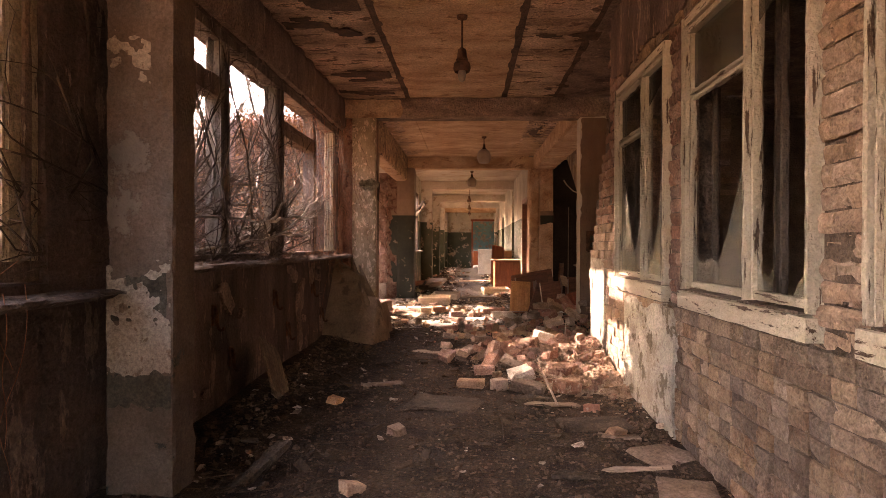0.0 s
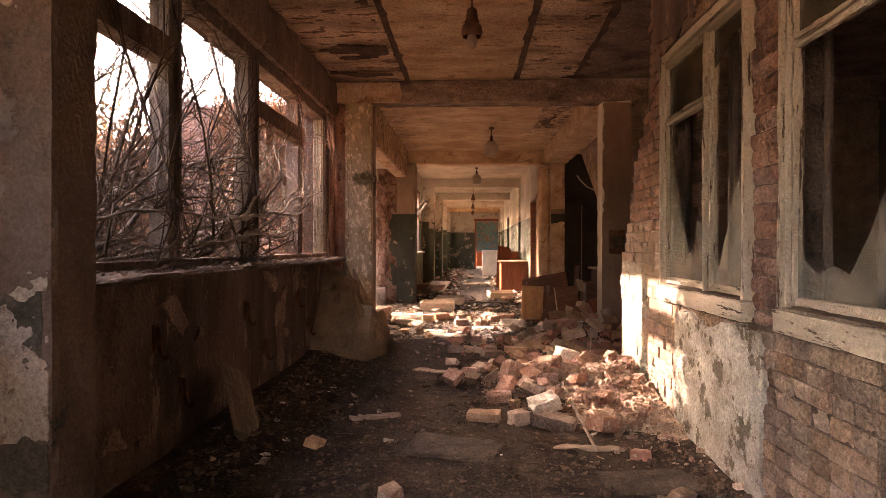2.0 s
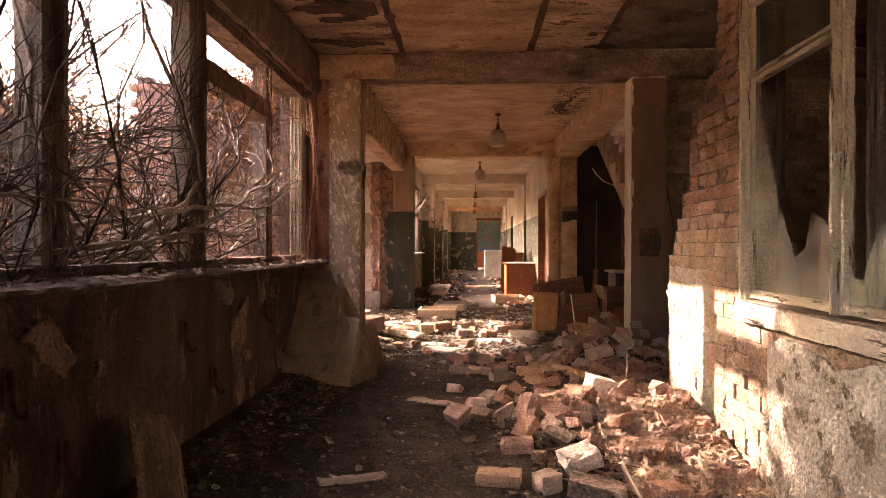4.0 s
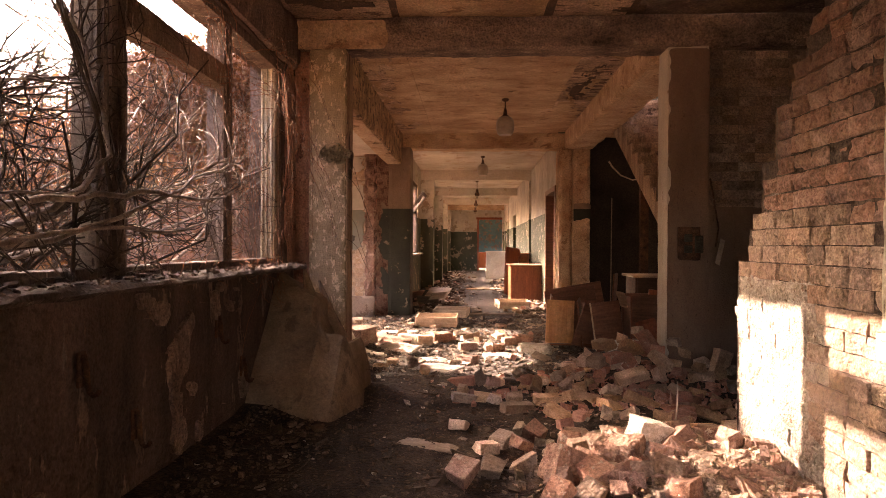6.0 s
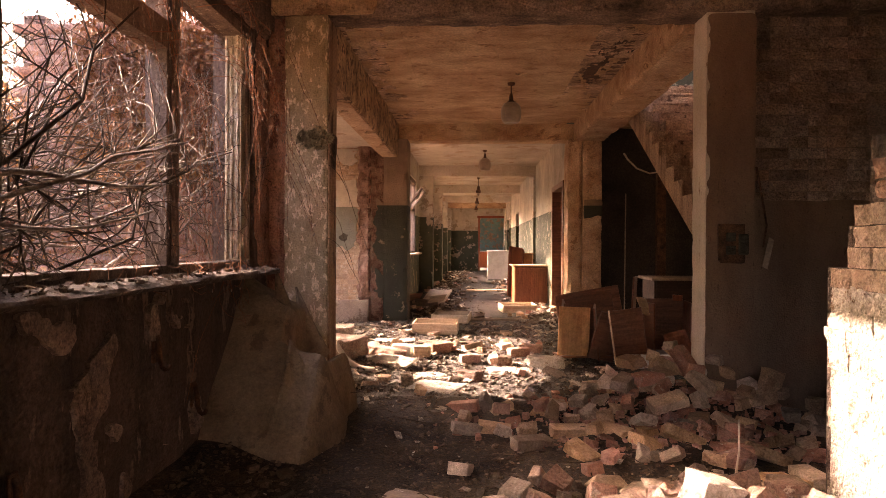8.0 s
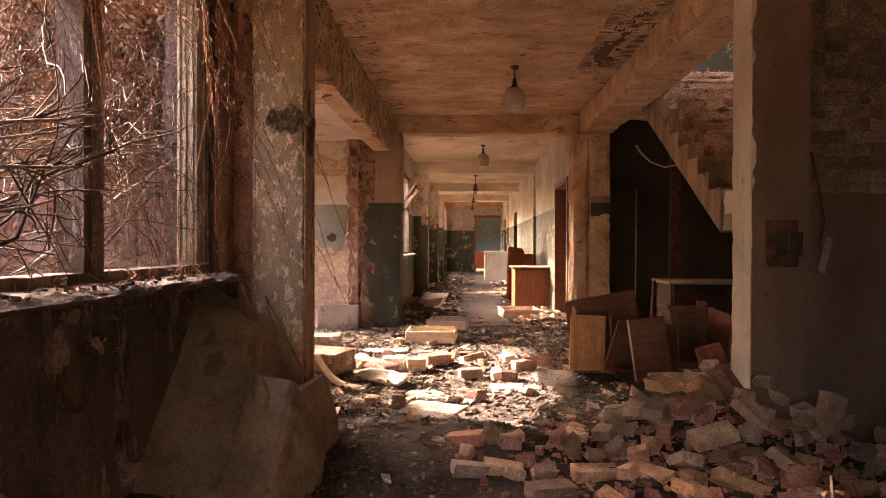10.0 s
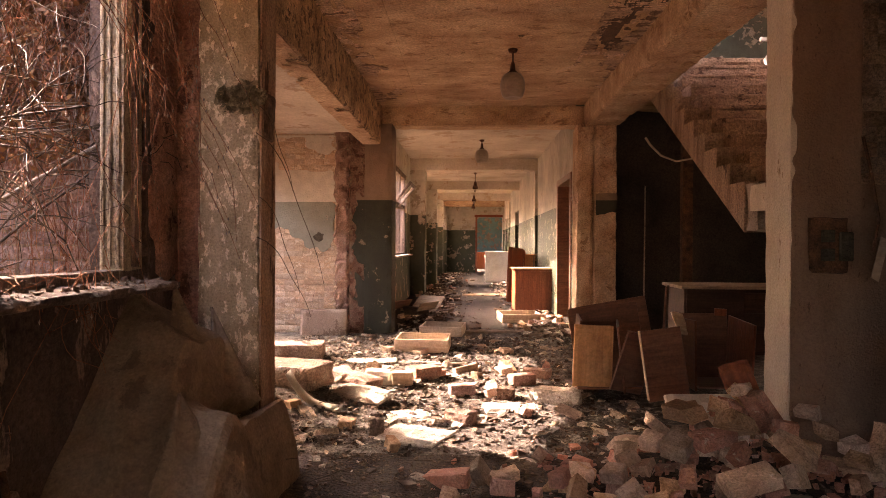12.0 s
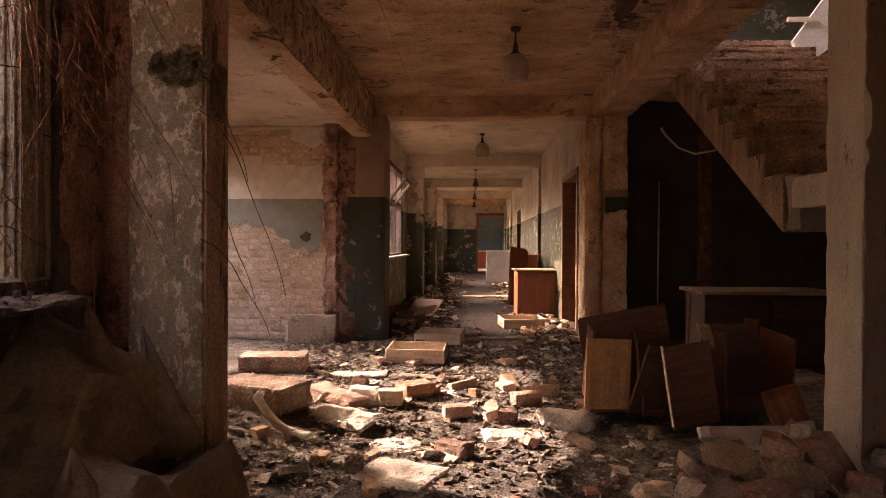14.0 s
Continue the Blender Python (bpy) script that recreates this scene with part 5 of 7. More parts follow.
for k in range(240):
    a, r = mrng.uniform(0, 6.283), mrng.random() ** 0.5
    p = Vector((-1.34 + 0.13 * r * math.cos(a), 8.095 - 0.05 * (1 - r) * mrng.random(), 1.9 + (0.07 + 0.02 * math.sin(5 * a + 1)) * r * math.sin(a)))
    u, v = (Vector([mrng.gauss(0, 1) for _ in range(3)]).normalized() * mrng.uniform(0.015, 0.042) for _ in range(2))
    mv += [p - u, p + v * 0.6, p + u, p - v * 0.6]
    mf.append(tuple(range(4 * k, 4 * k + 4)))
moss = raw("moss_clump", mv, mf, M_MOSS)
tagged(moss, "dark moss clump on the column", "moss")
tagged(raw("burnt_knot", *rough_box(-1.255, -1.228, 8.15, 8.3, 1.7, 1.95, cell=0.014, amp=0.012, chip=0.02, seed=19), M_CHIPD), "charred lump of plaster on the column's side", "plaster")


def draped(x, y):
    """Height of the sheeting slumped over rubble in the corner."""
    top = min(0.95 - 0.75 * (x + 1.66), 0.96 - 1.15 * abs(y - 7.72), 0.56 - 0.35 * (x + 1.3) - 0.5 * abs(y - 7.35) if x > -1.35 else 9)
    top = max(top, min(0.4 - 0.45 * abs(x + 1.12) * 1.2, 0.4 - 0.8 * (7.5 - y)) if x < -1.02 else 0)
    top += 0.035 * jag(x, y, 90, 3) + 0.05 * abs(noise.noise(Vector((x * 4 + y * 2, y * 3, 4))))
    return max(top - 3 * max(0, x + 1.1), heap(x, y) - 0.03)


xs_, ys_ = steps(-1.685, -0.94, 0.025), steps(6.6, 8.06, 0.025)
sheeting = empty("dirty_sheeting")
raw("sheet", [(x, y, draped(x, y)) for x in xs_ for y in ys_],
           [(i * len(ys_) + j, (i + 1) * len(ys_) + j, (i + 1) * len(ys_) + j + 1, i * len(ys_) + j + 1) for i in range(len(xs_) - 1) for j in range(len(ys_) - 1)], M_TARP, sheeting)
tagged(sheeting, "dust-covered brown sheeting slumped over rubble below the sill", "sheeting")
for nm, top, left_foot, right_foot in (("torn_flap", (-1.5, 7.72, 0.985), (-1.47, 7.5, 0.4), (-1.28, 7.84, 0.46)), ("torn_flap", (-1.44, 7.98, 0.86), (-1.4, 7.86, 0.36), (-1.2, 8.02, 0.4)), ("fold", (-1.28, 7.3, 0.6), (-1.32, 6.98, 0.12), (-1.04, 7.36, 0.2))):
    rows = []
    for k in range(9):
        a = k / 8
        p, q = Vector(top).lerp(Vector(left_foot), a), Vector(top).lerp(Vector(right_foot), a)
        for m in range(7):
            b = m / 6
            rows.append(p.lerp(q, b) + Vector((0.05, -0.03, 0)) * math.sin(math.pi * b) * a + Vector((0.012, -0.01, 0)) * math.sin(9 * b + 3 * a))
    flap = raw(nm, rows, [(7 * k + m, 7 * k + m + 1, 7 * k + m + 8, 7 * k + m + 7) for k in range(8) for m in range(6)], M_TARP, sheeting, smooth=True)
    flap.modifiers.new("thick", "SOLIDIFY").thickness = 0.004

# furniture in the middle bay
def open_carcass(name, w, d, h, material, m, label, shelf=0, door=None, back=True):
    c = empty(name)
    tagged(c, label, "cabinet")
    t = 0.018
    part("side_panel", box(-w / 2, -w / 2 + t, 0, d, 0, h, 0.002), material, c)
    part("side_panel", box(w / 2 - t, w / 2, 0, d, 0, h, 0.002), material, c)
    part("bottom_panel", box(-w / 2 + t, w / 2 - t, 0, d, 0.02, 0.02 + t, 0.002), material, c)
    part("top_panel", box(-w / 2 - 0.015, w / 2 + 0.015, -0.015, d, h, h + 0.022, 0.003), material, c)
    if back:
        part("back_panel", box(-w / 2 + t, w / 2 - t, d - 0.01, d - 0.002, 0.03, h, 0.001), material, c)
    for k in range(shelf):
        part("shelf", box(-w / 2 + t, w / 2 - t, 0.02, d - 0.02, h * (k + 1) / (shelf + 1), h * (k + 1) / (shelf + 1) + t, 0.002), material, c)
    if door:
        p = part("door", box(-w / 2 + 0.004, w / 2 - 0.004, -t, -0.002, 0.03, h - 0.01, 0.003), door, c)
        part("handle", box(w / 2 - 0.09, w / 2 - 0.07, -t - 0.02, -t, h * 0.5, h * 0.5 + 0.09, 0.003), M_RUST, p)
    c.matrix_world = m
    return c


nb = empty("broken_cabinet")
tagged(nb, "dark broken cabinet with an orange plywood door hanging open", "cabinet")
panel("door", 0.31, 0.46, 0.018, M_PLY, nb, pose(0.74, 9.74, 0.11, -3, 3, 11), "orange plywood door")
panel("side_panel", 0.5, 0.5, 0.018, M_DARKW, nb, pose(0.66, 10.05, 0.1, 4, 0, 84))
panel("side_panel", 0.52, 0.5, 0.018, M_DARKW, nb, pose(1.04, 10.0, 0.06, -6, 0, 78))
panel("back_panel", 0.66, 0.66, 0.012, M_DARKW, nb, pose(1.1, 10.36, 0.04, -3, -10, 4), "tall back panel slipped askew")
panel("back_panel", 0.6, 0.62, 0.012, M_DARKW, nb, pose(1.02, 10.28, 0.05, -8, -7, 6))
panel("side_panel", 0.3, 0.82, 0.018, M_DARKW, nb, pose(1.42, 10.3, 0.02, 3, 0, 70), "loose upright panel")
panel("bottom_panel", 0.5, 0.42, 0.018, M_DARKW, nb, pose(0.85, 10.2, 0.06, 86, 0, 5))
panel("shelf", 0.34, 0.46, 0.018, M_DARKW, nb, pose(1.0, 9.8, 0.06, 10, 14, 34))
nc = empty("broken_drawer_unit")
tagged(nc, "dark broken drawer unit lying among rubble", "cabinet")
panel("front_panel", 0.32, 0.5, 0.018, M_DARKW, nc, pose(1.24, 9.5, 0.08, -6, -6, 14), "dark veneer panel with a pale edge")
panel("edge_strip", 0.012, 0.49, 0.02, M_PINE, nc, pose(1.082, 9.458, 0.08, -6, -6, 14), "pale bare edge")
panel("side_panel", 0.5, 0.52, 0.018, M_DARKW, nc, pose(1.52, 9.95, 0.08, 0, 3, 85))
panel("side_panel", 0.52, 0.5, 0.018, M_OAK, nc, pose(1.9, 9.94, 0.1, 2, -2, 88), "reddish side panel")
panel("back_panel", 0.42, 0.54, 0.012, M_DARKW, nc, pose(1.72, 10.2, 0.08, -3, 0, 3))
panel("bottom_panel", 0.4, 0.5, 0.018, M_DARKW, nc, pose(1.7, 10.15, 0.1, 86, 0, 0))
panel("rail", 0.1, 0.06, 0.02, M_OAK, nc, pose(1.86, 10.2, 0.6, 0, 4, 5))
leaning("torn_paper", 0.16, 0.2, 0.004, 1.48, 9.9, 0.48, -30, 10, 40, M_PINE, "torn cardboard sticking out of the drawers", "paper", 12)
leaning("veneer_board", 0.2, 0.36, 0.018, 1.49, 8.72, 0.14, -18, -14, 8, M_OAK, "brown veneer panel leaning on the column", "board", 13)
leaning("white_board", 0.5, 0.12, 0.05, 1.21, 8.66, 0.2, -35, 0, 4, M_WHITE, "broken white painted board lying on rubble", "board", 14)

desk = empty("desk")
tagged(desk, "dusty old desk with a pale worn top under the stairs", "desk")
part("tabletop", box(1.93, 3.2, 11.35, 12.0, 0.74, 0.772, 0.004), M_OLDW, desk)
part("apron", box(2.0, 3.12, 11.4, 11.42, 0.08, 0.738, 0.003), M_DARKV, desk)
for x0, x1 in ((1.98, 2.015), (3.08, 3.115)):
    part("side_panel", box(x0, x1, 11.43, 11.95, 0.0, 0.738, 0.003), M_DARKV, desk)
for z in (0.12, 0.32, 0.52):
    part("drawer_front", box(2.56, 3.06, 11.382, 11.398, z, z + 0.18, 0.003), M_DARKV, desk)

# far corridor furniture
oc = open_carcass("bedside_cupboard", 0.72, 0.45, 0.72, M_OAK, pose(0.97, 16.05, rest(0.97, 16.05), 0, 0, 3), "varnished red-orange wooden cupboard standing in the corridor", shelf=1, door=M_OAK)
part("plinth", box(-0.34, 0.34, 0.02, 0.4, -0.03, 0.0, 0.002), M_DARKW, oc)
part("worn_top", box(-0.41, 0.41, -0.05, 0.47, 0.743, 0.768, 0.004), M_PINE, oc, "pale worn overhanging top")
open_carcass("wooden_crate_cupboard", 0.42, 0.36, 0.95, M_PLY, pose(0.98, 18.3, rest(0.98, 18.3), 0, 0, -4), "small open wooden cupboard with two shelves", shelf=2)
leaning("leaning_red_board", 0.42, 1.12, 0.03, 0.72, 17.6, 0.02, -8, 8, 30, M_OAK, "red varnished board leaning on a cupboard", "board", 15)
leaning("leaning_white_board", 0.3, 1.6, 0.025, 1.12, 24.6, 0.0, -6, 8, 75, M_WHITE, "pale board leaning on the corridor wall", "board", 16)
open_carcass("white_cabinet", 0.85, 0.5, 0.95, M_WHITE, pose(0.72, 24.6, rest(0.72, 24.6), 0, 0, -2), "dirty white cabinet with open side shelves", shelf=3, door=M_WHITE)
open_carcass("red_cabinet", 0.75, 0.45, 0.8, M_OAK, pose(0.55, 36, 0, 0, 0, 0), "dark red cabinet in the end room", shelf=1, door=M_OAK)
open_carcass("small_cabinet", 0.5, 0.4, 0.6, M_DARKW, pose(1.3, 37, 0, 0, 0, 0), "small dark cabinet in the end room", shelf=1, door=M_DARKW)


def drawer(x, y, w, d, h, rz, tilt, label):
    c = empty("loose_drawer")
    tagged(c, label, "drawer", group="loose drawers")
    t = 0.015
    part("front", box(-w / 2, w / 2, 0, t, 0, h, 0.002), M_PINE, c)
    part("back", box(-w / 2, w / 2, d - t, d, 0, h, 0.002), M_PINE, c)
    part("side", box(-w / 2, -w / 2 + t, t, d - t, 0, h, 0.002), M_PINE, c)
    part("side", box(w / 2 - t, w / 2, t, d - t, 0, h, 0.002), M_PINE, c)
    part("bottom", box(-w / 2 + t, w / 2 - t, t, d - t, 0.008, 0.014, 0), M_PINE, c)
    c.matrix_world = pose(x, y, rest(x, y) + 0.005, tilt, 0, rz)


drawer(-0.7, 11.75, 0.58, 0.4, 0.14, -3, 3, "pale pine drawer with a worn front lying on the floor")
drawer(-0.55, 13.0, 0.55, 0.38, 0.12, -8, 4, "pale pine drawer lying on the floor")
drawer(0.6, 14.4, 0.6, 0.36, 0.13, 12, 4, "pale broken drawer by the door")
box_ob = empty("tilted_crate")
tagged(box_ob, "dark wooden crate tipped against the wall", "crate")
panel("bottom_panel", 0.5, 0.5, 0.02, M_OLDW, box_ob, pose(0, 0, 0, -55, 0, 0))
panel("side_panel", 0.5, 0.16, 0.02, M_OLDW, box_ob, pose(0.26, -0.2, 0.12, 35, 0, 90))
panel("side_panel", 0.5, 0.16, 0.02, M_DARKW, box_ob, pose(-0.26, -0.2, 0.12, 35, 0, 90))
panel("end_panel", 0.5, 0.16, 0.02, M_OLDW, box_ob, pose(0, -0.05, 0.0, 20, 0, 0))
box_ob.matrix_world = pose(-1.0, 15.2, rest(-1.0, 15.2), 0, 0, -30)

# loose masonry by the vestibule
def chunk(name, x, y, w, d, h, rz, material, label, seed, ry=0, rx=0, lift=0.0):
    ob = rough(name, (-w / 2, w / 2, -d / 2, d / 2, 0, h), material, None, label, cell=0.03 if name == "brick_lump" else 0.04, amp=0.005 if name == "brick_lump" else 0.008, chip=0.011 if name == "brick_lump" else 0.016, seed=seed)
    ob.matrix_world = pose(x, y, rest(x, y) - 0.01 + lift, rx, ry, rz)
    return tagged(ob, category="rubble", group="masonry lumps")


chunk("masonry_lump", -1.97, 11.35, 0.6, 0.34, 0.17, 8, M_LUMP, "lump of brickwork with a plaster crust", 1)
chunk("masonry_lump", -1.55, 9.75, 0.56, 0.36, 0.18, -20, M_LUMP, "lump of fallen brickwork in sunlight", 2)
chunk("masonry_lump", -1.15, 10.2, 0.5, 0.22, 0.1, -35, M_BRICK, "broken slab of brickwork", 3, ry=6)
chunk("white_block", -0.93, 10.25, 0.26, 0.14, 0.13, -10, M_WHITE, "pale silicate block lying in sunlight", 4)
chunk("white_block", -0.74, 10.2, 0.18, 0.14, 0.12, 12, M_PINE, "pale yellowish block beside a white one", 5)
chunk("masonry_lump", -0.58, 10.5, 0.28, 0.2, 0.12, 35, M_BRICK, "broken brick lump among plaster flakes", 6)
chunk("stone_block", -2.05, 13.0, 0.6, 0.16, 0.34, 4, M_RENDER, "grey concrete block against the brick wall", 7, rx=-6)
chunk("plaster_plate", -0.52, 8.78, 0.42, 0.34, 0.03, -24, M_PLATE, "flat plate of plaster in sunlight", 8)
chunk("plaster_plate", -0.62, 9.3, 0.34, 0.34, 0.02, 30, M_PLATE, "flat piece of plaster in sunlight", 9)
chunk("plaster_plate", -0.4, 10.62, 0.3, 0.22, 0.015, -12, M_WHITE, "smooth white plate lying on rubble", 10)
chunk("plaster_plate", -1.15, 11.2, 0.5, 0.2, 0.03, 4, M_PLATE, "flat board of plaster", 11)
chunk("plaster_plate", 0.12, 9.45, 0.4, 0.2, 0.03, 8, M_PLATE, "pale plaster plate among brick bits", 51, rx=4)
chunk("plaster_plate", -0.98, 9.62, 0.5, 0.26, 0.035, -28, M_PLATE, "pale plaster slab propped on brickwork", 52, rx=9, lift=0.03)
chunk("plaster_plate", -1.0, 10.9, 0.26, 0.18, 0.02, 18, M_PLATE, "small pale plaster plate", 53)
chunk("brick_lump", -0.24, 9.12, 0.2, 0.12, 0.1, -28, M_BRICK, "red brick lying in the sun", 54)
chunk("brick_lump", -0.24, 9.9, 0.2, 0.12, 0.1, 14, M_BRICK, "red brick half buried in plaster dust", 55)
chunk("brick_lump", 0.1, 9.75, 0.13, 0.11, 0.1, -12, M_REDREN, "broken brick end in the sun", 56)
chunk("brick_lump", 0.26, 10.25, 0.22, 0.12, 0.1, 20, M_BRICK, "red brick in plaster rubble", 57)
chunk("brick_lump", 0.42, 10.55, 0.24, 0.14, 0.09, -14, M_BRICK, "red brick beside the broken cabinet", 58)
chunk("brick_lump", -0.75, 8.8, 0.1, 0.1, 0.11, 5, M_BRICKD, "half brick standing at the edge of the sun", 59)
chunk("white_block", 0.47, 9.66, 0.34, 0.16, 0.12, -22, M_PLATE, "white painted block among bricks", 12)
chunk("fallen_board", -0.55, 11.2, 0.7, 0.1, 0.03, -8, M_OLDW, "thin board lying by the drawers", 13)
chunk("fallen_board", -0.2, 13.3, 1.5, 0.08, 0.05, 6, M_OLDW, "long lath across the corridor", 14)
chunk("fallen_board", 0.2, 19.6, 1.1, 0.25, 0.05, 3, M_PINE, "pale boards on the far floor", 15)
chunk("floor_plate", 0.73, 3.84, 0.44, 0.26, 0.018, 8, M_DIRTB, "round-edged plywood plate on the floor", 16, rx=3, lift=0.025)
chunk("floor_plate", -0.2, 4.32, 0.5, 0.36, 0.016, -14, M_DIRTB, "dark plywood sheet lying flat in the dirt", 26, rx=2, lift=0.015)
chunk("fallen_board", 0.55, 4.38, 0.4, 0.07, 0.03, -3, M_OLDW, "dark lath on the floor", 17)
chunk("fallen_board", -0.72, 4.95, 0.34, 0.08, 0.04, 22, M_OLDW, "split lath on the floor", 18)
chunk("fallen_board", -0.45, 6.5, 0.36, 0.13, 0.02, -24, M_OLDW, "flat board on the floor", 19)
chunk("plaster_plate", 0.98, 3.3, 0.32, 0.24, 0.02, 30, M_UMBERP, "broken plaster plate by the brick wall", 20, rx=5, lift=0.02)
chunk("plaster_plate", 0.95, 2.82, 0.26, 0.3, 0.02, -12, M_UMBERP, "broken plaster plate with a curved edge", 27, lift=0.015)
chunk("plaster_plate", 0.84, 3.66, 0.24, 0.1, 0.015, -8, M_UMBERP, "thin plaster sliver on the floor", 28, lift=0.01)
chunk("fallen_board", 0.8, 3.1, 0.36, 0.06, 0.02, 9, M_OLDW, "thin grey lath by the brick wall", 29, lift=0.01)
chunk("fallen_board", 0.48, 2.98, 0.24, 0.07, 0.03, -6, M_DIRTB, "short dark lath on the floor", 30, lift=0.01)
chunk("brick_lump", 0.22, 5.86, 0.22, 0.15, 0.17, 24, M_BRICK, "large broken red brick standing on its end in the sun", 31, ry=24, rx=-12, lift=0.02)
chunk("brick_lump", 0.52, 5.95, 0.24, 0.14, 0.12, -38, M_REDREN, "brick lump with mortar in the sun", 32, rx=14, ry=-10, lift=0.05)
chunk("brick_lump", 0.66, 6.08, 0.18, 0.16, 0.13, 12, M_PLATE, "pale lump of mortared brick in the sun", 33, ry=16, lift=0.06)
chunk("white_block", 0.4, 5.16, 0.2, 0.14, 0.1, 20, M_PLATE, "white broken block in the red brick heap", 34, ry=-14, rx=10, lift=0.03)
chunk("brick_lump", 0.42, 4.84, 0.26, 0.16, 0.08, -16, M_BRICKD, "dusty broken brick in the dirt", 35, ry=8, lift=0.01)
chunk("brick_lump", 0.72, 5.2, 0.23, 0.12, 0.08, -28, M_REDREN, "pale orange brick in the mortar dust", 36, rx=10, lift=0.06)
chunk("brick_lump", 0.7, 4.7, 0.2, 0.13, 0.09, 40, M_BRICK, "red broken brick in the mortar dust", 37, ry=10, lift=0.03)
chunk("brick_lump", 0.1, 5.42, 0.18, 0.11, 0.08, 4, M_BRICK, "dark red brick on the floor", 38, lift=0.01)
chunk("brick_lump", -0.02, 5.0, 0.22, 0.12, 0.07, -8, M_BRICKG, "dark dusty brick on the floor", 39)
chunk("brick_lump", 0.2, 4.93, 0.12, 0.11, 0.1, 30, M_BRICKG, "half brick lying on the floor", 40)
chunk("brick_lump", 1.32, 8.66, 0.18, 0.11, 0.09, 30, M_BRICKR, "red brick lying on a white board", 41, ry=28, lift=0.12)
chunk("brick_lump", 1.72, 7.95, 0.14, 0.08, 0.24, 20, M_BRICKG, "brick standing upright against the dark wall", 42, ry=16, lift=0.03)
chunk("fallen_board", -1.05, 2.9, 0.5, 0.07, 0.05, 60, M_DIRTB, "splintered lath beside the column", 21, rx=8, ry=-24, lift=0.02)
tubes("standing_lath", [([Vector((0.52, 4.78, 0.16)), Vector((0.545, 4.55, 0.1)), Vector((0.57, 4.28, 0.03))], 0.01, 0.008)], M_OLDW, None, "thin pale lath lying across rubble")
tagged(bpy.data.objects["standing_lath"], category="lath")
tubes("wire_stalk", [([Vector((0.95, 6.55, 0.1)), Vector((0.96, 6.53, 0.25)), Vector((0.97, 6.56, 0.38))], 0.006, 0.004)], M_PINE, None, "pale dry stalk rising from the bricks")
tagged(bpy.data.objects["wire_stalk"], category="stalk")
bark = []
for k in range(9):
    a = k / 8
    bark.append(Vector((-1.46 + 0.36 * a, 9.32 - 0.1 * a, 0.04 + 0.22 * (1 - a) ** 3)))
bv = []
for p in bark:
    bv += [p, p + Vector((0.012, 0.07, 0.02))]
raw("curled_bark", bv, [(2 * k, 2 * k + 2, 2 * k + 3, 2 * k + 1) for k in range(8)], M_WHITE, None, "curled strip of pale bark", smooth=True)
md = bpy.data.objects["curled_bark"].modifiers.new("thick", "SOLIDIFY")
md.thickness = 0.012
tagged(bpy.data.objects["curled_bark"], category="bark")
pipes = empty("pipe_rack")
tagged(pipes, "thin pipes and a post in the dark stairwell", "pipes")
tubes("pipe", [([Vector((1.95, 12.8, 0)), Vector((1.96, 12.8, 1.9))], 0.009, 0.009)], M_OLDW, pipes)
part("post", box(2.35, 2.47, 12.6, 12.7, 0, 2.4), M_RUST, pipes)
tubes("hanging_lath", [([Vector(p) for p in ((1.74, 12.0, 2.36), (1.79, 12.0, 2.28), (1.91, 12.0, 2.16), (2.06, 11.95, 2.09), (2.25, 11.9, 2.12))], 0.014, 0.01)], M_PINE, None, "bent strip hanging under the stairs")
tagged(bpy.data.objects["hanging_lath"], category="strip")
bm = bmesh.new()
for y in (11.95, 12.0):
    for x, z in ((3.0, 3.2), (3.1, 2.95), (3.46, 3.2), (3.46, 3.82), (3.27, 3.58)):
        bm.verts.new((x, y + 0.02 * (z - 3.1), z))
bm.verts.ensure_lookup_table()
for f in ((0, 1, 2, 3, 4), (9, 8, 7, 6, 5)) + tuple((k, 5 + k, 5 + (k + 1) % 5, (k + 1) % 5) for k in range(5)):
    bm.faces.new([bm.verts[k] for k in f])
bmesh.ops.recalc_face_normals(bm, faces=bm.faces)
part("broken_panel", bm, M_WHITE, stair, "white broken balustrade panel")
part("panel_flap", box(2.93, 3.2, 11.9, 11.94, 3.38, 3.42, 0.003), M_WHITE, stair, "white splinter of the balustrade")
for n, pts in enumerate((((-0.24, 8.5, 2.995), (-0.2, 8.5, 2.93), (-0.12, 8.5, 2.88), (-0.02, 8.52, 2.9), (0.08, 8.54, 2.93), (0.14, 8.55, 2.88)), ((-0.05, 8.48, 2.995), (0.06, 8.5, 2.95), (0.2, 8.56, 2.9), (0.34, 8.62, 2.96), (0.42, 8.65, 2.995)))):
    wire = empty("torn_wire")
    tagged(wire, "torn black wire dangling from the ceiling", "wire", group="wires on the ceiling")
    tubes("strand", [([Vector(p) for p in pts], 0.006, 0.005)], M_RUST, wire)

# ---- plants ----
PR = random.Random(11)


def held(pts):
    """Keeps a branch outside the wall, or just over the sill."""
    for q in pts:
        q.x = min(q.x, -2.03 if q.z < 1.0 or q.z > 2.5 else -1.67 + 0.05 * math.sin(q.y * 9 + q.z * 7))
        q.y = min(q.y, 8.12)
    return pts


def outside(pts):
    for q in pts:
        q.x = min(q.x, -3.62 if q.y < 14 else -1.3)
    return pts


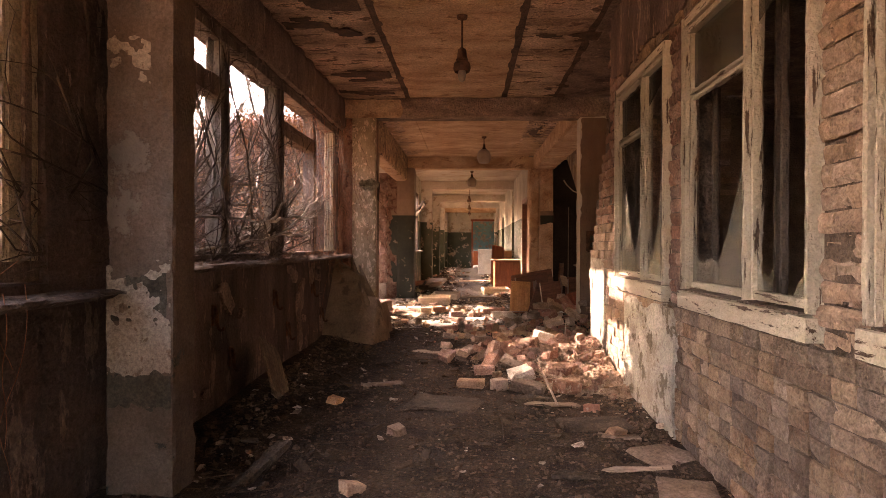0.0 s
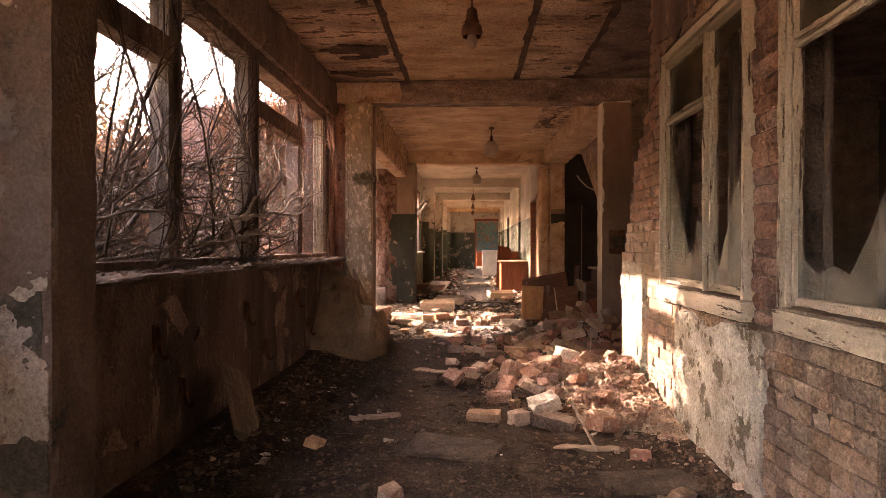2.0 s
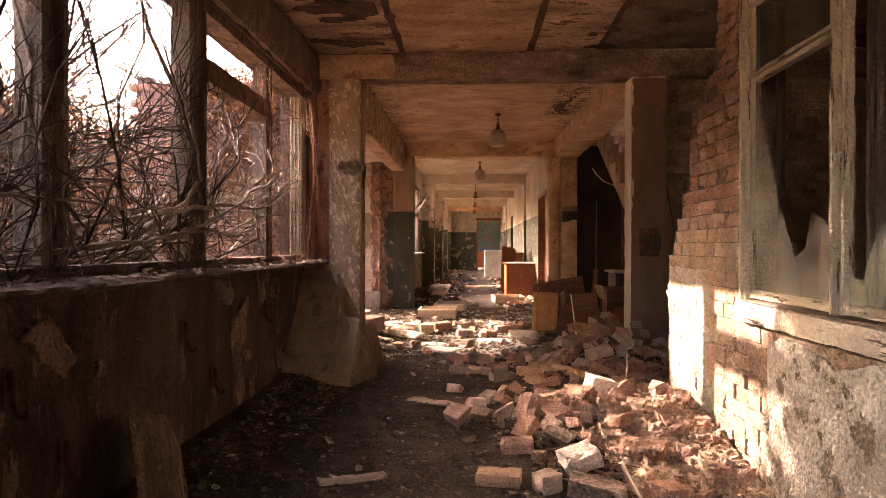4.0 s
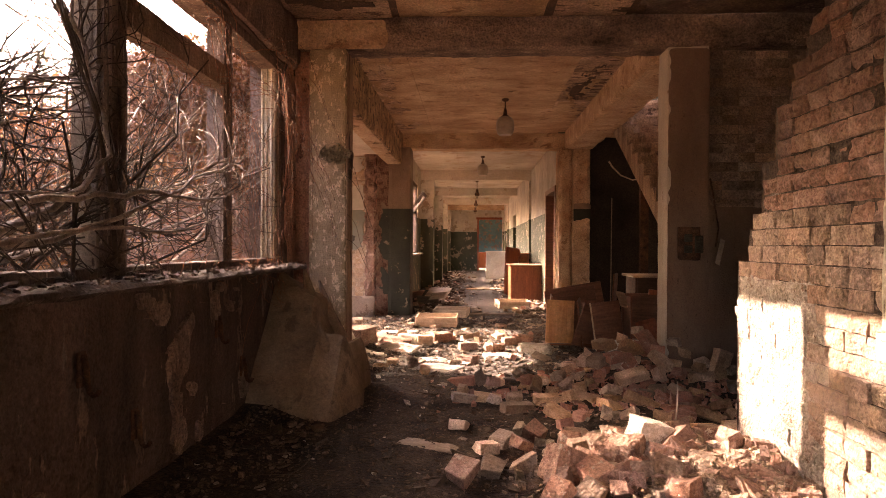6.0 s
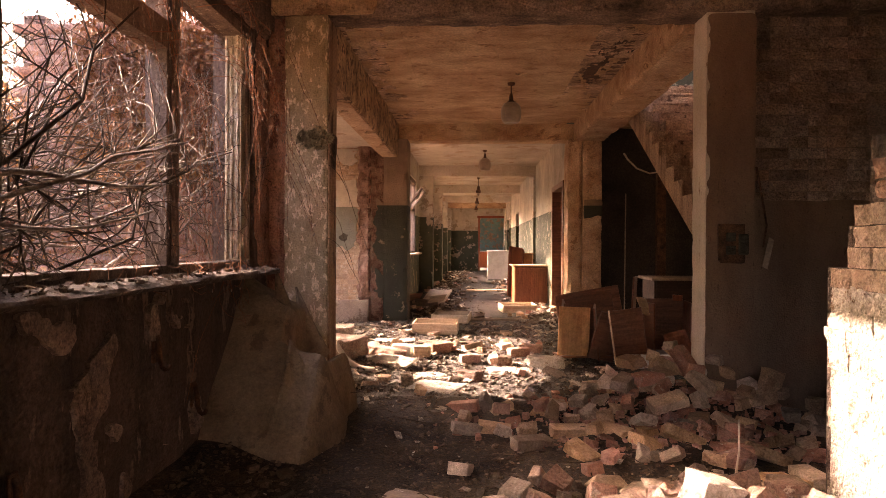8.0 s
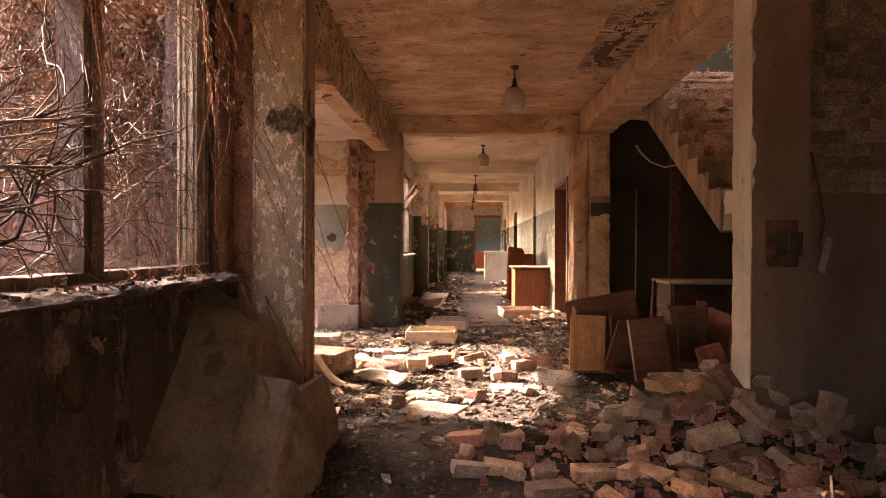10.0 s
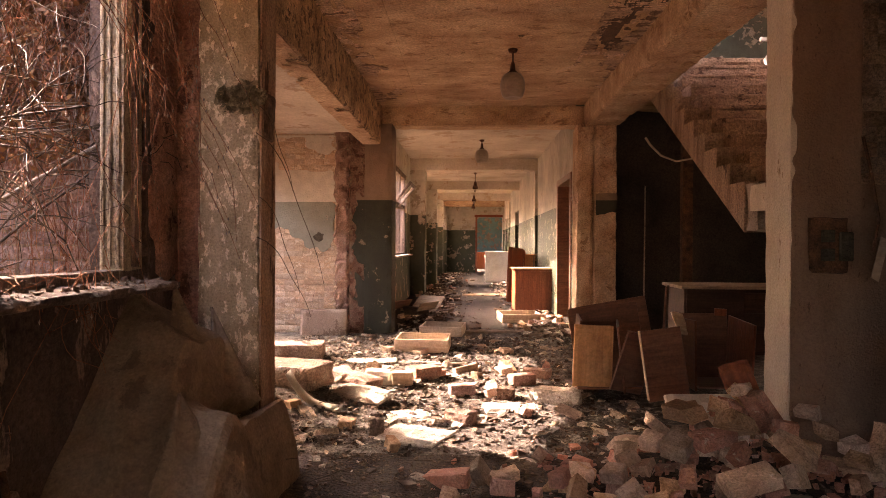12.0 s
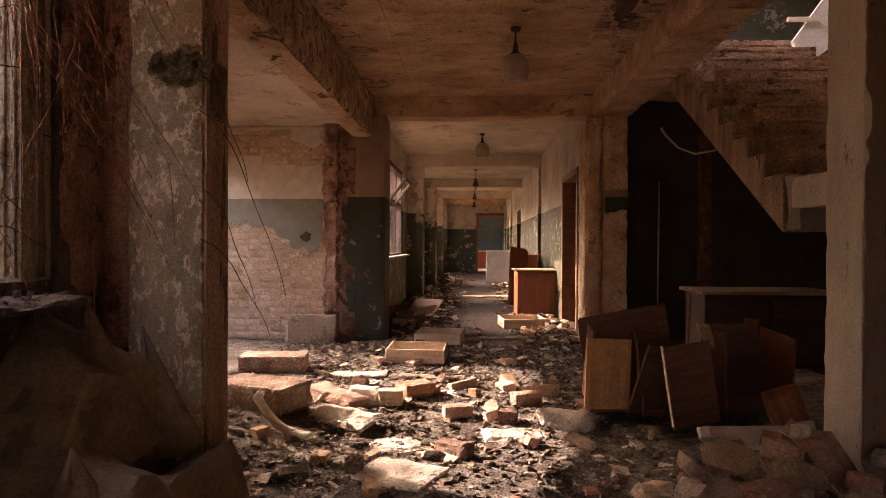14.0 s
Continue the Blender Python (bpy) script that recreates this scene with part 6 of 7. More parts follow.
def shrub(x, y, stems, height, spread, twig_n, label, reach=(0, 0), name="shrub", bark=None):
    s = empty(name)
    tagged(s, label, "shrub", group="shrubs outside the windows")
    mains, twigs = [], []
    fit_in = held if y < 8.2 else outside
    for _ in range(stems):
        p = (x + PR.uniform(-0.3, 0.3), y + PR.uniform(-0.4, 0.4), -0.35)
        way = (PR.gauss(0, spread) + reach[0], PR.gauss(0, spread) + reach[1], 1)
        pts = fit_in(strand(PR, p, way, height * PR.uniform(0.6, 1.1), 9, 0.14, -0.04))
        r = PR.uniform(0.009, 0.02) if y < 8.2 else PR.uniform(0.006, 0.011)
        mains.append((pts, r, 0.004))
        for _ in range(twig_n):
            k = PR.randrange(2, 9)
            w = (pts[k] - pts[k - 1]).normalized() + Vector([PR.gauss(0, 0.7) for _ in range(3)])
            tp = fit_in(strand(PR, pts[k], w, PR.uniform(0.4, 1.1), 6, 0.28, -0.03))
            twigs.append((tp, 0.0044, 0.0018))
            for _ in range(2):
                j = PR.randrange(1, 6)
                tw = (tp[j] - tp[j - 1]).normalized() + Vector([PR.gauss(0, 0.6) for _ in range(3)])
                twigs.append((fit_in(strand(PR, tp[j], tw, PR.uniform(0.2, 0.5), 4, 0.3)), 0.0028, 0.0012))
    for m in mains:
        tubes("stem", [m], bark or M_TWIG, s, sides=6)
    tubes("twig_tangle", twigs, bark or M_TWIG, s, kind="stuff", sides=3)
    return s


for k in range(10):
    shrub(-2.2 - 0.25 * (k % 3), 2.5 + k * 0.32, 8, 2.1 + 0.7 * (k % 2) + 0.9 * (k < 5) + 0.6 * (k > 8), 0.36, 14, "leafless tangled shrub pressing through the window frame")
for k in range(4):
    shrub(-2.5 - 0.2 * (k % 2), 3.2 + 0.45 * k, 8, 3.7, 0.26, 12, "tall leafless shrub outside the window")
for k in range(6):
    shrub(-2.35 - 0.35 * (k % 4), 2.7 + 0.45 * k, 5, 4.2, 0.2, 20, "tall fine-twigged bare shrub outside the window")
for k in range(14):
    shrub(-3.5 - 0.9 * (k % 4) - 1.5 * (k > 5), 3.5 + k * 0.75, 6, 2.6, 0.34, 15, "bare brown shrub behind the window")
for k in range(12):
    shrub(-3.5 - 0.45 * (k % 4), 8.55 + 0.4 * (k // 4), 7, 3.0, 0.3, 22, "dense bare rust-brown thicket beside the vestibule", bark=M_THICKET)
shrub(-1.75, 20.6, 5, 1.7, 0.3, 12, "bare shrub growing in at the far window", reach=(0.5, 0))

# long branches lying through the window along the sill
ARCH = [((-2.3, 3.2, 0.95), (0.35, 1, 0.28), 2.4), ((-2.2, 3.6, 1.05), (0.2, 1, 0.12), 2.6), ((-2.05, 3.9, 0.98), (0.16, 1, 0.2), 2.2), ((-2.4, 4.2, 1.0), (0.3, 1, 0.1), 2.2),
        ((-1.95, 4.4, 1.05), (0.05, 1, 0.3), 1.8), ((-2.2, 3.0, 1.2), (0.22, 1, 0.05), 3.0), ((-2.1, 4.8, 1.0), (0.2, 1, 0.16), 2.0), ((-2.3, 3.4, 1.1), (0.1, 1, 0.45), 2.0),
        ((-2.2, 2.6, 1.0), (0.15, 1, 0.18), 2.6), ((-2.0, 5.0, 1.02), (0.1, 1, 0.22), 1.9), ((-2.0, 3.3, 1.4), (0.1, 1, -0.05), 2.4), ((-2.1, 5.3, 1.2), (0.12, 1, 0.02), 1.9)]
ARCH += [((-1.95 - 0.1 * (k % 4), 2.7 + 0.42 * k, 1.02 + 0.09 * (k % 5)), (0.1, 1, 0.1 + 0.11 * (k % 4)), 1.5 + 0.3 * (k % 3)) for k in range(11)]
for p, way, ln_ in ARCH:
    br = empty("fallen_branch")
    tagged(br, "long pale bare branch lying through the window", "branch", group="branches in the window")
    pts = held(strand(PR, p, way, ln_, 12, 0.07, 0.012))
    tubes("limb", [(pts, PR.uniform(0.007, 0.015), 0.004)], M_BRANCH, br, sides=6)
    tw = []
    for _ in range(18):
        k = PR.randrange(2, 12)
        w = (pts[k] - pts[k - 1]).normalized() * 0.8 + Vector([PR.gauss(0, 0.5), PR.gauss(0, 0.5), PR.gauss(0.15, 0.5)])
        t1 = held(strand(PR, pts[k], w, PR.uniform(0.25, 0.8), 6, 0.2, 0.0))
        tw.append((t1, 0.0048, 0.0018))
        tw.append((held(strand(PR, t1[3], w + Vector([PR.gauss(0, 0.6) for _ in range(3)]), 0.3, 4, 0.25)), 0.004, 0.0015))
    tubes("twig_tangle", tw, M_TWIG, br, kind="stuff", sides=3)

# rising stem in the middle of the window
stem = empty("climbing_stem")
tagged(stem, "pale stem curving up inside the window frame", "branch", group="branches in the window")
tubes("limb", [([Vector(p) for p in ((-1.95, 3.9, 1.0), (-1.85, 4.6, 1.1), (-1.78, 5.2, 1.25), (-1.75, 5.5, 1.45), (-1.74, 5.55, 1.7), (-1.78, 5.4, 1.95), (-1.85, 5.2, 2.25), (-1.9, 5.1, 2.6))], 0.022, 0.01),
               ([Vector(p) for p in ((-1.95, 3.4, 1.0), (-1.85, 3.9, 1.15), (-1.78, 4.15, 1.4), (-1.76, 4.18, 1.8), (-1.8, 4.1, 2.1))], 0.015, 0.008)], M_BRANCH, stem, sides=7)

for rows, r in ((((-1.8, 4.4, 1.2), (-1.66, 5.0, 1.3), (-1.6, 5.5, 1.36), (-1.6, 6.1, 1.38), (-1.62, 6.6, 1.44)), 0.024), (((-1.95, 4.2, 1.02), (-1.64, 5.0, 1.16), (-1.6, 5.7, 1.36), (-1.62, 6.4, 1.58), (-1.66, 7.0, 1.74)), 0.02),
                (((-1.8, 3.6, 1.05), (-1.66, 4.3, 1.12), (-1.6, 5.2, 1.2), (-1.6, 5.9, 1.22), (-1.64, 6.5, 1.32)), 0.019), (((-1.75, 3.2, 1.2), (-1.64, 3.9, 1.3), (-1.6, 4.6, 1.28), (-1.6, 5.3, 1.36)), 0.016),
                (((-1.9, 5.0, 1.15), (-1.66, 5.15, 1.32), (-1.62, 5.3, 1.5), (-1.66, 5.3, 1.75), (-1.7, 5.2, 2.05), (-1.76, 5.2, 2.4)), 0.022)):
    br = empty("fallen_branch")
    tagged(br, "thick pale bare branch reaching in over the sill", "branch", group="branches in the window")
    pts = []
    for a, b in zip(rows, rows[1:]):
        pts += [Vector(a).lerp(Vector(b), k / 4) + Vector([PR.gauss(0, 0.008) for _ in range(3)]) for k in range(4)]
    tubes("limb", [(pts, r * 0.68, r * 0.22)], M_BRANCH, br, sides=7)
    tw = []
    for _ in range(24):
        k = PR.randrange(4, len(pts))
        w = (pts[k] - pts[k - 1]).normalized() + Vector((PR.gauss(-0.15, 0.15), PR.gauss(0, 0.4), PR.gauss(0, 0.55)))
        tw.append((held(strand(PR, pts[k], w, PR.uniform(0.2, 0.6), 6, 0.14, 0.0)), 0.005, 0.0018))
    tubes("twig_tangle", tw, M_TWIG, br, kind="stuff", sides=3)

# vines: hanging curtain by the mossy column and on the outer brick wall
def vine(name, anchors, n, length, spread, material, label, sway=0.2, r=0.0022):
    v = empty(name)
    tagged(v, label, "vine", group="vines")
    ps = []
    for _ in range(n):
        a = PR.choice(anchors)
        p = Vector(a) + Vector([PR.gauss(0, s) for s in spread])
        ps.append((strand(PR, p, (PR.gauss(0, 0.3), PR.gauss(0, 0.3), -1), length * PR.uniform(0.4, 1.15), 9, sway, -0.05), r, 0.0012))
        for q in ps[-1][0]:
            q.y, q.x = min(q.y, 8.17 if q.x < -1.9 else 7.9), min(q.x, -1.5 if q.y < 7.8 else -1.84)
    tubes("runner_tangle", ps, material, v, kind="stuff", sides=3)
    return v


def arching(starts, n, label):
    """Thin budded runners that spring from the window head, arch into the corridor and droop."""
    v = empty("hanging_vine")
    tagged(v, label, "vine", group="vines")
    bv, bf = [], []
    for k in range(n):
        (x, y, z), (dx, dy), rise, fall = PR.choice(starts)
        p = Vector((x + PR.gauss(0, 0.04), y + PR.gauss(0, 0.14), z + PR.gauss(0, 0.1)))
        dx, dy, fall = dx * PR.uniform(0.4, 1.2), dy * PR.uniform(0.5, 1.2) + PR.gauss(0, 0.04), fall * PR.uniform(0.5, 1.1)
        pts = [p + Vector((dx * a ** 0.8 + 0.012 * math.sin(9 * a + k), dy * a, rise * math.sin(3.14 * min(1, a * 1.6)) - fall * a ** 2.2)) + Vector([PR.gauss(0, 0.004) for _ in range(3)]) for a in [m / 18 for m in range(19)]]
        for q in pts:
            q.y = min(q.y, 8.06)
        tubes("runner", [(pts, 0.002, 0.0012)], M_TWIGR, v, sides=4)
        for m in range(3, 19):
            q = pts[m] + Vector([PR.gauss(0, 0.003) for _ in range(3)])
            b = len(bv)
            bv += [q + Vector(d) for d in ((0.004, 0, 0), (0, 0.004, 0), (-0.004, 0, 0), (0, -0.004, 0), (0, 0, 0.011), (0, 0, -0.009))]
            bf += [tuple(b + i for i in t) for t in ((0, 1, 4), (1, 2, 4), (2, 3, 4), (3, 0, 4), (1, 0, 5), (2, 1, 5), (3, 2, 5), (0, 3, 5))]
    raw("bud_scatter", bv, bf, M_BRANCH, v, "", "stuff")


arching([((-1.64, 7.75, 2.42), (0.1, 0.12), 0.06, 1.3), ((-1.62, 7.3, 2.4), (0.06, 0.25), 0.08, 1.2)], 8, "thin budded red-brown vine hanging beside the window")
arching([((-1.66, 7.0, 2.2), (0.45, 0.8), 0.1, 1.1), ((-1.66, 6.6, 2.0), (0.5, 1.2), 0.1, 0.9), ((-1.64, 7.5, 2.45), (0.3, 0.4), 0.1, 1.0)], 13, "long thin vine arching in front of the mossy column")
arching([((-1.66, 5.6, 2.0), (0.14, 1.1), 0.08, 0.9), ((-1.66, 6.3, 2.4), (0.1, 0.6), 0.06, 1.3), ((-1.66, 6.8, 1.8), (0.16, 0.5), 0.1, 0.9)], 20, "tangled thin vine hanging inside the window")
drooping = empty("hanging_vine")
tagged(drooping, "thin budded stems drooping past the column", "vine", group="vines")
for a, b, top, low in ((-1.24, -0.95, 1.72, 0.95), (-1.22, -1.08, 1.4, 0.9), (-1.23, -1.02, 1.2, 0.78), (-1.22, -1.12, 1.85, 1.45)):
    tubes("runner", [([Vector((a + (b - a) * t ** 0.75 + 0.006 * math.sin(11 * t + a), 8.05 + 0.22 * t, top + (low - top) * t ** 1.25)) for t in [k / 12 for k in range(13)]], 0.0023, 0.0014)], M_TWIG, drooping, sides=4)
weed = empty("dry_weed")
tagged(weed, "dry pale weed growing from the rubble by the wall", "weed")
for a, h, r in ((0.16, 0.62, 0.004), (0.32, 0.36, 0.003), (-0.1, 0.3, 0.003)):
    tubes("stem", [([Vector((-2.25 + a * t ** 0.8, 12.7, heap(-2.25, 12.7) - 0.02 + h * t)) for t in [k / 7 for k in range(8)]], r, 0.0015)], M_BRANCH, weed, sides=4)
vine("hanging_vine", [(-1.6, 2.1, 1.0), (-1.55, 1.9, 1.0)], 5, 0.75, (0.04, 0.15, 0.03), M_TWIGR, "thin twigs hanging over the near sill", 0.1)
vine("hanging_vine", [(-1.72, 7.2, 1.06), (-1.6, 6.9, 1.06)], 40, 0.4, (0.12, 0.4, 0.02), M_TWIGR, "dry reddish vine heap on the sill", 0.5)
vine("wall_vine", [(-2.2, 8.15, 2.75), (-2.7, 8.15, 2.75), (-2.0, 8.15, 2.6), (-2.4, 8.1, 2.6), (-2.9, 8.1, 2.4)], 230, 2.4, (0.4, 0.05, 0.3), M_TWIGR, "dense dry vine covering the outer brick wall", 0.13, 0.0017)
vine("wall_vine", [(-2.2, 8.1, 2.75), (-2.8, 8.1, 2.7), (-2.5, 8.05, 2.2)], 70, 1.8, (0.4, 0.06, 0.4), M_BRANCH, "grey vine stems on the outer brick wall", 0.2, 0.002)


def leaves(name, n, place, size, material, label):
    verts, faces = [], []
    for _ in range(n):
        p = place()
        a, b = (Vector([PR.gauss(0, 1) for _ in range(3)]).normalized() * size * PR.uniform(0.5, 1.2) for _ in range(2))
        k = len(verts)
        verts += [p - a, p + b * 0.5, p + a, p - b * 0.5]
        faces.append((k, k + 1, k + 2, k + 3))
    return tagged(raw(name, verts, faces, material, None, label, "stuff"), category="leaves")


leaves("vine_leaves", 6000, lambda: Vector((PR.uniform(-3.1, -1.9), 8.16 - abs(PR.gauss(0, 0.08)), PR.uniform(1.6, 2.9))), 0.03, M_LEAF, "dry orange leaves on the wall vine")

# woods behind the garden
def tree(x, y, h, label):
    t = empty("tree")
    tagged(t, label, "tree", group="trees behind the garden")
    trunk = strand(PR, (x, y, -0.35), (0, 0, 1), h, 8, 0.06)
    limbs, crown = [(trunk, 0.09, 0.02)], []
    for _ in range(26):
        k = PR.randrange(2, 9)
        lp = strand(PR, trunk[k], (PR.gauss(0, 1), PR.gauss(0, 1), PR.uniform(0.1, 0.9)), PR.uniform(0.8, 2.0), 6, 0.2, 0.05)
        limbs.append((lp, 0.025, 0.006))
        for _ in range(7):
            q = lp[PR.randrange(2, 7)]
            crown.append((strand(PR, q, [PR.gauss(0, 1) for _ in range(3)], PR.uniform(0.4, 1.0), 4, 0.3), 0.007, 0.003))
    tubes("trunk", limbs, M_TWIG, t, sides=5)
    tubes("crown", crown, M_TWIGR, t, kind="stuff", sides=3)
    ends = [c[0][-1] for c in crown]
    verts, faces = [], []
    for _ in range(6500):
        p = PR.choice(ends) + Vector([PR.gauss(0, 0.25) for _ in range(3)])
        a, b = (Vector([PR.gauss(0, 1) for _ in range(3)]).normalized() * 0.08 for _ in range(2))
        k = len(verts)
        verts += [p - a, p + b * 0.5, p + a, p - b * 0.5]
        faces.append((k, k + 1, k + 2, k + 3))
    raw("foliage", verts, faces, M_LEAF, t, kind="stuff")


def bare_tree(x, y, h, lean, label):
    t = empty("bare_tree")
    tagged(t, label, "tree", group="bare trees in the garden")
    trunk = strand(PR, (x, y, -0.35), lean, h, 10, 0.07)
    limbs, crown = [(trunk, 0.075, 0.012)], []
    for _ in range(30):
        k = PR.randrange(3, 11)
        lp = strand(PR, trunk[k], (PR.gauss(0, 1), PR.gauss(0, 1), PR.uniform(0.2, 1.1)), PR.uniform(0.7, 1.9), 6, 0.2, 0.05)
        limbs.append((lp, 0.02, 0.005))
        for _ in range(16):
            q = lp[PR.randrange(1, 7)]
            tp = strand(PR, q, [PR.gauss(0, 1), PR.gauss(0, 1), PR.gauss(0.3, 1)], PR.uniform(0.4, 1.0), 4, 0.3)
            crown.append((tp, 0.006, 0.0025))
            crown.append((strand(PR, tp[2], [PR.gauss(0, 1) for _ in range(3)], 0.35, 3, 0.3), 0.004, 0.002))
    tubes("trunk", limbs, M_TWIG, t, sides=5)
    tubes("crown", crown, M_TWIG, t, kind="stuff", sides=3)


for x, y, h, lean in ((-10.6, 10.6, 6.4, (0, -0.1, 1)), (-12.5, 10.0, 6.6, (0, 0, 1)), (-12.0, 20.4, 6.6, (0, 0.1, 1)), (-9.0, 18.4, 5.8, (0.1, 0, 1)), (-7.0, 17.2, 5.2, (0, 0, 1)),
                      (-11.0, 22.5, 6.4, (0.1, 0.1, 1)), (-14.0, 23.0, 7.0, (0, 0, 1))):
    bare_tree(x, y, h, lean, "bare brown tree with fine twigs")
for k in range(18):
    tree(-8.0 - 1.8 * (k % 3) - PR.uniform(0, 1), 9.8 + k * 0.95, PR.uniform(2.9, 3.5), "autumn tree with sparse orange leaves and bare twigs")
leaves("undergrowth", 26000, lambda: Vector((PR.uniform(-9, -3.2), PR.uniform(3, 20), -0.3 + abs(PR.gauss(0, 0.8)))), 0.05, M_LEAF, "brown dry undergrowth and fallen leaves")


# dense evergreens out of view, added to keep the sun off the near windows
def evergreen(x, y, h, r):
    t = empty("added_evergreen")
    tagged(t, "unseen dark evergreen with a high crown, added to shade the near windows", "tree", group="evergreens beside the garden")
    trunk = strand(PR, (x, y, -0.35), (0, 0, 1), h, 8, 0.02)
    limbs, verts, faces = [(trunk, 0.12, 0.02)], [], []
    for k in range(70):
        z = 2.5 + (h - 2.7) * k / 70
        a = k * 2.4
        reach = r * (1.0 - 0.72 * (z - 2.5) / (h - 2.5))
        lp = strand(PR, (x, y, z), (math.cos(a), math.sin(a), -0.05), reach, 5, 0.08)
        limbs.append((lp, 0.02, 0.005))
        for _ in range(60):
            q = lp[PR.randrange(1, 6)] + Vector([PR.gauss(0, 0.16) for _ in range(3)])
            u, v = (Vector([PR.gauss(0, 1) for _ in range(3)]).normalized() * 0.13 for _ in range(2))
            n = len(verts)
            verts += [q - u, q + v * 0.5, q + u, q - v * 0.5]
            faces.append((n, n + 1, n + 2, n + 3))
    tubes("trunk", limbs, M_TWIG, t, sides=5)
    raw("foliage", verts, faces, M_NEEDLE, t, kind="stuff")


for y in (0.2, 2.0, 3.8, 5.3, 6.2, 6.95, 7.2):
    evergreen(-6.9, y, 6.7, 1.4)
leaves("thicket_leaves", 6000, lambda: Vector((PR.uniform(-5.6, -3.2), PR.uniform(8.4, 9.7), -0.3 + PR.uniform(0, 3.0) * PR.uniform(0.5, 1))), 0.04, M_LEAF, "dry brown leaves caught in the thicket")
leaves("shrub_leaves", 2600, lambda: Vector((-2.1 - abs(PR.gauss(0, 0.5)), PR.uniform(2.6, 8.0), PR.uniform(0.6, 2.0))), 0.022, M_LEAF, "a few dry leaves caught in the shrubs")

# ---- rubble and bricks ----
def brick_mesh(name, l, d, h, seed, material, rag=0.006, broken_end=0.0):
    rng = random.Random(seed)
    bm = box(-l / 2, l / 2, -d / 2, d / 2, -h / 2, h / 2, 0)
    for v in bm.verts:
        v.co += Vector([rng.uniform(-rag, rag) for _ in range(3)])
        if broken_end and v.co.x > 0:
            v.co.x -= rng.uniform(0, broken_end)
    bmesh.ops.bevel(bm, geom=bm.edges[:], offset=0.004, segments=1, affect="EDGES")
    for v in bm.verts:
        v.co += Vector([rng.uniform(-0.0025, 0.0025) for _ in range(3)])
    return mesh_of(name, bm, material)


def wall_brick(l, h, seed, material, rag=0.0032, worn=0.0042):
    """A weathered brick for a wall: its face (+y) is eroded at the rim and knocked at a corner."""
    rng = random.Random(seed)
    nx, nz, d = 4, 3, 0.06
    knock = (rng.choice((0, nx)), rng.choice((0, nz)), rng.uniform(0.005, 0.016)) if rng.random() < 0.6 else (0, 0, 0.0)
    verts, faces = [], []
    for i in range(nx + 1):
        for k in range(nz + 1):
            rim = i in (0, nx) or k in (0, nz)
            x, z = -l / 2 + l * i / nx, -h / 2 + h * k / nz
            near = math.hypot((i - knock[0]) / 1.6, k - knock[1])
            y = d + rng.uniform(-rag, rag) - (rng.uniform(0.3, 1.6) * worn if rim else 0) - knock[2] * max(0.0, 1 - near / 1.7)
            verts.append((x * (1 - 0.012 * rim) + rng.uniform(-rag, rag) * 0.8, y, z * (1 - 0.03 * rim) + rng.uniform(-rag, rag) * 0.6))
    at = lambda i, k: i * (nz + 1) + k
    faces += [(at(i, k), at(i, k + 1), at(i + 1, k + 1), at(i + 1, k)) for i in range(nx) for k in range(nz)]
    ring = [at(i, 0) for i in range(nx)] + [at(nx, k) for k in range(nz)] + [at(i, nz) for i in range(nx, 0, -1)] + [at(0, k) for k in range(nz, 0, -1)]
    n = len(verts)
    verts += [(verts[j][0], -d, verts[j][2]) for j in ring]
    faces += [(ring[j], ring[(j + 1) % len(ring)], n + (j + 1) % len(ring), n + j) for j in range(len(ring))]
    me = bpy.data.meshes.new("brick")
    me.from_pydata(verts, [], faces)
    me.materials.append(material)
    return me


STRETCH = [wall_brick(0.256, 0.0725, 100 + k, M_BRICKD) for k in range(14)]
HEADER = [wall_brick(0.126, 0.0725, 200 + k, M_BRICKD) for k in range(8)]
LOOSE = [brick_mesh("fallen_brick", 0.225, 0.108, 0.062, 300 + k, (M_BRICKG, M_BRICKG, M_BRICKG, M_BRICKR)[k % 4], 0.005, 0.0 if k % 3 == 0 else 0.11) for k in range(12)]
LIMED = [wall_brick(l, 0.071, 500 + k, M_LIME, 0.003, 0.004) for k, l in enumerate((0.259, 0.258, 0.257, 0.259, 0.129, 0.128, 0.129))]
REDS = [brick_mesh("fallen_brick", (0.18, 0.13, 0.1)[k % 3], 0.11, 0.065, 600 + k, (M_REDW, M_TANB, M_BRICK)[k // 3], 0.014, 0.06) for k in range(9)]
HALF = [brick_mesh("brick_piece", RNG.uniform(0.065, 0.13), 0.1, 0.062, 400 + k, (M_BRICKG, M_BRICKR, M_BRICKG, M_BRICKG)[k % 4], 0.01, 0.035) for k in range(8)]


def drop(meshes, name, x, y, z, flat, label, cat, group):
    ob = new(name, RNG.choice(meshes))
    if flat:
        r = (RNG.gauss(0, 8), RNG.gauss(0, 8), RNG.uniform(0, 360))
    else:
        r = (RNG.gauss(0, 32), RNG.gauss(0, 30), RNG.uniform(0, 360))
    ob.matrix_world = pose(x, y, z, *r)
    return tagged(ob, label, cat, group)


PILE = []


def pile(x, y):
    """Height of the bricks already lying at a place."""
    top = 0.0
    for px, py, pz in PILE:
        d = math.hypot(x - px, y - py)
        if d < 0.15:
            top = max(top, pz + 0.07 * (1 - (d / 0.15) ** 2))
    return top


def in_column(x, y):
    return (1.3 < x < 1.8 and 8.0 < y < 8.45) or (x > 1.68 and y > 7.96)


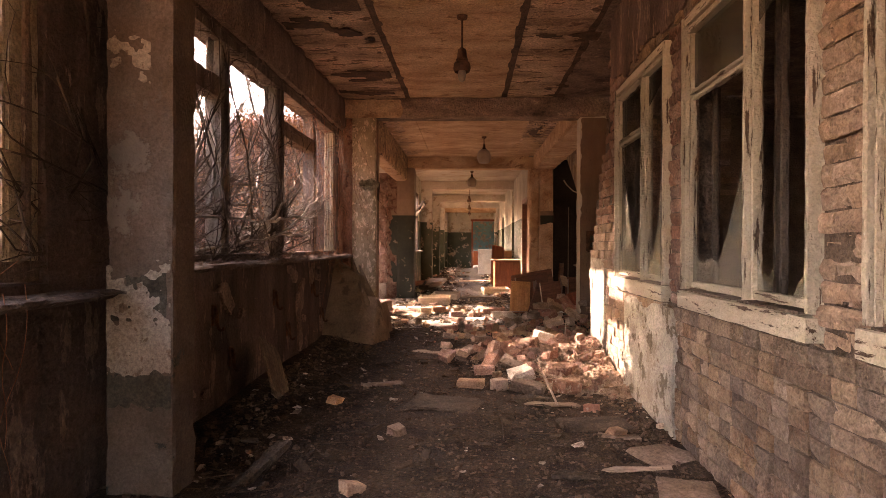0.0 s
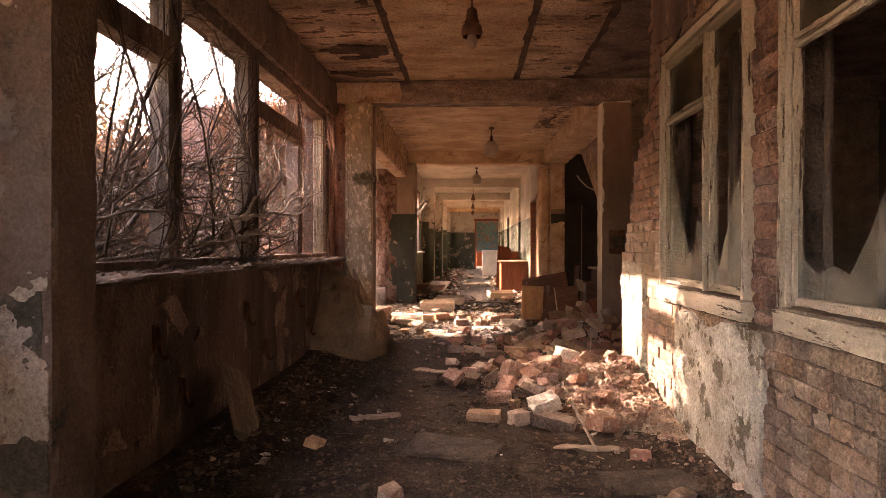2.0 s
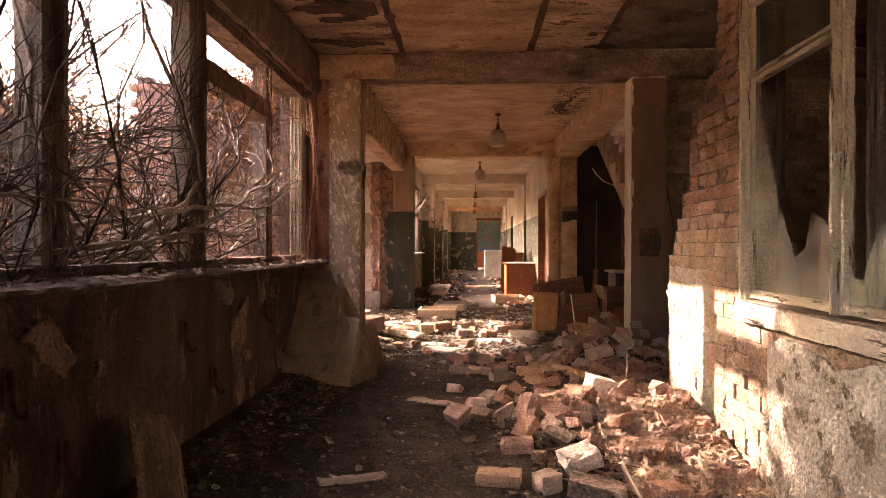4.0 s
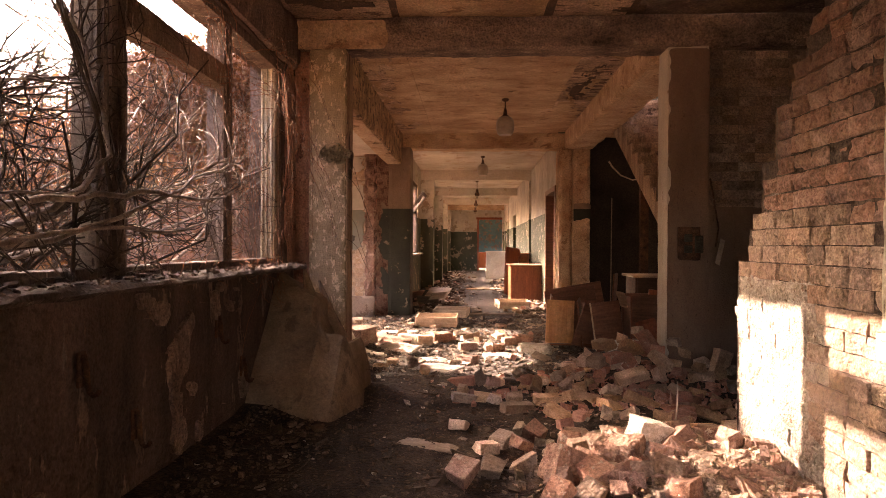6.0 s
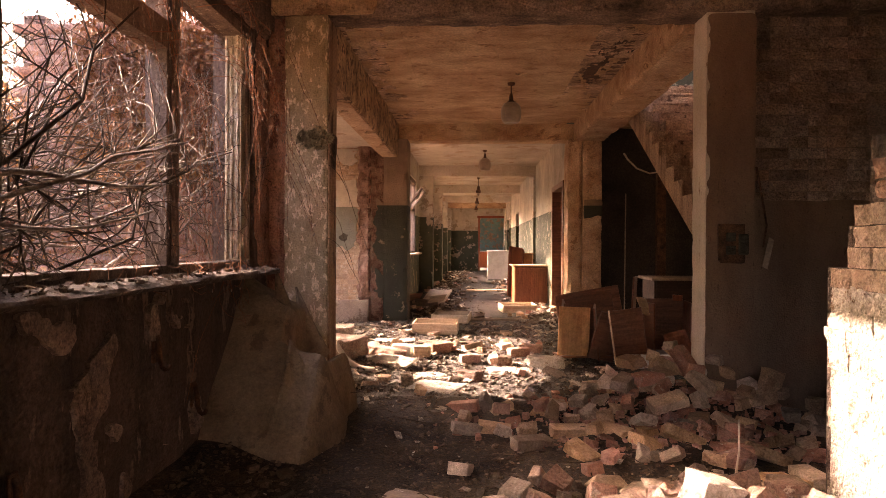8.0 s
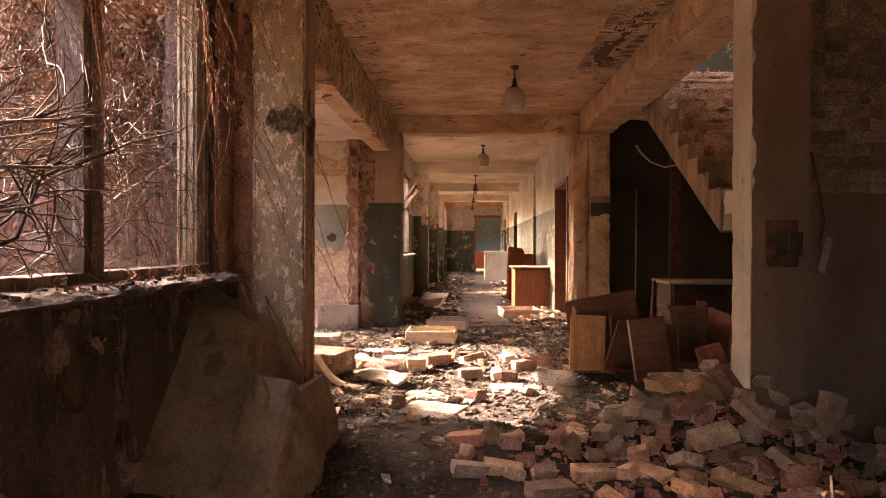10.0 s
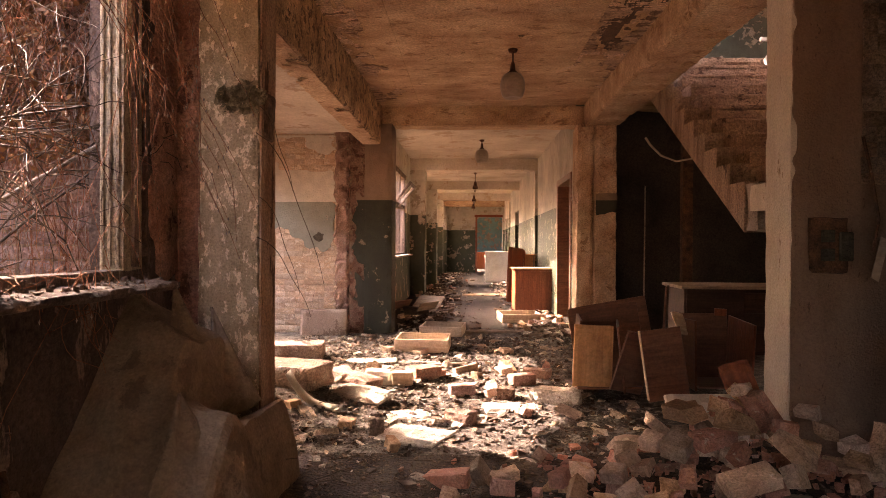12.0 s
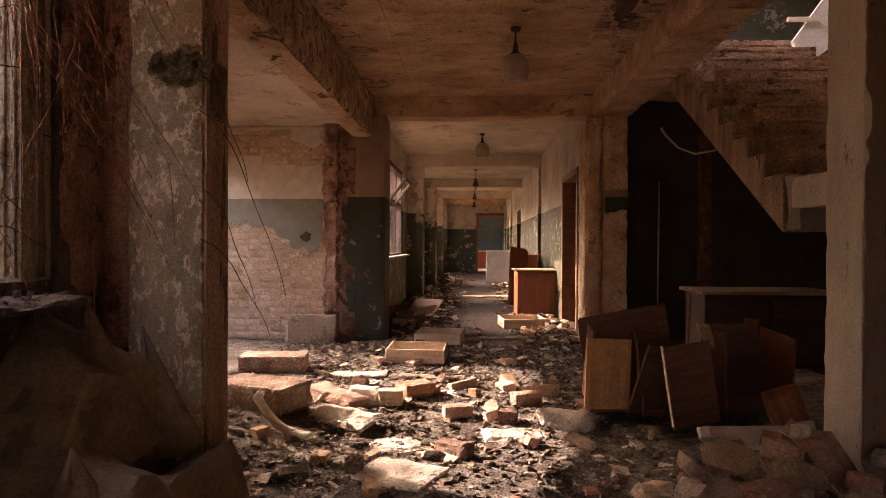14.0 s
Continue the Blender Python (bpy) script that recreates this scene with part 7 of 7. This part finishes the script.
for k in range(650):      # main heap in the gap of the wall
    spread = 1.0 if k < 200 else 0.7
    x, y = (1.05 if k < 200 else 1.3) + RNG.gauss(0, 0.5) * spread, 7.8 + RNG.gauss(0, 0.42) * spread
    if -0.3 < x < 2.6 and 6.7 < y < (8.5 if x < 1.5 else 8.8) and not in_column(x, y):
        z = max(heap(x, y) + 0.02, pile(x, y) + 0.035)
        if len(PILE) < 290 and z < 0.12 + 0.36 * math.exp(-((x - 1.2) / 0.5) ** 2 - ((y - 8.05) / 0.36) ** 2):
            PILE.append((x, y, z))
            drop(LOOSE if RNG.random() < 0.2 else HALF, "fallen_brick", x, y, z, RNG.random() < 0.3, "dusty fallen brick in the rubble heap", "brick", "bricks of the rubble heap")
for _ in range(60):       # sunlit heap by the wall's foot
    x, y = 0.55 + RNG.gauss(0, 0.27), 6.0 + RNG.gauss(0, 0.3)
    if x < 1.1 and 5.3 < y < 6.7:
        drop(REDS, "fallen_brick", x, y, heap(x, y) + 0.02 + RNG.uniform(0, 0.06), RNG.random() < 0.25, "broken red brick lying in sunlight", "brick", "bricks in the sun")
for _ in range(18):       # bricks strewn through the middle bay
    x, y = RNG.uniform(-1.5, 0.9), RNG.uniform(8.4, 12.2)
    drop(LOOSE if RNG.random() < 0.3 else HALF, "fallen_brick", x, y, heap(x, y) + 0.025, RNG.random() < 0.8, "loose brick piece strewn over the floor", "brick", "bricks strewn in the middle bay")
for _ in range(26):
    x, y = RNG.uniform(-0.3, 1.2), RNG.uniform(6.4, 8.3)
    drop(LOOSE if RNG.random() < 0.5 else HALF, "fallen_brick", x, y, heap(x, y) + 0.025, True, "dusty brick lying flat on the floor", "brick", "bricks on the near floor")
for _ in range(110):
    side = RNG.random() < 0.5
    x, y = (-1.3 + abs(RNG.gauss(0, 0.4)) if side else 1.15 - abs(RNG.gauss(0, 0.35))), 13.6 + 16 * RNG.random() ** 1.5
    drop(HALF, "brick_piece", x, y, heap(x, y) + 0.02, True, "broken brick along the far corridor wall", "brick", "brick pieces in the far corridor")
for _ in range(9):
    x, y = RNG.uniform(-1.3, 1.05), RNG.uniform(2.6, 6.0)
    if abs(x) > 0.35:
        drop(HALF, "brick_piece", x, y, heap(x, y) + 0.015, True, "small brick piece on the dirty floor", "brick", "brick pieces on the near floor")


def chips(name, n, place, lo, hi, material, label, flat=0.4, ground=heap):
    verts, faces = [], []
    quad = [(0, 1, 2, 3), (7, 6, 5, 4), (0, 4, 5, 1), (1, 5, 6, 2), (2, 6, 7, 3), (3, 7, 4, 0)]
    for _ in range(n):
        x, y = place()
        s = lo * (hi / lo) ** (RNG.random() ** 2)
        a = RNG.uniform(0, 6.3)
        ca, sa = math.cos(a), math.sin(a)
        l, w, h = s * RNG.uniform(0.6, 1.5), s * RNG.uniform(0.4, 1.0), s * RNG.uniform(0.15, flat)
        tx, ty = RNG.gauss(0, 0.25), RNG.gauss(0, 0.25)
        z = ground(x, y)
        k = len(verts)
        for dz in (-0.3, 1.0):
            for dx, dy in ((-1, -1), (1, -1), (1, 1), (-1, 1)):
                px, py = dx * l * RNG.uniform(0.25, 0.55), dy * w * RNG.uniform(0.25, 0.55)
                verts.append((x + px * ca - py * sa, y + px * sa + py * ca, z + dz * h + tx * px + ty * py))
        faces += [tuple(i + k for i in q) for q in quad]
    return tagged(raw(name, verts, faces, material, None, label, "stuff"), category="rubble")


def dusted(x, y):
    """Height of the dust heap by the wall."""
    return heap(x, y) - 0.05 + 0.17 * math.exp(-((x - 1.12) / 0.5) ** 2 - ((y - 5.35) / 0.75) ** 2) + 0.03 * jag(x, y, 80, 5) + 0.012 * jag(x, y, 81, 16)


tagged(terrain("dust_heap", 0.25, 1.125, 4.4, 6.5, 0.03, dusted, M_SAND), "heap of crumbled mortar and brick dust at the wall's foot", "heap")
chips("dust_crumbs", 2600, lambda: (1.12 - abs(RNG.gauss(0, 0.3)), 5.5 + RNG.gauss(0, 0.5)), 0.01, 0.06, M_SAND, "crumbs of mortar in the dust heap", 0.6, lambda x, y: dusted(x, y) if 0.25 < x < 1.125 and 4.4 < y < 6.5 else heap(x, y))
chips("dust_pieces", 260, lambda: (1.1 - abs(RNG.gauss(0, 0.28)), 5.5 + RNG.gauss(0, 0.45)), 0.03, 0.1, M_REDW, "broken brick bits in the dust heap", 0.6, lambda x, y: dusted(x, y) if 0.25 < x < 1.125 and 4.4 < y < 6.5 else heap(x, y))


def near_floor():
    return RNG.uniform(-1.6, 1.12), RNG.uniform(1.8, 8.4)


def lit_floor():
    return RNG.uniform(-2.3, 1.1), RNG.uniform(8.4, 13)


def heap_floor():
    return 1.0 + RNG.gauss(0, 0.5), RNG.choice((5.9, 7.8)) + RNG.gauss(0, 0.4)


def wall_foot():
    if RNG.random() < 0.5:
        return 1.1 - abs(RNG.gauss(0, 0.18)), RNG.uniform(1.5, 6)
    return -1.6 + abs(RNG.gauss(0, 0.25)), RNG.uniform(2.9, 8.0)


def far_floor():
    side = RNG.random()
    x = -1.1 + abs(RNG.gauss(0, 0.35)) if side < 0.55 else 1.15 - abs(RNG.gauss(0, 0.3))
    return x, 13 + 18 * RNG.random() ** 1.4


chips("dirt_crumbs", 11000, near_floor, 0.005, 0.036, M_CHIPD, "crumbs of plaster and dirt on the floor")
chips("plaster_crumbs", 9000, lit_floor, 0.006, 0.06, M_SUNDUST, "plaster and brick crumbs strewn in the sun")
chips("plaster_flakes", 520, lit_floor, 0.03, 0.14, M_DUST, "flat plaster flakes strewn in the sun", 0.22)
chips("bay_dirt", 3600, lit_floor, 0.01, 0.06, M_CHIPD, "dark dirt crumbs strewn in the middle bay", 0.5)
chips("heap_crumbs", 1700, heap_floor, 0.008, 0.045, M_CHIPD, "brick crumbs in the heaps", 0.7)
chips("brick_rubble", 800, lambda: (1.0 + RNG.gauss(0, 0.5), 7.75 + RNG.gauss(0, 0.4)), 0.02, 0.08, M_BRICKR, "small broken brick rubble in the heap", 0.7)
chips("sunlit_rubble", 900, lambda: (0.62 + RNG.gauss(0, 0.27), 5.95 + RNG.gauss(0, 0.3)), 0.02, 0.09, M_BRICKD, "small brick and mortar rubble in the sun", 0.7)
chips("foot_crumbs", 2600, wall_foot, 0.008, 0.045, M_CHIPD, "crumbs fallen along the foot of the walls", 0.6)
chips("far_dirt", 4600, far_floor, 0.02, 0.16, M_CHIPD, "brown dirt and laths along the far corridor walls", 0.4)
chips("far_crumbs", 1300, far_floor, 0.02, 0.15, M_CHIP, "rubble along the far corridor walls", 0.5)
chips("splinters", 240, near_floor, 0.03, 0.12, M_TWIG, "wood splinters and flakes on the floor", 0.12)
chips("floor_flakes", 170, near_floor, 0.015, 0.08, M_CHIP, "plaster flakes strewn on the dirty floor", 0.2)
chips("sill_crumbs", 700, lambda: (RNG.uniform(-1.72, -1.47), RNG.uniform(3, 7.7)), 0.006, 0.035, M_CHIPD, "dirt crumbs on the sill board", 0.5, lambda x, y: 1.006)
sticks = []
for _ in range(230):
    x, y = near_floor()
    z = heap(x, y) + 0.012
    sticks.append((strand(RNG, (x, y, z), (RNG.gauss(0, 1), RNG.gauss(0, 1), 0), RNG.uniform(0.1, 0.4), 4, 0.06), 0.004, 0.002))
tagged(tubes("fallen_sticks", sticks, M_TWIG, None, "thin dry sticks scattered on the floor", "stuff", 3), category="sticks")


def lay_bricks(wall_ob, axis, face, sign, u0, u1, z0, z1, keep, picked, seed, stock_at, heads=0.45, most=290):
    """Brick courses on a wall's face: the picked ones are objects, the rest is one joined mesh for each kind of brick."""
    rng = random.Random(seed)
    others, count = {}, 0
    course = int(z0 / COURSE)
    while course * COURSE < z1:
        z = course * COURSE + 0.0385
        u = u0 - (0.13 if course % 2 else 0.0)
        course += 1
        while u < u1:
            head = rng.random() < heads or course % 4 == 3
            l = 0.125 if head else 0.255
            mid = u + l / 2
            u += l + 0.008
            if not keep(mid, z, l) or rng.random() < 0.008:
                continue
            me = rng.choice(stock_at(mid, z)[1 if head else 0])
            c = face + sign * (0.06 - rng.gauss(0, 0.004 if axis == "y" else 0.005))
            m = pose(c, mid, z, rng.gauss(0, 0.5), rng.gauss(0, 0.5), 90 + rng.gauss(0, 0.9)) if axis == "x" else pose(mid, c, z, rng.gauss(0, 0.6), rng.gauss(0, 0.6), 180 + rng.gauss(0, 0.7))
            if picked(mid, z) and count < most:
                ob = new("brick", me)
                ob.parent = wall_ob
                ob.matrix_world = m
                count += 1
            else:
                rest_v, rest_f = others.setdefault(me.materials[0].name, ([], []))
                k = len(rest_v)
                rest_v += [m @ v.co for v in me.vertices]
                rest_f += [tuple(i + k for i in p.vertices) for p in me.polygons]
    for name, (rest_v, rest_f) in others.items():
        raw("brickwork", rest_v, rest_f, bpy.data.materials[name], wall_ob, "", "stuff")


def east_keep(u, z, l):
    if WZ0 - 0.01 < z < WZ1 + 0.03 and u < WINDOWS_R[0][0] + 0.1:
        return False
    return not any(a + 0.045 < u + s * l / 2 < b - 0.045 and WZ0 - 0.01 < z < WZ1 + 0.03 for a, b in WINDOWS_R for s in (-1, 0, 1)) and u + l / 2 < wall_end(z) + 0.03 + 0.02 * math.sin(z * 81)


def stock(material, seed, l=0.257, h=0.0735, **kw):
    """Stretchers and headers of one kind."""
    return [wall_brick(l, h, seed + k, material, **kw) for k in range(8)], [wall_brick(l / 2, h, seed + 10 + k, material, **kw) for k in range(6)]


DUSTY = (STRETCH, HEADER)
RED = stock(M_REDW, 700, 0.25, 0.0705, rag=0.0045, worn=0.007)
SUN_LIMED = stock(M_LIMESUN, 880, 0.262, 0.0765, rag=0.004, worn=0.004)
TAN = stock(M_TANB, 920)
UMBER = stock(M_DARKB, 800)


# keeps the paled brick to the sun patch at the torn end
def sun_limed(u, z):
    return u > 5.46 + 0.04 * jag(u, z, 14, 3) and z < 1.0 + 0.06 * jag(u, z, 13, 3)


def east_stock(u, z):
    if sun_limed(u, z):
        return SUN_LIMED
    if u > 4.9 and z > 1.3 + 0.35 * jag(u, z, 97, 1.5):
        return RED
    return TAN if u > 4.5 else DUSTY


lay_bricks(wall_east, "x", XR, 1, 0.6, 6.3, -0.08, 2.98, east_keep, lambda u, z: u > 5.0 or (1.9 < u < 3.5 and 0.1 < z < 0.8), 5, east_stock, 0.82)
sheet("limewash", "x", XR + 0.003, 0.011, 5.4, 6.15, 0.0, 1.1, lambda u, z: sun_limed(u, z) and u < wall_end(z) - 0.02 and jag(u, z, 140, 6) + 0.5 * jag(u, z, 141, 17) > -0.75, M_LIMESUN, wall_east, "limewash in the joints, paled for the sun patch", amp=0.004)
# brick piers between the windows
JAMBB = stock(M_BRICKR, 980, 0.2, 0.07, rag=0.009, worn=0.012)
jrng = random.Random(33)
for c in range(34):      # toothed bricks at the broken end of the vestibule wall
    ob = new("brick", jrng.choice(JAMBB[1 if c % 2 else 0]))
    ob.parent = vest_n
    ob.matrix_world = pose(-1.815 - 0.03 * (c % 2) + jrng.gauss(0, 0.015), 13.345 + jrng.gauss(0, 0.02), c * COURSE + 0.04, 0, jrng.gauss(0, 2), 180 + jrng.gauss(0, 7))
PIERD, PIERR = stock(M_PIERB, 840, 0.254, 0.073, rag=0.006, worn=0.008), stock(M_TANB, 860, 0.254, 0.073, rag=0.006, worn=0.007)
prng = random.Random(12)
for (a, _), (_, b) in zip(WINDOWS_R, WINDOWS_R[1:]):
    lo, hi = b + 0.012, a - 0.012
    longs, shorts = PIERD if a > 3 else PIERR
    for c in range(int(WZ0 / COURSE), int(WZ1 / COURSE) + 1):
        z = c * COURSE + 0.0385
        cut = lo + (0.252 if c % 2 else 0.122)
        for u, l, stock in ((lo + (cut - lo) / 2, cut - lo, longs if c % 2 else shorts), (cut + 0.01 + (hi - cut - 0.01) / 2, hi - cut - 0.01, shorts if c % 2 else longs)):
            ob = new("brick", prng.choice(stock))
            ob.parent = wall_east
            ob.matrix_world = pose(XR + 0.06 - prng.gauss(0, 0.006), u, z, prng.gauss(0, 0.5), prng.gauss(0, 0.5), 90 + prng.gauss(0, 0.8))
# inner leaf at the torn end
inner_v, inner_f = [], []
irng = random.Random(9)
for c in range(0, 38):
    z = c * COURSE + 0.0385
    for k in range(5):
        y = wall_end(z) - 0.03 - 0.26 * k - (0.13 if c % 2 else 0)
        if y < 5.25:
            continue
        me = irng.choice(STRETCH)
        m = pose(XR + 0.19, y - 0.12 + irng.gauss(0, 0.02), z, irng.gauss(0, 1), irng.gauss(0, 1), 90 + irng.gauss(0, 1))
        n = len(inner_v)
        inner_v += [m @ v.co for v in me.vertices]
        inner_f += [tuple(i + n for i in p.vertices) for p in me.polygons]
raw("inner_brickwork", inner_v, inner_f, M_BRICKD, wall_east, "", "stuff")
lay_bricks(vest_n, "y", NB, 1, -3.45, -1.66, 0, 2.62, lambda u, z, l: u + l / 2 < -1.66 + 0.06 * math.sin(z * 61), lambda u, z: u > -2.9 and (z < 1.5 or z > 2.25), 6, lambda u, z: (LIMED[:4], LIMED[4:]), 0.5)
lay_bricks(bpy.data.objects["wall_vestibule_south"], "y", 8.2, 1, -3.5, -1.7, -0.3, 2.7, lambda u, z, l: u + l / 2 < -1.7, lambda u, z: False, 8, lambda u, z: RED)
lay_bricks(bpy.data.objects["wall_room_north"], "y", 8.2, 1, 1.72, 3.2, 1.47, 2.7, lambda u, z, l: u - l / 2 > 1.712 and z > 1.5, lambda u, z: u < 2.4, 16, lambda u, z: UMBER)
